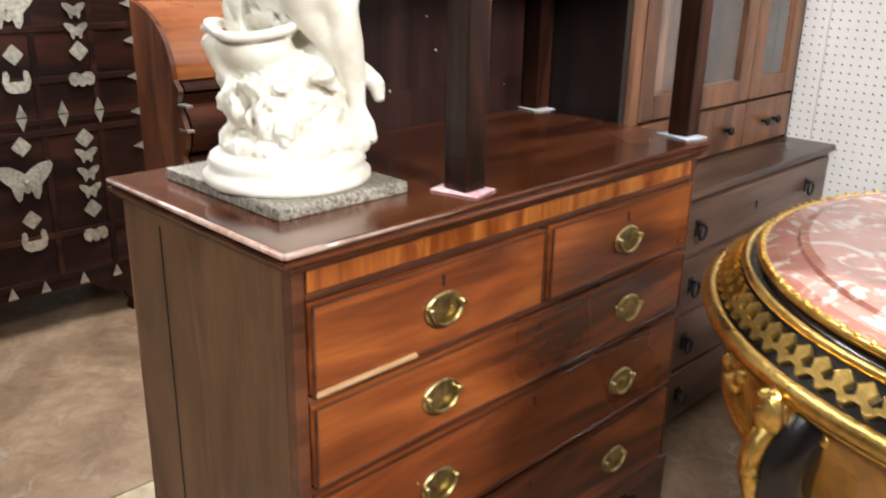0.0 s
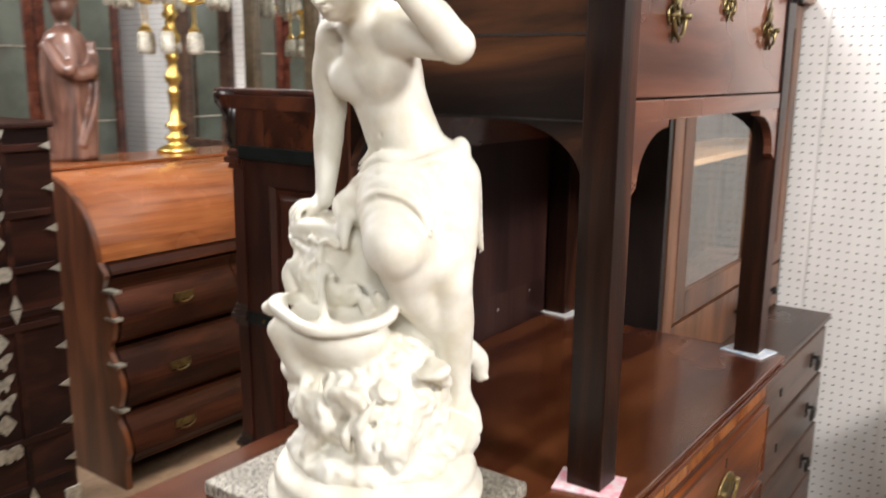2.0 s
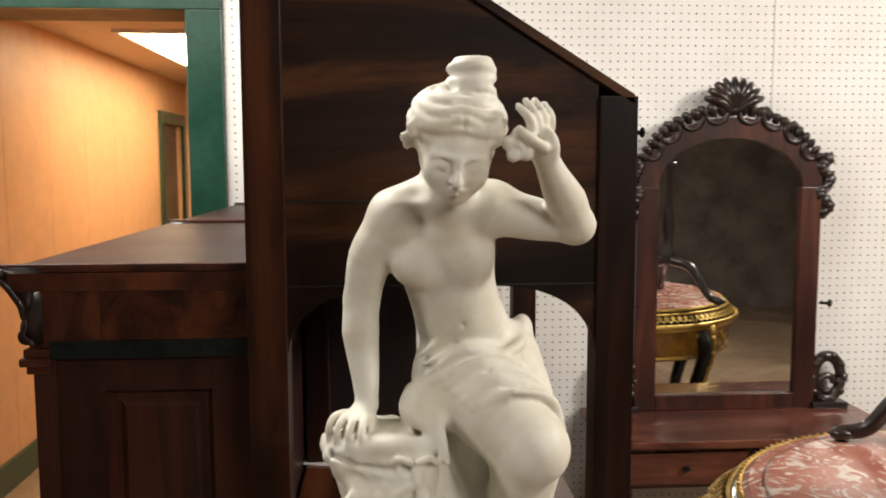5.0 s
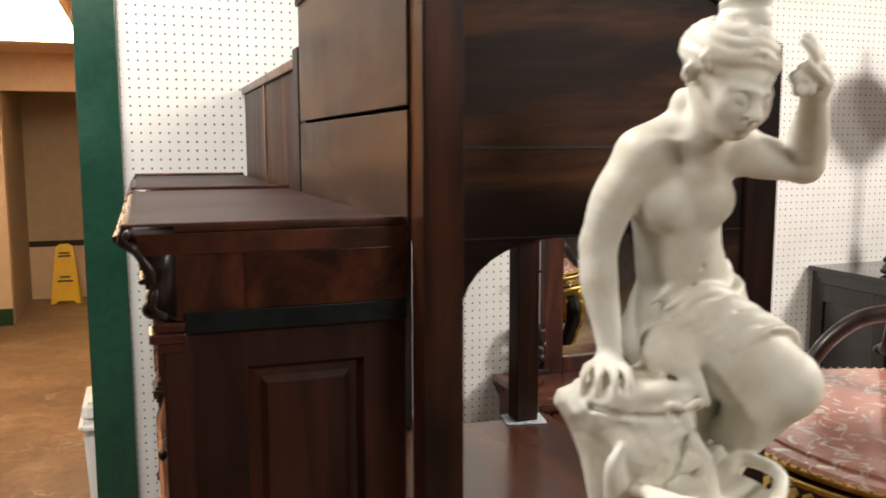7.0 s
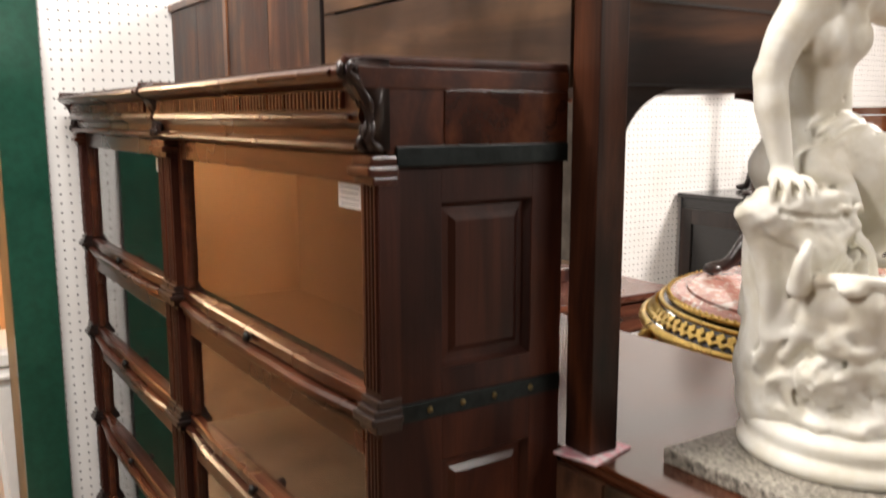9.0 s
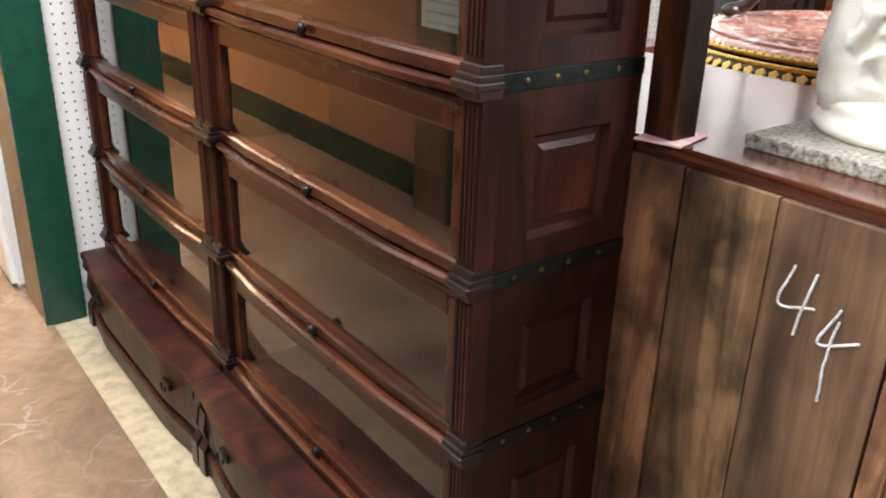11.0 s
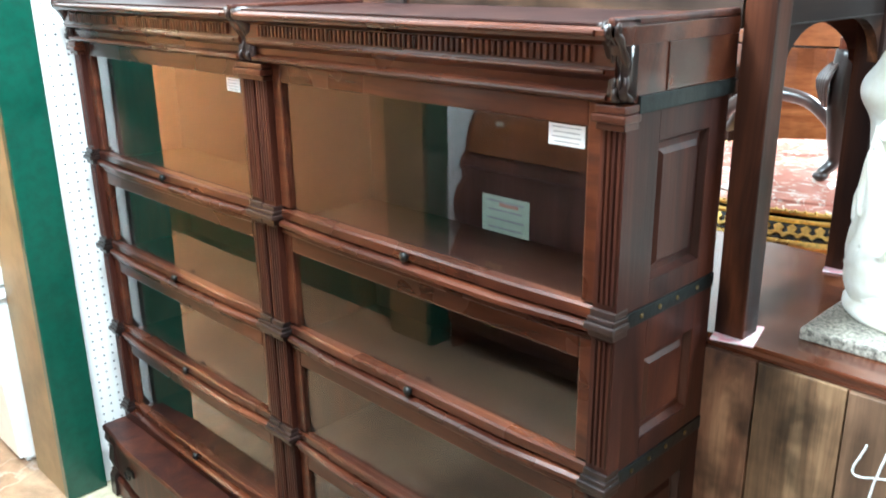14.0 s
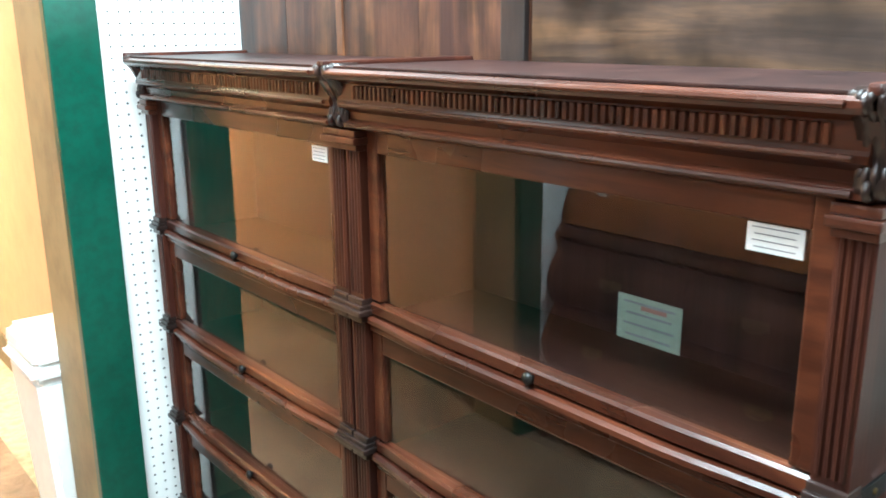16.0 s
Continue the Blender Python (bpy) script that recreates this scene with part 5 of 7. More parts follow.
        part("rail", bowed(ya, yb, XD - 0.004, XD + 0.018, z0 - 0.023, z0 - 0.011, 0.008, 0.003), CASE_RAIL, door)
        pane = part("pane", box(-1.7075, -1.7045, ya + 0.027, yb - 0.027, z0 + 0.020, zg + 0.004), GLASS, door, "clear glass pane")
        pane.visible_shadow = False
        bm = lathe(((0.004, 0), (0.004, 0.006), (0.009, 0.009), (0.010, 0.014), (0.005, 0.018), (0.0, 0.019)), (0, 0, 0), 14)
        bmesh.ops.transform(bm, matrix=pose(XD - 0.006, (y0 + y1) / 2, z0 + 0.019, 0, -90), verts=bm.verts)
        part("knob", bm, IRON, door, "dark metal knob", smooth=True)
    for yp in (y0 + 0.022, y1 - 0.022):
        bm = box(XF - 0.003, XF + 0.030, yp - 0.023, yp + 0.023, 1.340, 1.350, 0.002)
        box(XF - 0.011, XF + 0.030, yp - 0.027, yp + 0.027, 1.3502, 1.362, 0.003, bm=bm)
        box(XF - 0.006, XF + 0.030, yp - 0.024, yp + 0.024, 1.3622, 1.374, 0.003, bm=bm)
        part("capital_block", bm, CASE_RAIL, case, "stepped block under the cornice")
    # cornice with dentils and carved corner scrolls
    prof = [(XF + 0.006, 1.375), (XF - 0.006, 1.378), (XF - 0.006, 1.388), (XF + 0.001, 1.392), (XF - 0.001, 1.404), (XF - 0.012, 1.412), (XF - 0.014, 1.420), (XF - 0.012, 1.424),
            (XF - 0.012, 1.450), (XF - 0.020, 1.453), (XF - 0.036, 1.458), (XF - 0.040, 1.464), (XF - 0.040, 1.470), (XF - 0.034, 1.474), (XB, 1.474), (XB, 1.375)]
    for x, z, w in ((XF - 0.009, 1.383, 0.0042), (XF - 0.016, 1.417, 0.0034), (XF - 0.041, 1.467, 0.0042)):
        part("bead_moulding", tube(((x, y0 + 0.026, z), (x, y1 - 0.026, z)), w, 8), CASE_RAIL, case, "polished round bead")
    part("cornice", prism(prof, "y", y0 + 0.012, y1 - 0.012), CASE_RAIL, case, "moulded cornice with a dentil band")
    top = part("top_board", box(XF - 0.030, XB, y0 + 0.012, y1 - 0.012, 1.4745, 1.4785, 0.001), CASE_BACK, case, "dusty dark top")
    for yl in (y0 - 0.001, y1 - 0.011):
        part("edge_lip", box(XF - 0.036, XB, yl, yl + 0.012, 1.4745, 1.486, 0.004), CASE, top)
    n = int((y1 - y0 - 0.09) / 0.0118)
    for k in range(n):
        y = y0 + 0.048 + k * 0.0118
        part("dentil", box(XF - 0.018, XF - 0.011, y, y + 0.0068, 1.427, 1.448, 0.001, seg=1), CASE_RAIL, case)
    for yp in (y0 + 0.012, y1 - 0.012):
        curve = [(XF + 0.02, 1.380), (XF - 0.004, 1.380), (XF - 0.010, 1.392), (XF - 0.004, 1.408), (XF - 0.010, 1.430), (XF - 0.024, 1.452), (XF - 0.034, 1.462), (XF - 0.034, 1.476), (XF - 0.024, 1.482), (XF + 0.02, 1.482)]
        bm = prism(curve, "y", yp - 0.013, yp + 0.013)
        for d, lift in ((-0.0125, 0.0), (-0.0045, 0.004), (0.0045, 0.004), (0.0125, 0.0)):
            path = bend([(XF + 0.010 - lift, yp + d, 1.379), (XF - 0.004 - lift, yp + d, 1.392), (XF - 0.001 - lift, yp + d * 0.8, 1.412), (XF - 0.006 - lift, yp + d, 1.434), (XF - 0.020 - lift, yp + d * 1.1, 1.456), (XF - 0.031 - lift, yp + d * 1.1, 1.468), (XF - 0.026 - lift, yp + d, 1.479)], 4)
            tube(path, [0.0036 + 0.0014 * math.sin(1.2 * q) for q in range(len(path))], 7, bm)
        for z, out in ((1.388, 0.006), (1.468, 0.029)):
            ring_bar((XF - out, yp, z), 0.007, 0.0045, "y", 0, 360, 1.0, 12, bm)
        part("corner_scroll", bm, CARVED, case, "carved acanthus corner scroll", smooth=True)
    side = prism([(XF + 0.02, 1.375), (XF - 0.002, 1.39), (XF + 0.000, 1.412), (XF - 0.024, 1.452), (XF - 0.034, 1.462), (XF - 0.034, 1.474), (XB, 1.474), (XB, 1.375)], "y", y0 + 0.001, y0 + 0.0118)
    part("cornice_end", side, CASE_RAIL, case)
    if end_panel:
        part("end_moulding", box(XF - 0.020, XB, y0 - 0.0015, y0 + 0.0012, 1.450, 1.4742, 0.001), CASE_RAIL, case)
        part("end_block", box(-1.640, XB, y0 - 0.0010, y0 + 0.0012, 1.3842, 1.4496, 0.001), CASE_RAIL, case)
        part("strap", box(-1.707, XB, y0 - 0.003, y0 + 0.0185, 1.3605, 1.384, 0.001), STRAP, case, "painted metal strap")
    return case


def paper_tag(name, x, y0, y1, z0, z1, rows, label, mat=None, ink=None, category="price label"):
    """A small stuck-on label with unreadable lines of print."""
    tag = thing(name, (x, (y0 + y1) / 2, z0), label, category)
    sheet = part("sheet", box(x - 0.0006, x + 0.0006, y0, y1, z0, z1), mat or PAPER, tag)
    h = z1 - z0
    for k in range(rows):
        z = z1 - h * (k + 0.7) / (rows + 0.4)
        w = (y1 - y0) * (0.36 if k % 2 else 0.40)
        part("print_bar", box(x - 0.0012, x - 0.0006, (y0 + y1) / 2 - w, (y0 + y1) / 2 + w, z, z + h * 0.035), ink or INK, sheet)
    return tag


FIRST = bookcase(1.052, 1.932, True, "dark mahogany stacking bookcase with four glazed doors", 1)
bookcase(1.934, 2.814, False, "dark mahogany stacking bookcase beside a perforated wall", 1)
paper_tag("price_label", -1.7084, 1.134, 1.198, 1.303, 1.334, 4, "white printed price label stuck on bookcase glass")
paper_tag("price_label", -1.7084, 2.022, 2.072, 1.303, 1.331, 4, "white printed price label stuck on bookcase glass")
cert = paper_tag("maker_label", XB - 0.012, 1.435, 1.556, 1.005, 1.120, 6, "pale green maker's paper inside the bookcase", CERT)
part("heading", box(XB - 0.0138, XB - 0.0127, 1.462, 1.51, 1.100, 1.107), REDINK, cert, "red scrolled heading")

fleck_rng = random.Random(11)
for k in range(9):
    y, z = fleck_rng.uniform(1.15, 1.75), fleck_rng.uniform(0.98, 1.25)
    r = fleck_rng.uniform(0.0015, 0.004)
    pts = [(y + r * fleck_rng.uniform(0.5, 1.4) * math.cos(a), z + r * fleck_rng.uniform(0.5, 1.4) * math.sin(a)) for a in (0, 1.1, 2.2, 3.3, 4.4, 5.4)]
    part("paint_fleck", prism(pts, "x", XB - 0.0022, XB - 0.0012), CHALK, FIRST, "pale chipped spot")

# ---- secretary behind the chest ----
sec = thing("secretary_cabinet", (-1.22, 2.34, 0), "brown glazed secretary cabinet on a dark chest with black pulls", "cabinet")
part("lower_chest", box(-1.445, -1.05, 1.80, 2.868, 0.08, 0.755, 0.003), SEC_DARK, sec, "dark waxed lower chest")
part("lower_top", box(-1.45, -1.03, 1.79, 2.870, 0.755, 0.775, 0.005), SEC_DARK, sec, "dark worn top ledge")
for y in (1.86, 2.80):
    part("foot", box(-1.12, -1.04, y - 0.05, y + 0.05, 0, 0.08, 0.008), SEC_DARK, sec)
    part("foot", box(-1.44, -1.36, y - 0.05, y + 0.05, 0, 0.08, 0.008), SEC_DARK, sec)
for z0, z1 in ((0.60, 0.74), (0.43, 0.585), (0.26, 0.415), (0.10, 0.245)):
    dr = part("drawer", box(-1.052, -1.036, 1.83, 2.84, z0, z1, 0.004), SEC_DARK, sec)
    for y in (2.0, 2.68):
        bm = box(-1.037, -1.032, y - 0.012, y + 0.012, (z0 + z1) / 2 - 0.022, (z0 + z1) / 2 + 0.022, 0.003)
        tube(((-1.034, y, (z0 + z1) / 2 + 0.01), (-1.014, y, (z0 + z1) / 2 + 0.01)), 0.006, 8, bm)
        ring_bar((-1.018, y, (z0 + z1) / 2 - 0.008), 0.018, 0.004, "x", 0, 360, 1.2, 14, bm)
        part("pull", bm, IRON, dr, "black iron ring pull")
    part("escutcheon", box(-1.037, -1.033, 2.335, 2.345, (z0 + z1) / 2 - 0.012, (z0 + z1) / 2 + 0.012, 0.002), IRON, dr)
part("upper_side", box(-1.43, -1.20, 1.83, 1.85, 0.775, 1.73), SEC_SIDE, sec, "near-black side board")
part("upper_side", box(-1.43, -1.20, 2.85, 2.868, 0.775, 1.73), SEC_SIDE, sec)
part("upper_top", box(-1.44, -1.17, 1.815, 2.870, 1.73, 1.752, 0.004), SEC, sec)
for a, b in ((1.85, 2.10), (2.102, 2.37), (2.395, 2.62), (2.622, 2.85)):
    part("back_board", box(-1.432, -1.42, a, b, 0.775, 1.728, 0.001), SEC_BACK, sec)
part("back_post", box(-1.4465, -1.4325, 1.793, 1.852, 0.776, 1.765, 0.002), SEC_SIDE, sec, "near-black corner post")
part("upper_case_post", box(-1.436, -1.42, 2.371, 2.394, 0.775, 1.73), SEC, sec, "paler back batten")
part("case_shelf", box(-1.42, -1.22, 1.85, 2.85, 0.925, 0.945), SEC, sec)
part("case_shelf", box(-1.42, -1.22, 1.85, 2.85, 1.30, 1.315), PALEWOOD, sec, "pale inner shelf")
part("case_stile", box(-1.218, -1.197, 1.852, 1.913, 0.785, 1.725, 0.003), SEC, sec)
for a, b in ((1.915, 2.53), (2.534, 2.848)):
    dr = part("small_drawer", box(-1.215, -1.198, a, b, 0.785, 0.925, 0.003), SEC, sec)
    for y in (a + 0.12, b - 0.12):
        bm = tube(((-1.198, y, 0.855), (-1.180, y, 0.855)), 0.006, 8)
        blob((-1.176, y, 0.855), (0.009, 0.014, 0.014), bm, u=10, v=8)
        part("knob", bm, IRON, dr, "black turned knob", smooth=True)
    bm = box(-1.218, -1.196, a, a + 0.070, 0.935, 1.725, 0.003)
    box(-1.218, -1.196, b - 0.070, b, 0.935, 1.725, 0.003, bm=bm)
    box(-1.218, -1.196, a + 0.07, b - 0.07, 0.935, 1.00, 0.003, bm=bm)
    box(-1.218, -1.196, a + 0.07, b - 0.07, 1.655, 1.725, 0.003, bm=bm)
    dd = part("door", bm, SEC, sec, "framed glazed door")
    p = part("pane", box(-1.209, -1.206, a + 0.068, b - 0.068, 0.998, 1.657), GLASS, dd, "clear glass pane")
    p.visible_shadow = False

# ---- dark cabinet with metal mounts ----
KX, KY0, KY1, KT = -3.02, 0.28, 1.425, 1.358
kor = thing("butterfly_cabinet", (-3.28, 0.86, 0), "dark two-tier wooden cabinet with pale butterfly metal mounts", "cabinet")
part("body", box(KX - 0.46, KX, KY0, KY1, 0.15, KT - 0.02, 0.004), KOREAN, kor, "dark framed carcass")
part("top", box(KX - 0.49, KX + 0.012, KY0 - 0.03, KY1 + 0.012, KT - 0.02, KT, 0.006), KOREAN, kor)
for z in (0.19, 0.35, 0.72, 0.76, 0.90, 1.07, 1.27):
    part("rail", box(KX, KX + 0.006, KY0 + 0.02, KY1 - 0.02, z, z + 0.022, 0.002), KOREAN, kor)
for y in (0.52, 0.72, 1.06, 1.26):
    part("stile", box(KX, KX + 0.005, y, y + 0.02, 0.20, 1.30, 0.002), KOREAN, kor)
for y0, s in ((KY1, -1), (KY0, 1)):
    bm = prism([(y0, 0.0), (y0, 0.152), (y0 + s * 0.26, 0.152), (y0 + s * 0.20, 0.11), (y0 + s * 0.13, 0.085), (y0 + s * 0.10, 0.03), (y0 + s * 0.11, 0.0)], "x", KX - 0.05, KX)
    part("foot", bm, KOREAN, kor, "curved bracket foot")
    part("foot", box(KX - 0.45, KX - 0.38, min(y0, y0 + s * 0.1), max(y0, y0 + s * 0.1), 0, 0.152, 0.006), KOREAN, kor)
part("metal_shoe", box(KX - 0.06, KX + 0.006, KY1 - 0.05, KY1 + 0.006, 0.10, 0.152, 0.003), PALEBRASS, kor, "pale metal corner shoe")


def mount(points, y, z, h=0.006, name="mount", label=""):
    return part(name, prism([(y + a, z + b) for a, b in points], "x", KX + 0.006, KX + 0.006 + h * 0.5), PALEBRASS, kor, label)


BUTTERFLY = [(0, 0.03), (0.02, 0.045), (0.05, 0.062), (0.088, 0.066), (0.095, 0.052), (0.085, 0.028), (0.07, 0.008), (0.05, -0.012), (0.046, -0.04), (0.034, -0.064), (0.022, -0.058), (0.014, -0.03), (0.0, -0.04)]
BUTTERFLY = BUTTERFLY + [(-a, b) for a, b in reversed(BUTTERFLY[1:-1])]
SMALL = [(a * 0.42, b * 0.42) for a, b in BUTTERFLY]
DIAMOND = [(0, 0.034), (0.010, 0.026), (0.026, 0.008), (0.033, 0), (0.024, -0.012), (0, -0.034), (-0.024, -0.012), (-0.033, 0), (-0.026, 0.008), (-0.010, 0.026)]
BASKET = [(-0.04, 0.04), (-0.028, 0.044), (-0.022, 0.03), (-0.024, 0.008), (0.024, 0.008), (0.022, 0.03), (0.028, 0.044), (0.04, 0.04), (0.046, 0.01), (0.038, -0.018), (0.02, -0.030), (-0.02, -0.030), (-0.038, -0.018), (-0.046, 0.01)]
BAT = [(0, 0.018), (0.016, 0.026), (0.034, 0.026), (0.046, 0.010), (0.042, -0.012), (0.026, -0.022), (0.014, -0.014), (0.006, -0.024), (-0.006, -0.024), (-0.014, -0.014), (-0.026, -0.022), (-0.042, -0.012), (-0.046, 0.010), (-0.034, 0.026), (-0.016, 0.026)]
WEDGE = [(-0.018, 0.0), (0.0, 0.044), (0.018, 0.0)]
for ym, yc in ((1.005, 1.222), (0.50, 0.72)):
    for zd, zb, ze, zk, z1, z2, z3, z4, z5, zbat, dy in ((1.262, 1.147, 1.002, 0.906, 1.266, 1.204, 1.136, 1.069, 1.002, 0.903, 0.0), (0.696, 0.571, 0.436, 0.352, 0.698, 0.635, 0.567, 0.503, 0.437, 0.336, -0.016)):
        mount(DIAMOND, ym + dy, zd)
        mount(BUTTERFLY, ym + dy, zb, 0.008, "butterfly_mount", "pale engraved butterfly plate")
        mount(DIAMOND, ym + dy, ze)
        mount(BASKET, ym + dy, zk, 0.008, "basket_mount", "pale pierced basket plate")
        mount(DIAMOND, yc + dy, z1)
        for q in (z2, z3, z4):
            mount(SMALL, yc + dy, q, 0.006, "small_butterfly_mount")
        mount(DIAMOND, yc + dy, z5)
        mount(BAT, yc + dy, zbat, 0.008, "bat_mount")
        part("pin", tube(((KX + 0.008, ym + dy, zb), (KX + 0.022, ym + dy, zb)), 0.006, 8), PALEBRASS, kor)
for y in (0.36, 0.50, 0.64, 0.78, 0.89, 1.003, 1.143, 1.270):
    mount(WEDGE, y, 0.795)
    mount([(a, -b) for a, b in WEDGE], y, 0.790)
    mount(WEDGE, y, 0.16)
    mount([(a, -b) for a, b in WEDGE], y, 1.352)
for k in range(9):
    z = 0.26 + k * 0.128
    mount([(0, -0.014), (-0.036, 0.0), (0, 0.014)], KY1 - 0.004, z)

# painted panel on the cabinet
pan = thing("painted_panel", (-3.40, 1.05, KT), "old red, gold and black painted board standing on the cabinet", "painted board")
for k, (a, b, mat) in enumerate(((0.55, 0.80, LACQ_RED), (0.802, 1.03, LACQ_RED), (1.032, 1.19, LACQ_BLUE), (1.195, 1.30, LACQ_GOLD))):
    part("board", box(-3.425, -3.40, a, b, KT, KT + 0.95, 0.003), mat, pan)
bm = prism([(1.03, KT + 0.08), (1.12, KT + 0.08), (1.165, KT + 0.13), (1.165, KT + 0.26), (1.07, KT + 0.34), (1.165, KT + 0.42), (1.165, KT + 0.56), (1.14, KT + 0.56), (1.14, KT + 0.435), (1.03, KT + 0.34), (1.14, KT + 0.245), (1.14, KT + 0.14), (1.11, KT + 0.115), (0.55, KT + 0.115), (0.55, KT + 0.08)], "x", -3.40, -3.394)
part("gold_border", bm, LACQ_GOLD, pan, "dull gold border")
part("violet_field", box(-3.40, -3.396, 1.212, 1.283, KT + 0.09, KT + 0.8), VIOLET, pan)
part("foot_strip", box(-3.40, -3.392, 0.55, 1.30, KT, KT + 0.06), SEC_SIDE, pan)
for y, z, w, h in ((0.90, 0.27, 0.05, 0.014), (0.905, 0.235, 0.04, 0.012), (0.90, 0.205, 0.05, 0.012), (0.895, 0.17, 0.03, 0.02), (0.95, 0.22, 0.012, 0.08), (0.86, 0.22, 0.010, 0.07)):
    part("gold_stroke", box(-3.40, -3.395, y - w / 2, y + w / 2, KT + z, KT + z + h, 0.002), LACQ_GOLD, pan)
bm = bmesh.new()
blob((-3.398, 0.905, KT + 0.345), (0.008, 0.04, 0.05), bm)
part("gold_roundel", bm, LACQ_GOLD, pan, smooth=True)

pan.location.y += 0.11

# ---- cylinder bureau with swelling drawers ----
BX0, BY0, BY1, BT = -3.86, 1.66, 2.80, 1.135
bur = thing("cylinder_bureau", (-3.5, 2.23, 0), "orange mahogany cylinder bureau with swelling drawers", "bureau")
curve = [(-3.56 + 0.36 * math.sin(radians(a)), 0.84 + 0.295 * math.cos(radians(a))) for a in range(0, 91, 6)]
part("cylinder_lid", prism([(BX0 + 0.02, 0.84), (BX0 + 0.02, BT - 0.001)] + curve, "y", BY0 + 0.022, BY1 - 0.022), BUREAU, bur, "glossy curved lid", smooth=False)
swell = [(-3.195, 0.84), (-3.16, 0.80), (-3.18, 0.74), (-3.15, 0.70), (-3.125, 0.64), (-3.14, 0.57), (-3.165, 0.53), (-3.13, 0.47), (-3.10, 0.40), (-3.125, 0.32), (-3.15, 0.28), (-3.11, 0.22), (-3.09, 0.15), (-3.11, 0.10), (-3.11, 0.0)]
sw3 = [(p.x, p.z) for p in bend([(x, 0, z) for x, z in swell], 4)]
for y in (BY0, BY1 - 0.022):
    part("side", prism([(BX0, 0.0), (BX0, BT)] + [(x, z + 0.003) for x, z in curve] + sw3, "y", y, y + 0.022), BUREAU_S, bur)
part("top", box(BX0 - 0.005, -3.545, BY0 - 0.008, BY1 + 0.008, BT, BT + 0.014, 0.004), BUREAU, bur, "glossy flat top")
part("back", box(BX0, BX0 + 0.02, BY0 + 0.022, BY1 - 0.022, 0.0, BT), BUREAU_SHADED, bur)
part("carcass", box(BX0 + 0.02, -3.24, BY0 + 0.022, BY1 - 0.022, 0.06, 0.838), SEC_SIDE, bur)
ym = (BY0 + BY1) / 2
for z0, z1, cells in ((0.80, 0.838, ((BY0 + 0.03, BY1 - 0.03),)), (0.545, 0.790, ((BY0 + 0.03, ym - 0.004), (ym + 0.004, BY1 - 0.03))), (0.295, 0.535, ((BY0 + 0.03, BY1 - 0.03),)), (0.085, 0.285, ((BY0 + 0.03, BY1 - 0.03),))):
    pts = [(x + 0.004, z) for x, z in sw3 if z0 < z < z1]
    for a, b in cells:
        dr = part("drawer", prism([(-3.25, z0), (-3.25, z1)] + pts, "y", a, b), BUREAU_SHADED, bur, smooth=False)
        if z1 - z0 > 0.1:
            zc = (z0 + z1) / 2 + 0.01
            xc = max(x for x, z in pts) + 0.002
            for y in (((a + b) / 2,) if b - a < 0.7 else (a + 0.22, b - 0.22)):
                bm = box(xc - 0.006, xc + 0.003, y - 0.045, y + 0.045, zc - 0.014, zc + 0.016, 0.004)
                ring_bar((xc + 0.010, y, zc), 0.034, 0.0035, "x", 180, 360, 0.6, 12, bm)
                part("pull", bm, OLDBRASS, dr, "dull brass bail pull")
for k, z in enumerate((0.74, 0.64, 0.47, 0.30)):
    part("corner_band", box(-3.175, -3.105, BY0 - 0.003, BY0 + 0.03, z, z + 0.012, 0.003), PALEBRASS, bur, "bright metal corner band")
part("lid_knob", box(-3.40, -3.385, ym + 0.24, ym + 0.30, 1.086, 1.098, 0.002), BRASS, bur, "small brass lifting plate")
paper_tag("price_label", -3.228, 2.62, 2.66, 0.955, 0.975, 2, "small white price label on the bureau lid")

# ---- brass candelabra with cut-crystal drops ----
cand = thing("candelabra", (-3.74, 2.42, BT + 0.0142), "turned brass candelabra with cut-crystal drops on the bureau", "candelabra")
CZ = BT + 0.0142
prof = ((0.085, 0), (0.085, 0.012), (0.06, 0.025), (0.04, 0.035), (0.035, 0.05), (0.05, 0.06), (0.05, 0.07), (0.028, 0.08), (0.026, 0.10), (0.045, 0.115), (0.045, 0.125), (0.024, 0.14), (0.020, 0.20), (0.026, 0.26), (0.030, 0.27), (0.020, 0.28), (0.022, 0.30), (0.038, 0.325), (0.030, 0.35), (0.022, 0.36), (0.020, 0.40), (0.032, 0.415), (0.024, 0.43), (0.022, 0.47), (0.040, 0.49), (0.042, 0.51), (0.024, 0.53), (0.022, 0.58), (0.036, 0.60), (0.024, 0.62), (0.022, 0.70), (0.034, 0.72), (0.014, 0.74), (0.014, 0.88), (0.0, 0.89))
part("stem", lathe(prof, (-3.74, 2.42, CZ), 24), GILT, cand, "turned polished brass stem", smooth=True)
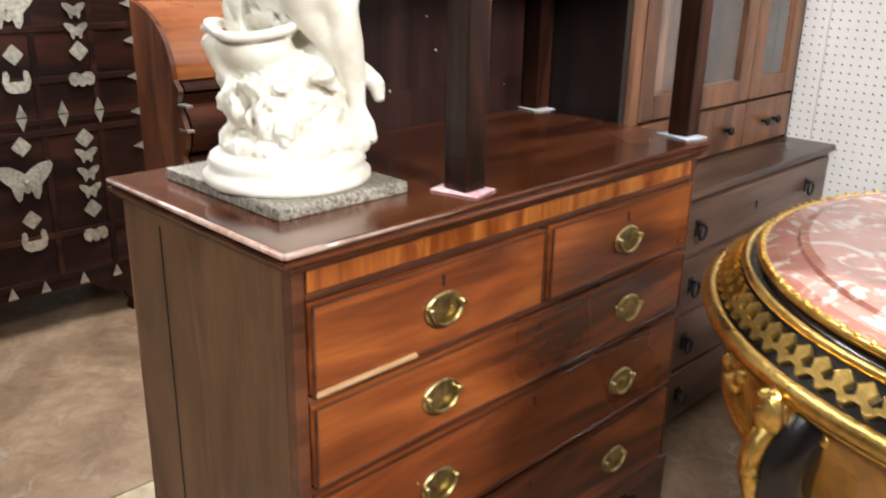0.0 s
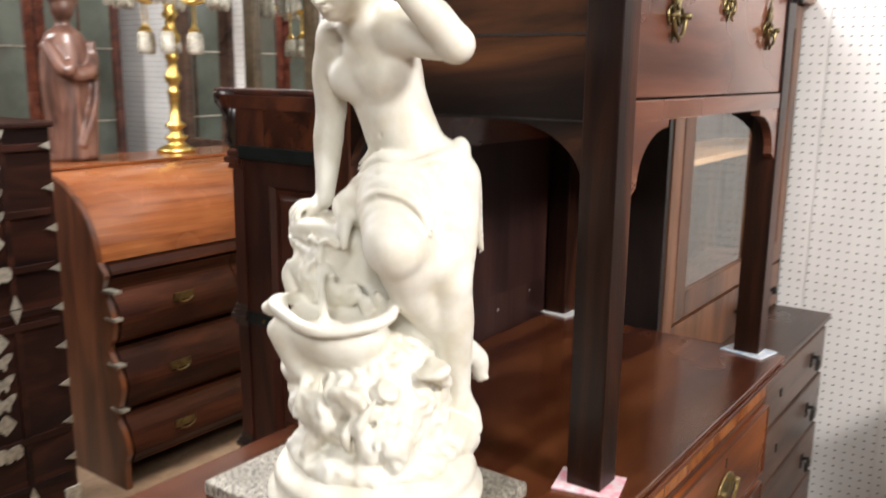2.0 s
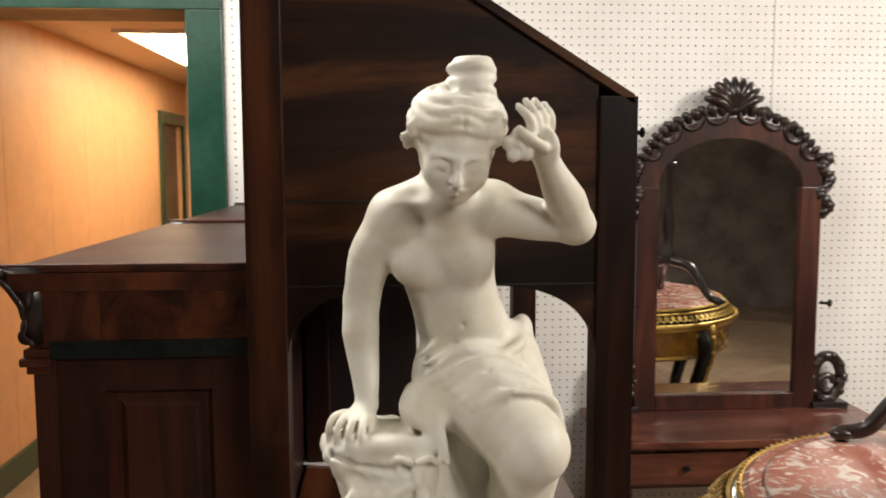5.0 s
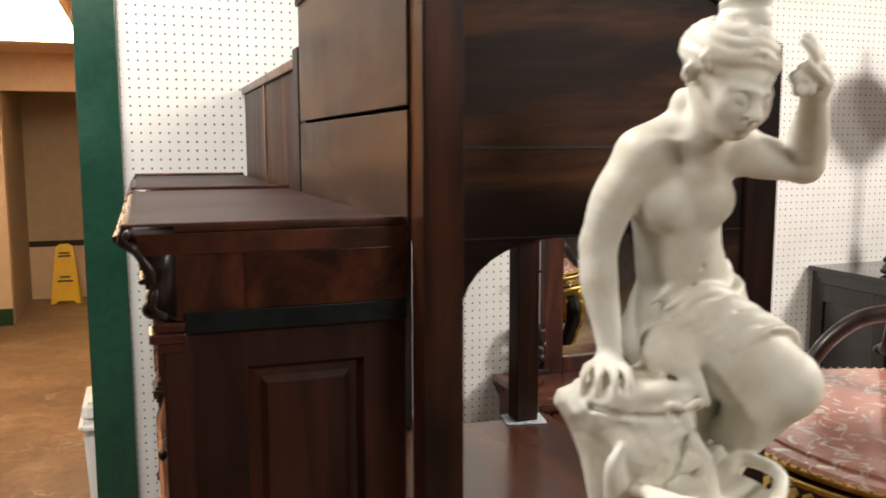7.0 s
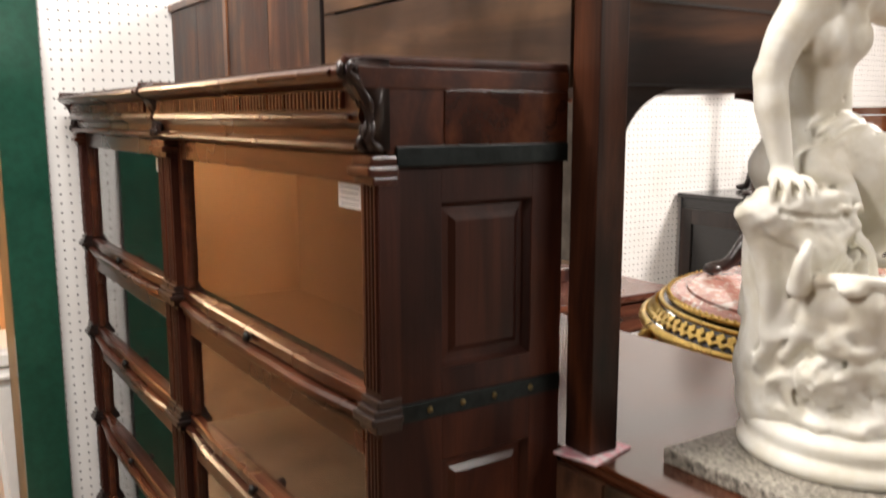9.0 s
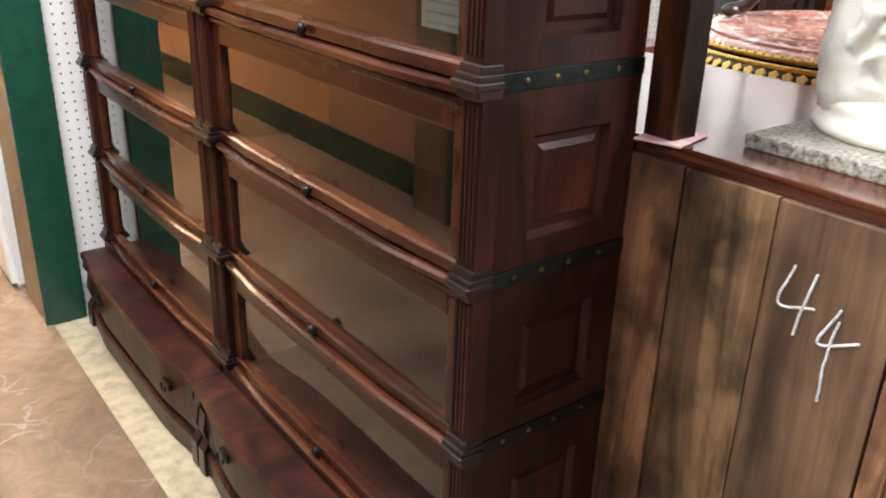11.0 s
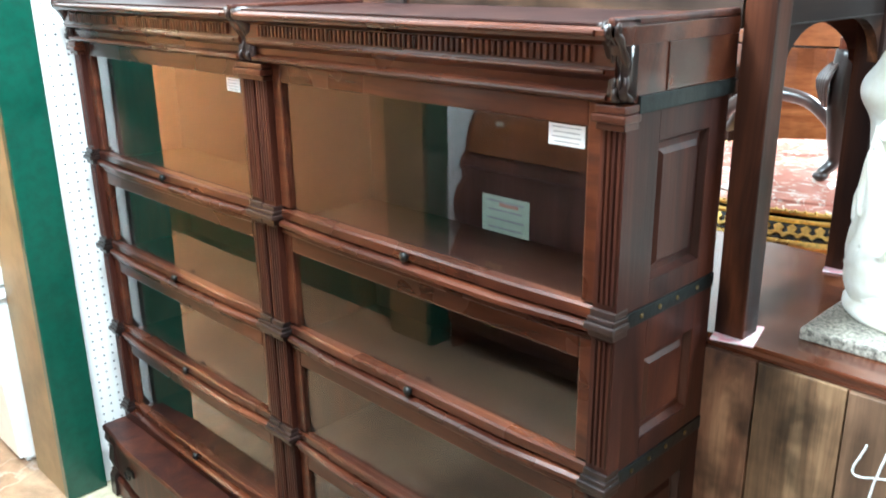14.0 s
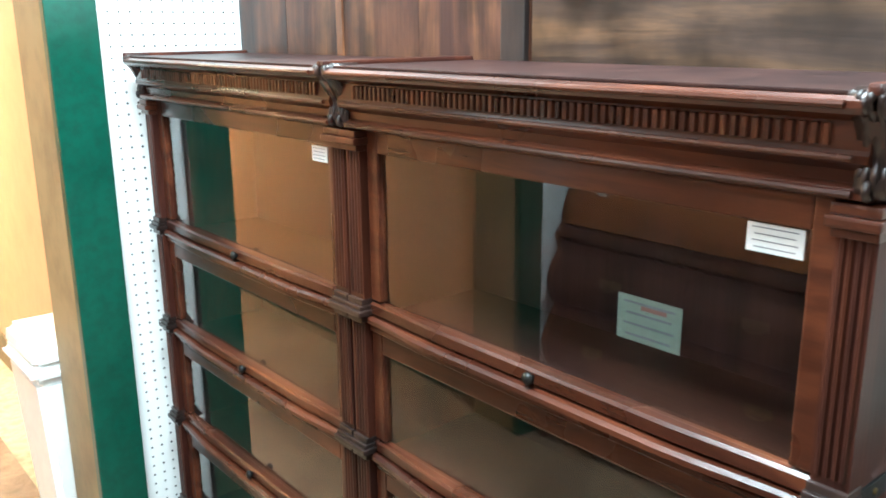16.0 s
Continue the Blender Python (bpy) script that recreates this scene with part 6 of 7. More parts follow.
for k in range(6):
    a = math.pi * 2 * k / 6 + 0.3
    d = Vector((math.cos(a), math.sin(a), 0))
    c = Vector((-3.74, 2.42, CZ))
    path = bend((c + Vector((0, 0, 0.71)), c + d * 0.10 + Vector((0, 0, 0.65)), c + d * 0.20 + Vector((0, 0, 0.69)), c + d * 0.24 + Vector((0, 0, 0.79))), 4)
    arm = part("arm", tube(path, 0.007, 8), GILT, cand, smooth=True)
    e = c + d * 0.24 + Vector((0, 0, 0.79))
    part("drip_pan", lathe(((0.012, 0), (0.045, 0.006), (0.048, 0.012), (0.020, 0.016), (0.016, 0.06), (0.0, 0.06)), e, 14), GILT, arm)
    low = c + d * 0.12 + Vector((0, 0, 0.43))
    part("pendant", lathe(((0.0, 0.0), (0.022, 0.0), (0.030, 0.010), (0.033, 0.030), (0.029, 0.085), (0.018, 0.096), (0.008, 0.110)), low, 12), CRYSTAL, arm, "drum-shaped crystal pendant")
    part("pendant_cap", lathe(((0.020, 0.092), (0.022, 0.104), (0.008, 0.118), (0.003, 0.13), (0.003, 0.225), (0.0, 0.225)), low, 10), GILT, arm)
    for q in range(8):
        b = 2 * math.pi * q / 8
        p = e + Vector((0.036 * math.cos(b), 0.036 * math.sin(b), -0.165))
        part("prism_drop", lathe(((0.002, 0.0), (0.012, 0.020), (0.014, 0.045), (0.012, 0.085), (0.004, 0.105), (0.003, 0.112), (0.009, 0.122), (0.009, 0.134), (0.003, 0.144), (0.002, 0.162)), p, 6), CRYSTAL, arm, "cut crystal drop")

# carved robed figure
fb = lathe(((0.095, 0), (0.10, 0.01), (0.09, 0.03), (0.088, 0.12), (0.096, 0.22), (0.10, 0.32), (0.095, 0.40), (0.085, 0.46), (0.07, 0.50), (0.03, 0.53), (0.03, 0.56)), (-3.76, 1.93, CZ), 28)
blob((-3.755, 1.93, CZ + 0.60), (0.05, 0.045, 0.06), fb)
blob((-3.76, 1.935, CZ + 0.64), (0.055, 0.055, 0.04), fb, rough=0.3)
for k in range(11):
    a = -1.3 + 0.26 * k
    x0, y0 = -3.76 + 0.085 * math.cos(a), 1.93 + 0.085 * math.sin(a)
    tube(bend(((x0 + 0.01, y0, CZ + 0.01), (x0, y0 + 0.014 * math.sin(k), CZ + 0.2), (x0 + 0.004, y0 + 0.03 * math.sin(k * 0.7), CZ + 0.36)), 5), [0.013] * 11, 8, fb)
tube(bend(((-3.74, 2.02, CZ + 0.46), (-3.66, 1.98, CZ + 0.36), (-3.655, 1.91, CZ + 0.34), (-3.67, 1.87, CZ + 0.38)), 5), 0.028, 10, fb)
tube(bend(((-3.74, 1.84, CZ + 0.46), (-3.66, 1.86, CZ + 0.36), (-3.65, 1.90, CZ + 0.37)), 5), 0.028, 10, fb)
tube(bend(((-3.70, 2.01, CZ + 0.47), (-3.655, 1.985, CZ + 0.25), (-3.66, 1.92, CZ + 0.06)), 5), 0.016, 8, fb)
fig = part("wooden_figure", fb, FIGURE, smooth=True, origin=(-3.76, 1.93, CZ))
tagged(fig, "carved brown wooden robed figure standing on the bureau", "figure")
f2 = fig.modifiers.new("fuse", "REMESH")
f2.mode, f2.voxel_size, f2.use_smooth_shade = "VOXEL", 0.007, True

# ---- mirrors on the wall ----
for x0, x1, label in ((-3.75, -3.27, "tall wall mirror in a worn gilt-brown frame"), (-4.28, -3.86, "narrow wall mirror in a brown frame")):
    mi = thing("wall_mirror", ((x0 + x1) / 2, W - 0.01, 1.10), label, "mirror", "mirrors on the perforated wall")
    ya, yb = W - 0.045, W - 0.009
    for a, b, c, d in ((x0, x0 + 0.075, 1.095, 2.30), (x1 - 0.075, x1, 1.095, 2.30), (x0 + 0.075, x1 - 0.075, 1.095, 1.165), (x0 + 0.075, x1 - 0.075, 2.23, 2.30), (x0 + 0.075, x1 - 0.075, 1.93, 1.96)):
        part("frame_bar", box(a, b, ya, yb, c, d, 0.008), FRAMEBROWN if x0 > -3.8 else SEC_DARK, mi, "worn gilt-brown moulding")
    part("glass", box(x0 + 0.073, x1 - 0.073, yb - 0.012, yb - 0.008, 1.16, 1.935), MIRROR, mi, "mirror glass")
    part("upper_panel", box(x0 + 0.073, x1 - 0.073, yb - 0.012, yb - 0.008, 1.955, 2.235), SEC_DARK, mi)

# ---- glazed cabinet at the far wall ----
gc = thing("glazed_cabinet", (-4.75, 2.2, 0), "tall dark wooden cabinet with grey leaded glass doors", "cabinet")
part("carcass", box(-5.2, -4.62, 1.35, 2.75, 0.0, 2.3), SEC_DARK, gc)
for a, b in ((1.36, 1.82), (1.83, 2.27), (2.28, 2.74)):
    dd = part("door", box(-4.62, -4.60, a, a + 0.05, 0.1, 2.25, 0.003), REDWOOD, gc)
    part("stile", box(-4.62, -4.60, b - 0.05, b, 0.1, 2.25, 0.003), REDWOOD, dd)
    part("pane", box(-4.62, -4.612, a + 0.05, b - 0.05, 0.1, 2.25), CABGLASS, dd, "dusty grey glass")
    for z in (0.5, 0.87, 1.24, 1.61, 1.98):
        part("glazing_bar", box(-4.612, -4.605, a + 0.05, b - 0.05, z, z + 0.010), PALEBRASS, dd, "thin metal glazing bar")
    part("glazing_bar", box(-4.612, -4.605, (a + b) / 2 - 0.004, (a + b) / 2 + 0.004, 0.1, 2.25), REDWOOD, dd)
rs = thing("red_board", (-4.45, 1.28, 0), "narrow red painted board leaning by the cabinet", "board")
part("board", box(-4.47, -4.44, 1.14, 1.26, 0, 2.2, 0.004), LACQ_RED, rs)

# ---- round centre table with gilt mounts ----
GX, GY, GR = -0.055, 1.42, 0.575
gt = thing("centre_table", (GX, GY, 0), "round ebonised table with gilt bronze mounts and rouge marble top", "table")
part("marble_top", lathe(((GR - 0.10, 0.925), (GR - 0.075, 0.932), (GR - 0.072, 0.940), (GR - 0.085, 0.946), (GR - 0.115, 0.949), (GR - 0.118, 0.955), (GR - 0.13, 0.958), (0.0, 0.958)), (GX, GY, 0), 72), ROUGE, gt, "moulded rouge marble slab", smooth=False)
part("rim_band", lathe(((GR - 0.02, 0.860), (GR - 0.004, 0.868), (GR - 0.008, 0.880), (GR - 0.046, 0.918), (GR - 0.060, 0.921), (GR - 0.075, 0.930), (GR - 0.12, 0.926), (GR - 0.12, 0.862)), (GX, GY, 0), 72), EBONY, gt, "black lacquered rim")
for r, z, w in ((GR - 0.068, 0.934, 0.0075), (GR - 0.047, 0.919, 0.007), (GR - 0.002, 0.868, 0.014), (GR - 0.014, 0.850, 0.010)):
    part("gilt_ring", ring_bar((GX, GY, z), r, w, "z", 0, 360, 1.0, 96), GILT, gt, "gilt rope moulding", smooth=True)
n = 132
mb = bmesh.new()
blob((0, 0, 0), (0.0046, 0.0046, 0.0046), mb, u=6, v=5)
bead = bpy.data.meshes.new("bead")
mb.to_mesh(bead)
mb.free()
bead.materials.append(GILT)
for k in range(n):
    a = 2 * math.pi * k / n
    ob = new("bead", bead)
    ob.parent = gt
    ob.location = ((GR - 0.066) * math.cos(a), (GR - 0.066) * math.sin(a), 0.941)
mb = prism([(-0.016, 0.0), (-0.018, 0.012), (-0.007, 0.018), (-0.013, 0.030), (0.0, 0.040), (0.013, 0.030), (0.007, 0.018), (0.018, 0.012), (0.016, 0.0), (0.005, 0.010), (-0.005, 0.010)], "y", -0.003, 0.003)
leaf = bpy.data.meshes.new("leaf_mount")
bmesh.ops.recalc_face_normals(mb, faces=mb.faces)
mb.to_mesh(leaf)
mb.free()
leaf.materials.append(GILT)
for k in range(104):
    a = 2 * math.pi * k / 104
    ob = new("leaf_mount", leaf)
    ob.parent = gt
    ob.matrix_basis = Matrix.Translation(((GR - 0.009) * math.cos(a), (GR - 0.009) * math.sin(a), 0.885)) @ pose(0, 0, 0, 0, 0, math.degrees(a) - 90) @ pose(0, 0, 0, 45)
part("apron", lathe(((GR - 0.05, 0.70), (GR - 0.045, 0.72), (GR - 0.03, 0.80), (GR - 0.025, 0.855), (GR - 0.1, 0.86), (GR - 0.15, 0.70)), (GX, GY, 0), 72), AMBERWOOD, gt, "amber veneered apron")
for z in (0.715, 0.848):
    part("gilt_ring", ring_bar((GX, GY, z), GR - (0.043 if z < 0.8 else 0.024), 0.008, "z", 0, 360, 1.0, 96), GILT, gt, smooth=True)
for k in range(6):
    a0 = 2 * math.pi * k / 6 + 0.85
    bm = bmesh.new()
    for s in (-1, 1):
        pts = []
        for q in range(15):
            u = q / 14
            a = a0 + s * (0.05 + 0.40 * u)
            r = GR - 0.028 - 0.015 * u
            z = 0.815 - 0.05 * math.sin(u * 5.5) * (1 - 0.4 * u)
            pts.append((GX + r * math.cos(a), GY + r * math.sin(a), z))
        tube(pts, [0.010 - 0.006 * q / 14 for q in range(15)], 8, bm)
        for q in range(2, 14, 2):
            blob(pts[q], (0.012, 0.012, 0.015), bm, rough=0.5, u=8, v=6)
    part("scroll_mount", bm, GILT, gt, "gilt foliate scroll", smooth=True)
for k in range(4):
    a = 2 * math.pi * k / 4 + 2.62
    d = Vector((math.cos(a), math.sin(a), 0))
    c = Vector((GX, GY, 0))
    path = bend([c + d * r + Vector((0, 0, z)) for r, z in ((0.50, 0.86), (0.565, 0.76), (0.52, 0.60), (0.44, 0.40), (0.42, 0.20), (0.50, 0.05), (0.53, 0.02))], 6)
    leg = part("leg", tube(path, [0.048 - 0.030 * min(q / 30, 1) for q in range(len(path))], 12), EBONY, gt, "black cabriole leg", smooth=True)
    path = bend([c + d * r + Vector((0, 0, z)) for r, z in ((0.535, 0.88), (0.600, 0.80), (0.600, 0.74), (0.575, 0.66), (0.535, 0.56), (0.485, 0.44))], 6)
    bm = tube(path, [0.017 - 0.011 * q / 30 for q in range(len(path))], 10)
    for q in range(0, 31, 3):
        blob(path[q] + Vector((0.006 * math.sin(q), 0.006 * math.cos(q), 0)), (0.012, 0.012, 0.018), bm, rough=0.8, u=8, v=6)
    blob(c + d * 0.59 + Vector((0, 0, 0.84)), (0.020, 0.020, 0.030), bm, rough=0.6)
    part("gilt_mount", bm, GILT, leg, "gilt foliate corner mount", smooth=True)
    bm = bmesh.new()
    blob(c + d * 0.53 + Vector((0, 0, 0.026)), (0.036, 0.036, 0.026), bm, rough=0.3)
    part("gilt_foot", bm, GILT, leg, "gilt scroll foot", smooth=True)


def cabriole(foot, knee, top, r0, r1, parent, mat, label=""):
    f, k, t = Vector(foot), Vector(knee), Vector(top)
    d = (f - t)
    d.z = 0
    d = d.normalized() if d.length > 0.001 else Vector((1, 0, 0))
    path = bend((f + d * 0.012 + Vector((0, 0, 0.012)), f + Vector((0, 0, 0.022)), f - d * 0.03 + (k - f) * 0.22, (f + k) / 2 - d * 0.018, k, t), 6)
    n = len(path) - 1
    bm = tube(path, [r0 + (r1 - r0) * (q / n) ** 1.3 for q in range(n + 1)], 12)
    blob(f + d * 0.004 + Vector((0, 0, 0.014)), (r0 * 1.9, r0 * 1.7, 0.014), bm)
    return part("leg", bm, mat, parent, label, smooth=True)


# tripod stand on the marble
PX, PY, TZ = 0.10, 1.70, 0.959
tp = thing("tripod_stand", (PX, PY, TZ), "dark mahogany tripod stand on the marble table top", "tripod stand")
part("pillar", lathe(((0.026, 0.16), (0.034, 0.17), (0.036, 0.22), (0.024, 0.24), (0.020, 0.30), (0.03, 0.34), (0.026, 0.40), (0.016, 0.46), (0.016, 0.62), (0.03, 0.64), (0.03, 0.66), (0.0, 0.66)), (PX, PY, TZ), 20), CARVED, tp, smooth=True)
for fx, fy in ((-0.19, 1.815), (0.27, 1.93), (0.16, 1.40)):
    d = (Vector((fx, fy, 0)) - Vector((PX, PY, 0))).normalized()
    k = Vector((PX, PY, TZ + 0.165)) + d * 0.12
    path = bend((Vector((fx, fy, TZ + 0.016)) + d * 0.012, Vector((fx, fy, TZ + 0.020)), Vector((fx, fy, TZ + 0.035)) - d * 0.055, Vector((fx, fy, TZ + 0.11)) - d * 0.115, k, Vector((PX, PY, TZ + 0.185)) + d * 0.02), 6)
    bm = tube(path, [0.017] + [0.016 + 0.008 * q / 30 for q in range(len(path) - 1)], 12)
    blob((fx, fy, TZ + 0.0165), (0.030, 0.026, 0.0165), bm)
    part("leg", bm, CARVED, tp, "curved leg with a pad foot", smooth=True)

# cabriole stool on the marble
st = thing("cabriole_stool", (-0.06, 1.22, TZ), "dark carved cabriole stool standing on the marble top", "stool")
for fx, fy, sx, sy in ((-0.25, 1.36, -1, 1), (0.12, 1.36, 1, 1), (-0.25, 1.08, -1, -1), (0.12, 1.08, 1, -1)):
    leg = cabriole((fx, fy, TZ), (fx - sx * 0.012, fy - sy * 0.012, TZ + 0.26), (fx - sx * 0.03, fy - sy * 0.02, TZ + 0.36), 0.013, 0.034, st, CARVED)
    bm = bmesh.new()
    for q in range(5):
        w = (q - 2) * 0.010
        tube(bend(((fx - sx * 0.006 + sy * w * 0.6, fy + sy * 0.004 - sx * w * 0.6, TZ + 0.33), (fx + sx * 0.022 + sy * w, fy + sy * 0.022 - sx * w, TZ + 0.28), (fx + sx * 0.014 + sy * w * 0.3, fy + sy * 0.014 - sx * w * 0.3, TZ + 0.21)), 4), [0.003, 0.005, 0.006, 0.007, 0.007, 0.006, 0.005, 0.004, 0.002], 7, bm)
    part("knee_carving", bm, CARVED, leg, "carved knee", smooth=True)
part("seat_rail", box(-0.25, 0.12, 1.08, 1.36, TZ + 0.33, TZ + 0.40, 0.008), REDWOOD, st)

# ---- dressing table with a carved mirror, against the wall ----
dt = thing("dressing_table", (-0.12, 2.66, 0), "red mahogany dressing table with a tall carved mirror", "dressing table")
part("tabletop", box(-0.575, 0.42, 2.46, 2.865, 0.715, 0.740, 0.006), REDWOOD, dt, "polished red top")
part("frieze", box(-0.545, 0.39, 2.49, 2.86, 0.58, 0.714, 0.003), REDWOOD, dt)
for x in (-0.32, 0.10):
    dr = part("drawer", box(x - 0.2, x + 0.2, 2.478, 2.492, 0.595, 0.70, 0.003), REDWOOD, dt)
    part("knob", lathe(((0.006, 0), (0.014, 0.006), (0.012, 0.014), (0.0, 0.016)), (x, 2.472, 0.64), 10), IRON, dr)
for x in (-0.515, 0.36):
    for y in (2.52, 2.83):
        part("leg", lathe(((0.018, 0), (0.026, 0.02), (0.018, 0.06), (0.024, 0.30), (0.032, 0.51), (0.034, 0.58)), (x, y, 0), 14), CARVED, dt, smooth=True)
MX0, MX1, MZ0, MZ1, MY = -0.395, 0.26, 0.74, 1.53, 2.80
fr = part("mirror_frame", box(MX0, MX0 + 0.075, MY, MY + 0.04, MZ0, MZ1, 0.004), CASE, dt, "upright of the mirror frame")
part("upright", box(MX1 - 0.075, MX1, MY, MY + 0.04, MZ0, MZ1, 0.004), CASE, fr)
part("cross_rail", box(MX0 + 0.075, MX1 - 0.075, MY, MY + 0.04, MZ0, MZ0 + 0.055, 0.004), CASE, fr)
xm, hw = (MX0 + MX1) / 2, (MX1 - MX0) / 2
outer = [(xm - hw * math.cos(radians(a)), MZ1 + 0.24 * math.sin(radians(a))) for a in range(0, 181, 10)]
inner = [(xm - (hw - 0.07) * math.cos(radians(a)), MZ1 + 0.17 * math.sin(radians(a))) for a in range(0, 181, 10)]
bm = bmesh.new()
for (o0, o1, i0, i1) in zip(outer, outer[1:], inner, inner[1:]):
    prism((o0, o1, i1, i0), "y", MY, MY + 0.04, bm)
bmesh.ops.remove_doubles(bm, verts=bm.verts, dist=1e-5)
part("arched_rail", bm, CASE, fr, "arched top rail")
part("mirror_glass", prism([(MX0 + 0.07, MZ0 + 0.05)] + inner + [(MX1 - 0.07, MZ0 + 0.05)], "y", MY + 0.016, MY + 0.02), MIRROR, dt, "arched mirror glass")
for s, x in ((-1, MX0), (1, MX1)):
    bm = ring_bar((x + s * 0.055, MY + 0.02, 0.845), 0.052, 0.020, "y", 0, 360, 1.5, 24)
    ring_bar((x + s * 0.052, MY + 0.012, 0.825), 0.026, 0.012, "y", 0, 300, 1.1, 14, bm)
    for q in range(10):
        a = q * 0.63
        blob((x + s * 0.055 + 0.058 * math.cos(a), MY + 0.01, 0.845 + 0.085 * math.sin(a)), (0.014, 0.014, 0.016), bm, rough=0.5, u=8, v=6)
    part("side_scroll", bm, CARVED, fr, "carved pierced side scroll", smooth=True)
    part("scroll_base", box(min(x - s * 0.01, x + s * 0.12), max(x - s * 0.01, x + s * 0.12), MY - 0.02, MY + 0.05, 0.74, 0.762, 0.004), CARVED, fr)
    bm = bmesh.new()
    for q in range(14):
        u = q / 13
        blob((x + s * (0.012 + 0.016 * math.sin(q)), MY + 0.01, 1.44 + 0.19 * u), (0.024, 0.022, 0.022), bm, rough=0.5, u=8, v=6)
    part("corner_carving", bm, CARVED, fr, "carved leaf corner", smooth=True)
    part("finial", lathe(((0.02, 0), (0.026, 0.02), (0.014, 0.04), (0.020, 0.06), (0.010, 0.085), (0.0, 0.09)), (x + s * -0.10, MY + 0.02, 1.67), 12), CARVED, fr, smooth=True)
    bm = tube(((x + s * 0.004, MY - 0.002, 1.12), (x + s * 0.03, MY - 0.012, 1.12)), 0.005, 8)
    blob((x + s * 0.038, MY - 0.012, 1.12), (0.010, 0.006, 0.014), bm, u=8, v=6)
    part("pivot_knob", bm, IRON, fr)
bm = bmesh.new()
for s in (-1, 1):
    for k, (a0, size) in enumerate(((28, 0.040), (45, 0.046), (62, 0.050), (78, 0.056))):
        a = radians(a0)
        c = Vector((xm + s * hw * 0.99 * math.cos(a), MY + 0.006, MZ1 + 0.262 * math.sin(a)))
        pts = [c + Vector((s * size * (1 - 0.75 * u) * math.cos(2.2 + 5.6 * u), -0.004, size * (1 - 0.75 * u) * math.sin(2.2 + 5.6 * u))) for u in [q / 14 for q in range(15)]]
        tube(pts, [0.013 - 0.008 * q / 14 for q in range(15)], 8, bm)
        for q in range(3):
            b = a + 0.10 * (q - 1)
            root = Vector((xm + s * hw * math.cos(b), MY + 0.008, MZ1 + 0.25 * math.sin(b)))
            tip = root + Vector((s * math.cos(b + 0.4 * s), 0, math.sin(b))) * (size * 0.62)
            tube(bend((root, (root + tip) / 2 + Vector((0, -0.012, 0.006)), tip), 3), [0.013, 0.016, 0.018, 0.018, 0.017, 0.014, 0.009], 7, bm, 0.7)
for q in range(9):
    a = radians(20 + 140 * q / 8)
    tip = Vector((xm + 0.11 * math.cos(a), MY + 0.004, 1.80 + 0.105 * math.sin(a)))
    tube(bend(((xm, MY + 0.006, 1.78), ((xm + tip.x) / 2, MY - 0.014, (1.80 + tip.z) / 2), tip), 4), [0.012, 0.015, 0.018, 0.020, 0.021, 0.021, 0.020, 0.017, 0.011], 7, bm, 0.7)
ring_bar((xm, MY - 0.004, 1.83), 0.030, 0.012, "y", 0, 360, 1.2, 18, bm)
part("crest", bm, CARVED, fr, "carved foliate crest", smooth=True)

# ---- black cabinet and a pole screen ----
bc = thing("black_cabinet", (1.2, 2.68, 0), "black painted panelled cabinet against the wall", "cabinet")
part("body", box(0.87, 1.67, 2.46, 2.862, 0.04, 1.05, 0.004), EBONY, bc)
part("top", box(0.85, 1.69, 2.44, 2.866, 1.05, 1.07, 0.004), EBONY, bc)
part("plinth", box(0.89, 1.65, 2.47, 2.86, 0.0, 0.04), EBONY, bc)
for x0 in (0.91, 1.29):
    bm = box(x0, x0 + 0.05, 2.448, 2.46, 0.10, 1.0, 0.002)
    box(x0 + 0.29, x0 + 0.34, 2.448, 2.46, 0.10, 1.0, 0.002, bm=bm)
    box(x0 + 0.05, x0 + 0.29, 2.448, 2.46, 0.94, 1.0, 0.002, bm=bm)
    box(x0 + 0.05, x0 + 0.29, 2.448, 2.46, 0.10, 0.17, 0.002, bm=bm)
    part("door_frame", bm, CARVED, bc, "sunk panel door")
bm = box(0.862, 0.87, 2.47, 2.53, 0.10, 1.0, 0.002)
box(0.862, 0.87, 2.79, 2.85, 0.10, 1.0, 0.002, bm=bm)
box(0.862, 0.87, 2.53, 2.79, 0.93, 1.0, 0.002, bm=bm)
box(0.862, 0.87, 2.53, 2.79, 0.10, 0.17, 0.002, bm=bm)
part("side_frame", bm, CARVED, bc)
SX, SY, SZ = 1.18, 2.64, 1.071
ps = thing("pole_screen", (SX, SY, SZ), "dark tripod pole screen with a shield panel on the cabinet", "pole screen")
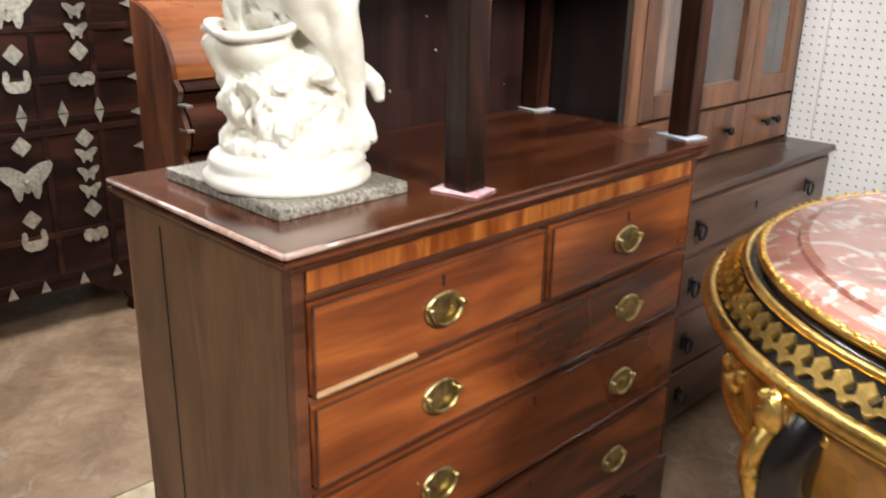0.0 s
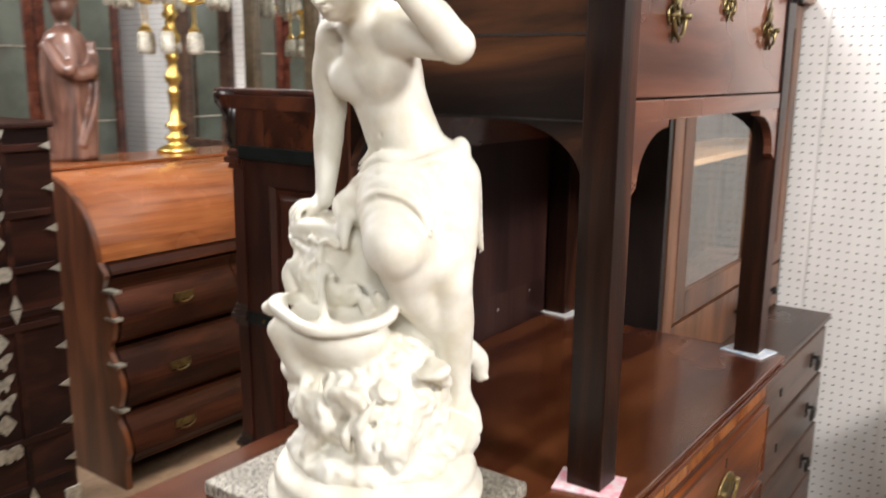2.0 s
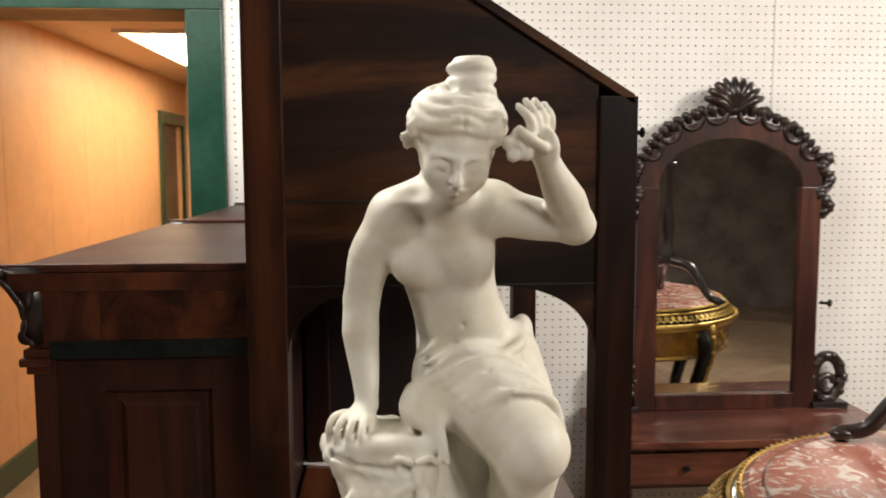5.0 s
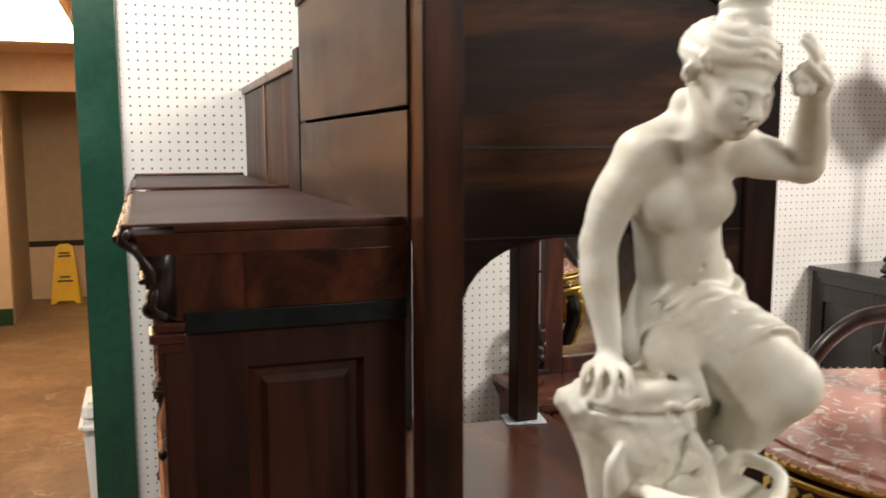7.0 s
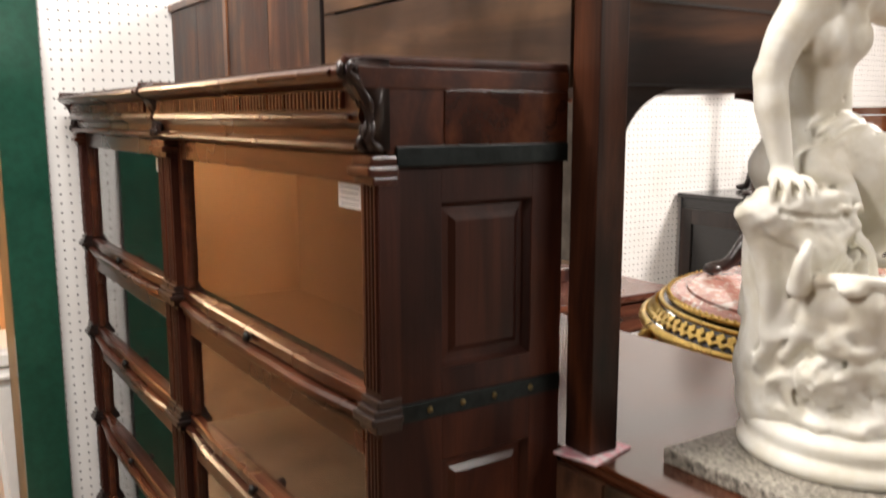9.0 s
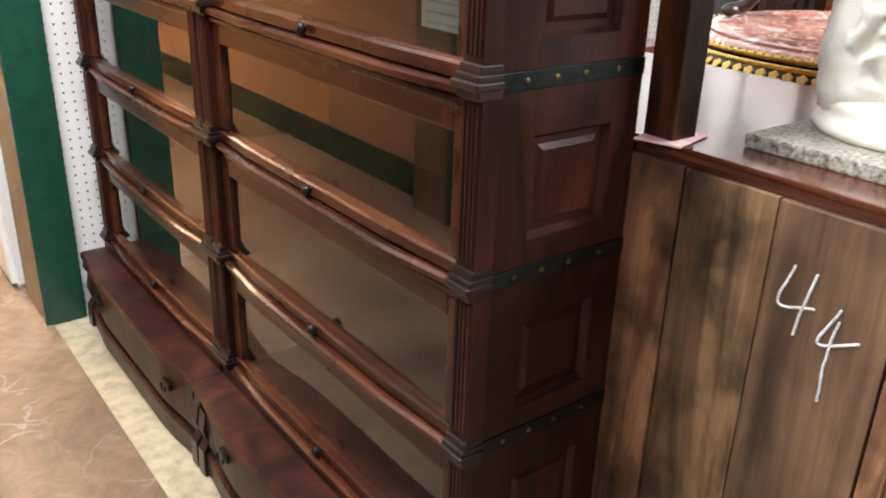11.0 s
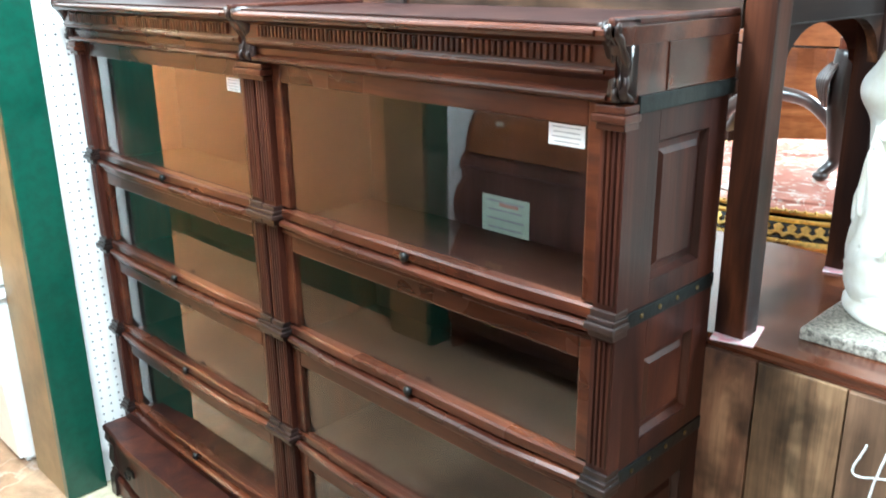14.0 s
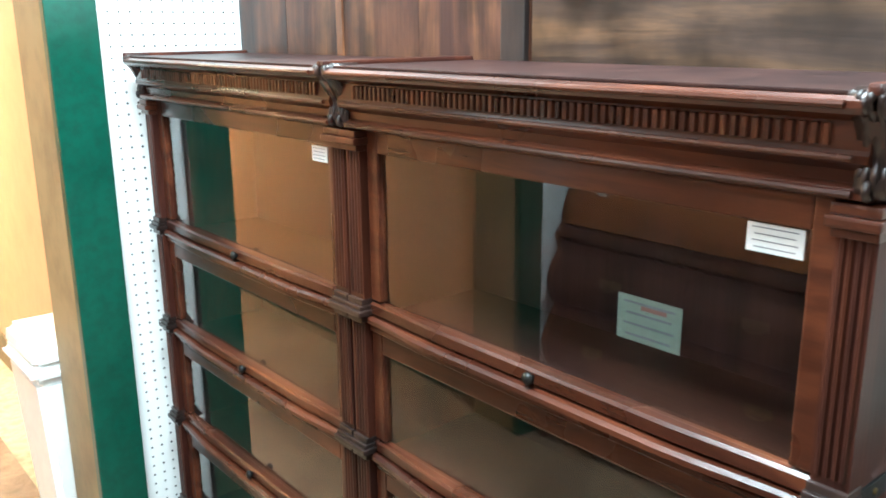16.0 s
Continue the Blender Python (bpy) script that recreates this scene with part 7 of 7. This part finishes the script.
part("pole", lathe(((0.035, 0.13), (0.04, 0.15), (0.02, 0.20), (0.03, 0.24), (0.012, 0.28), (0.010, 0.95), (0.016, 0.96), (0.0, 0.99)), (SX, SY, SZ), 14), CARVED, ps, smooth=True)
part("shield", prism([(SX + 0.17 * math.cos(a) * (1.0 if math.sin(a) > -0.3 else 0.85), SZ + 0.74 + 0.17 * math.sin(a)) for a in [k * math.pi / 12 for k in range(24)]], "y", SY - 0.03, SY - 0.015), CARVED, ps, "rounded screen panel")
for a in (200, 320, 80):
    d = Vector((math.cos(radians(a)), math.sin(radians(a)), 0))
    if d.y > 0.5:
        d *= 0.6
    c = Vector((SX, SY, SZ))
    path = bend((c + d * 0.25 + Vector((0, 0, 0.014)), c + d * 0.19 + Vector((0, 0, 0.03)), c + d * 0.13 + Vector((0, 0, 0.12)), c + d * 0.07 + Vector((0, 0, 0.155)), c + d * 0.01 + Vector((0, 0, 0.16))), 5)
    bm = tube(path, 0.016, 10)
    blob(c + d * 0.25 + Vector((0, 0, 0.015)), (0.03, 0.024, 0.015), bm)
    part("leg", bm, CARVED, ps, "curved leg with a pad foot", smooth=True)

# ---- polished chest across the shop ----
pc = thing("bowed_commode", (2.0, 2.0, 0), "glossy orange-brown bowed commode across the shop", "commode")
pts = bend(((1.62, 2.85, 0), (1.50, 2.6, 0), (1.42, 2.25, 0), (1.50, 1.9, 0), (1.62, 1.65, 0)), 5)
for z0, z1 in ((0.10, 0.38), (0.39, 0.67), (0.68, 0.93), (0.94, 1.17), (1.18, 1.42)):
    part("drawer", prism([(p.x, p.y) for p in pts] + [(2.1, 1.65), (2.1, 2.85)], "z", z0, z1), BUREAU, pc, "bowed glossy drawer")
part("top", prism([(p.x - 0.02, p.y) for p in pts] + [(2.12, 1.63), (2.12, 2.86)], "z", 1.425, 1.455), BUREAU, pc)
part("base", prism([(p.x + 0.02, p.y) for p in pts] + [(2.1, 1.66), (2.1, 2.84)], "z", 0.0, 0.098), BUREAU_SHADED, pc)
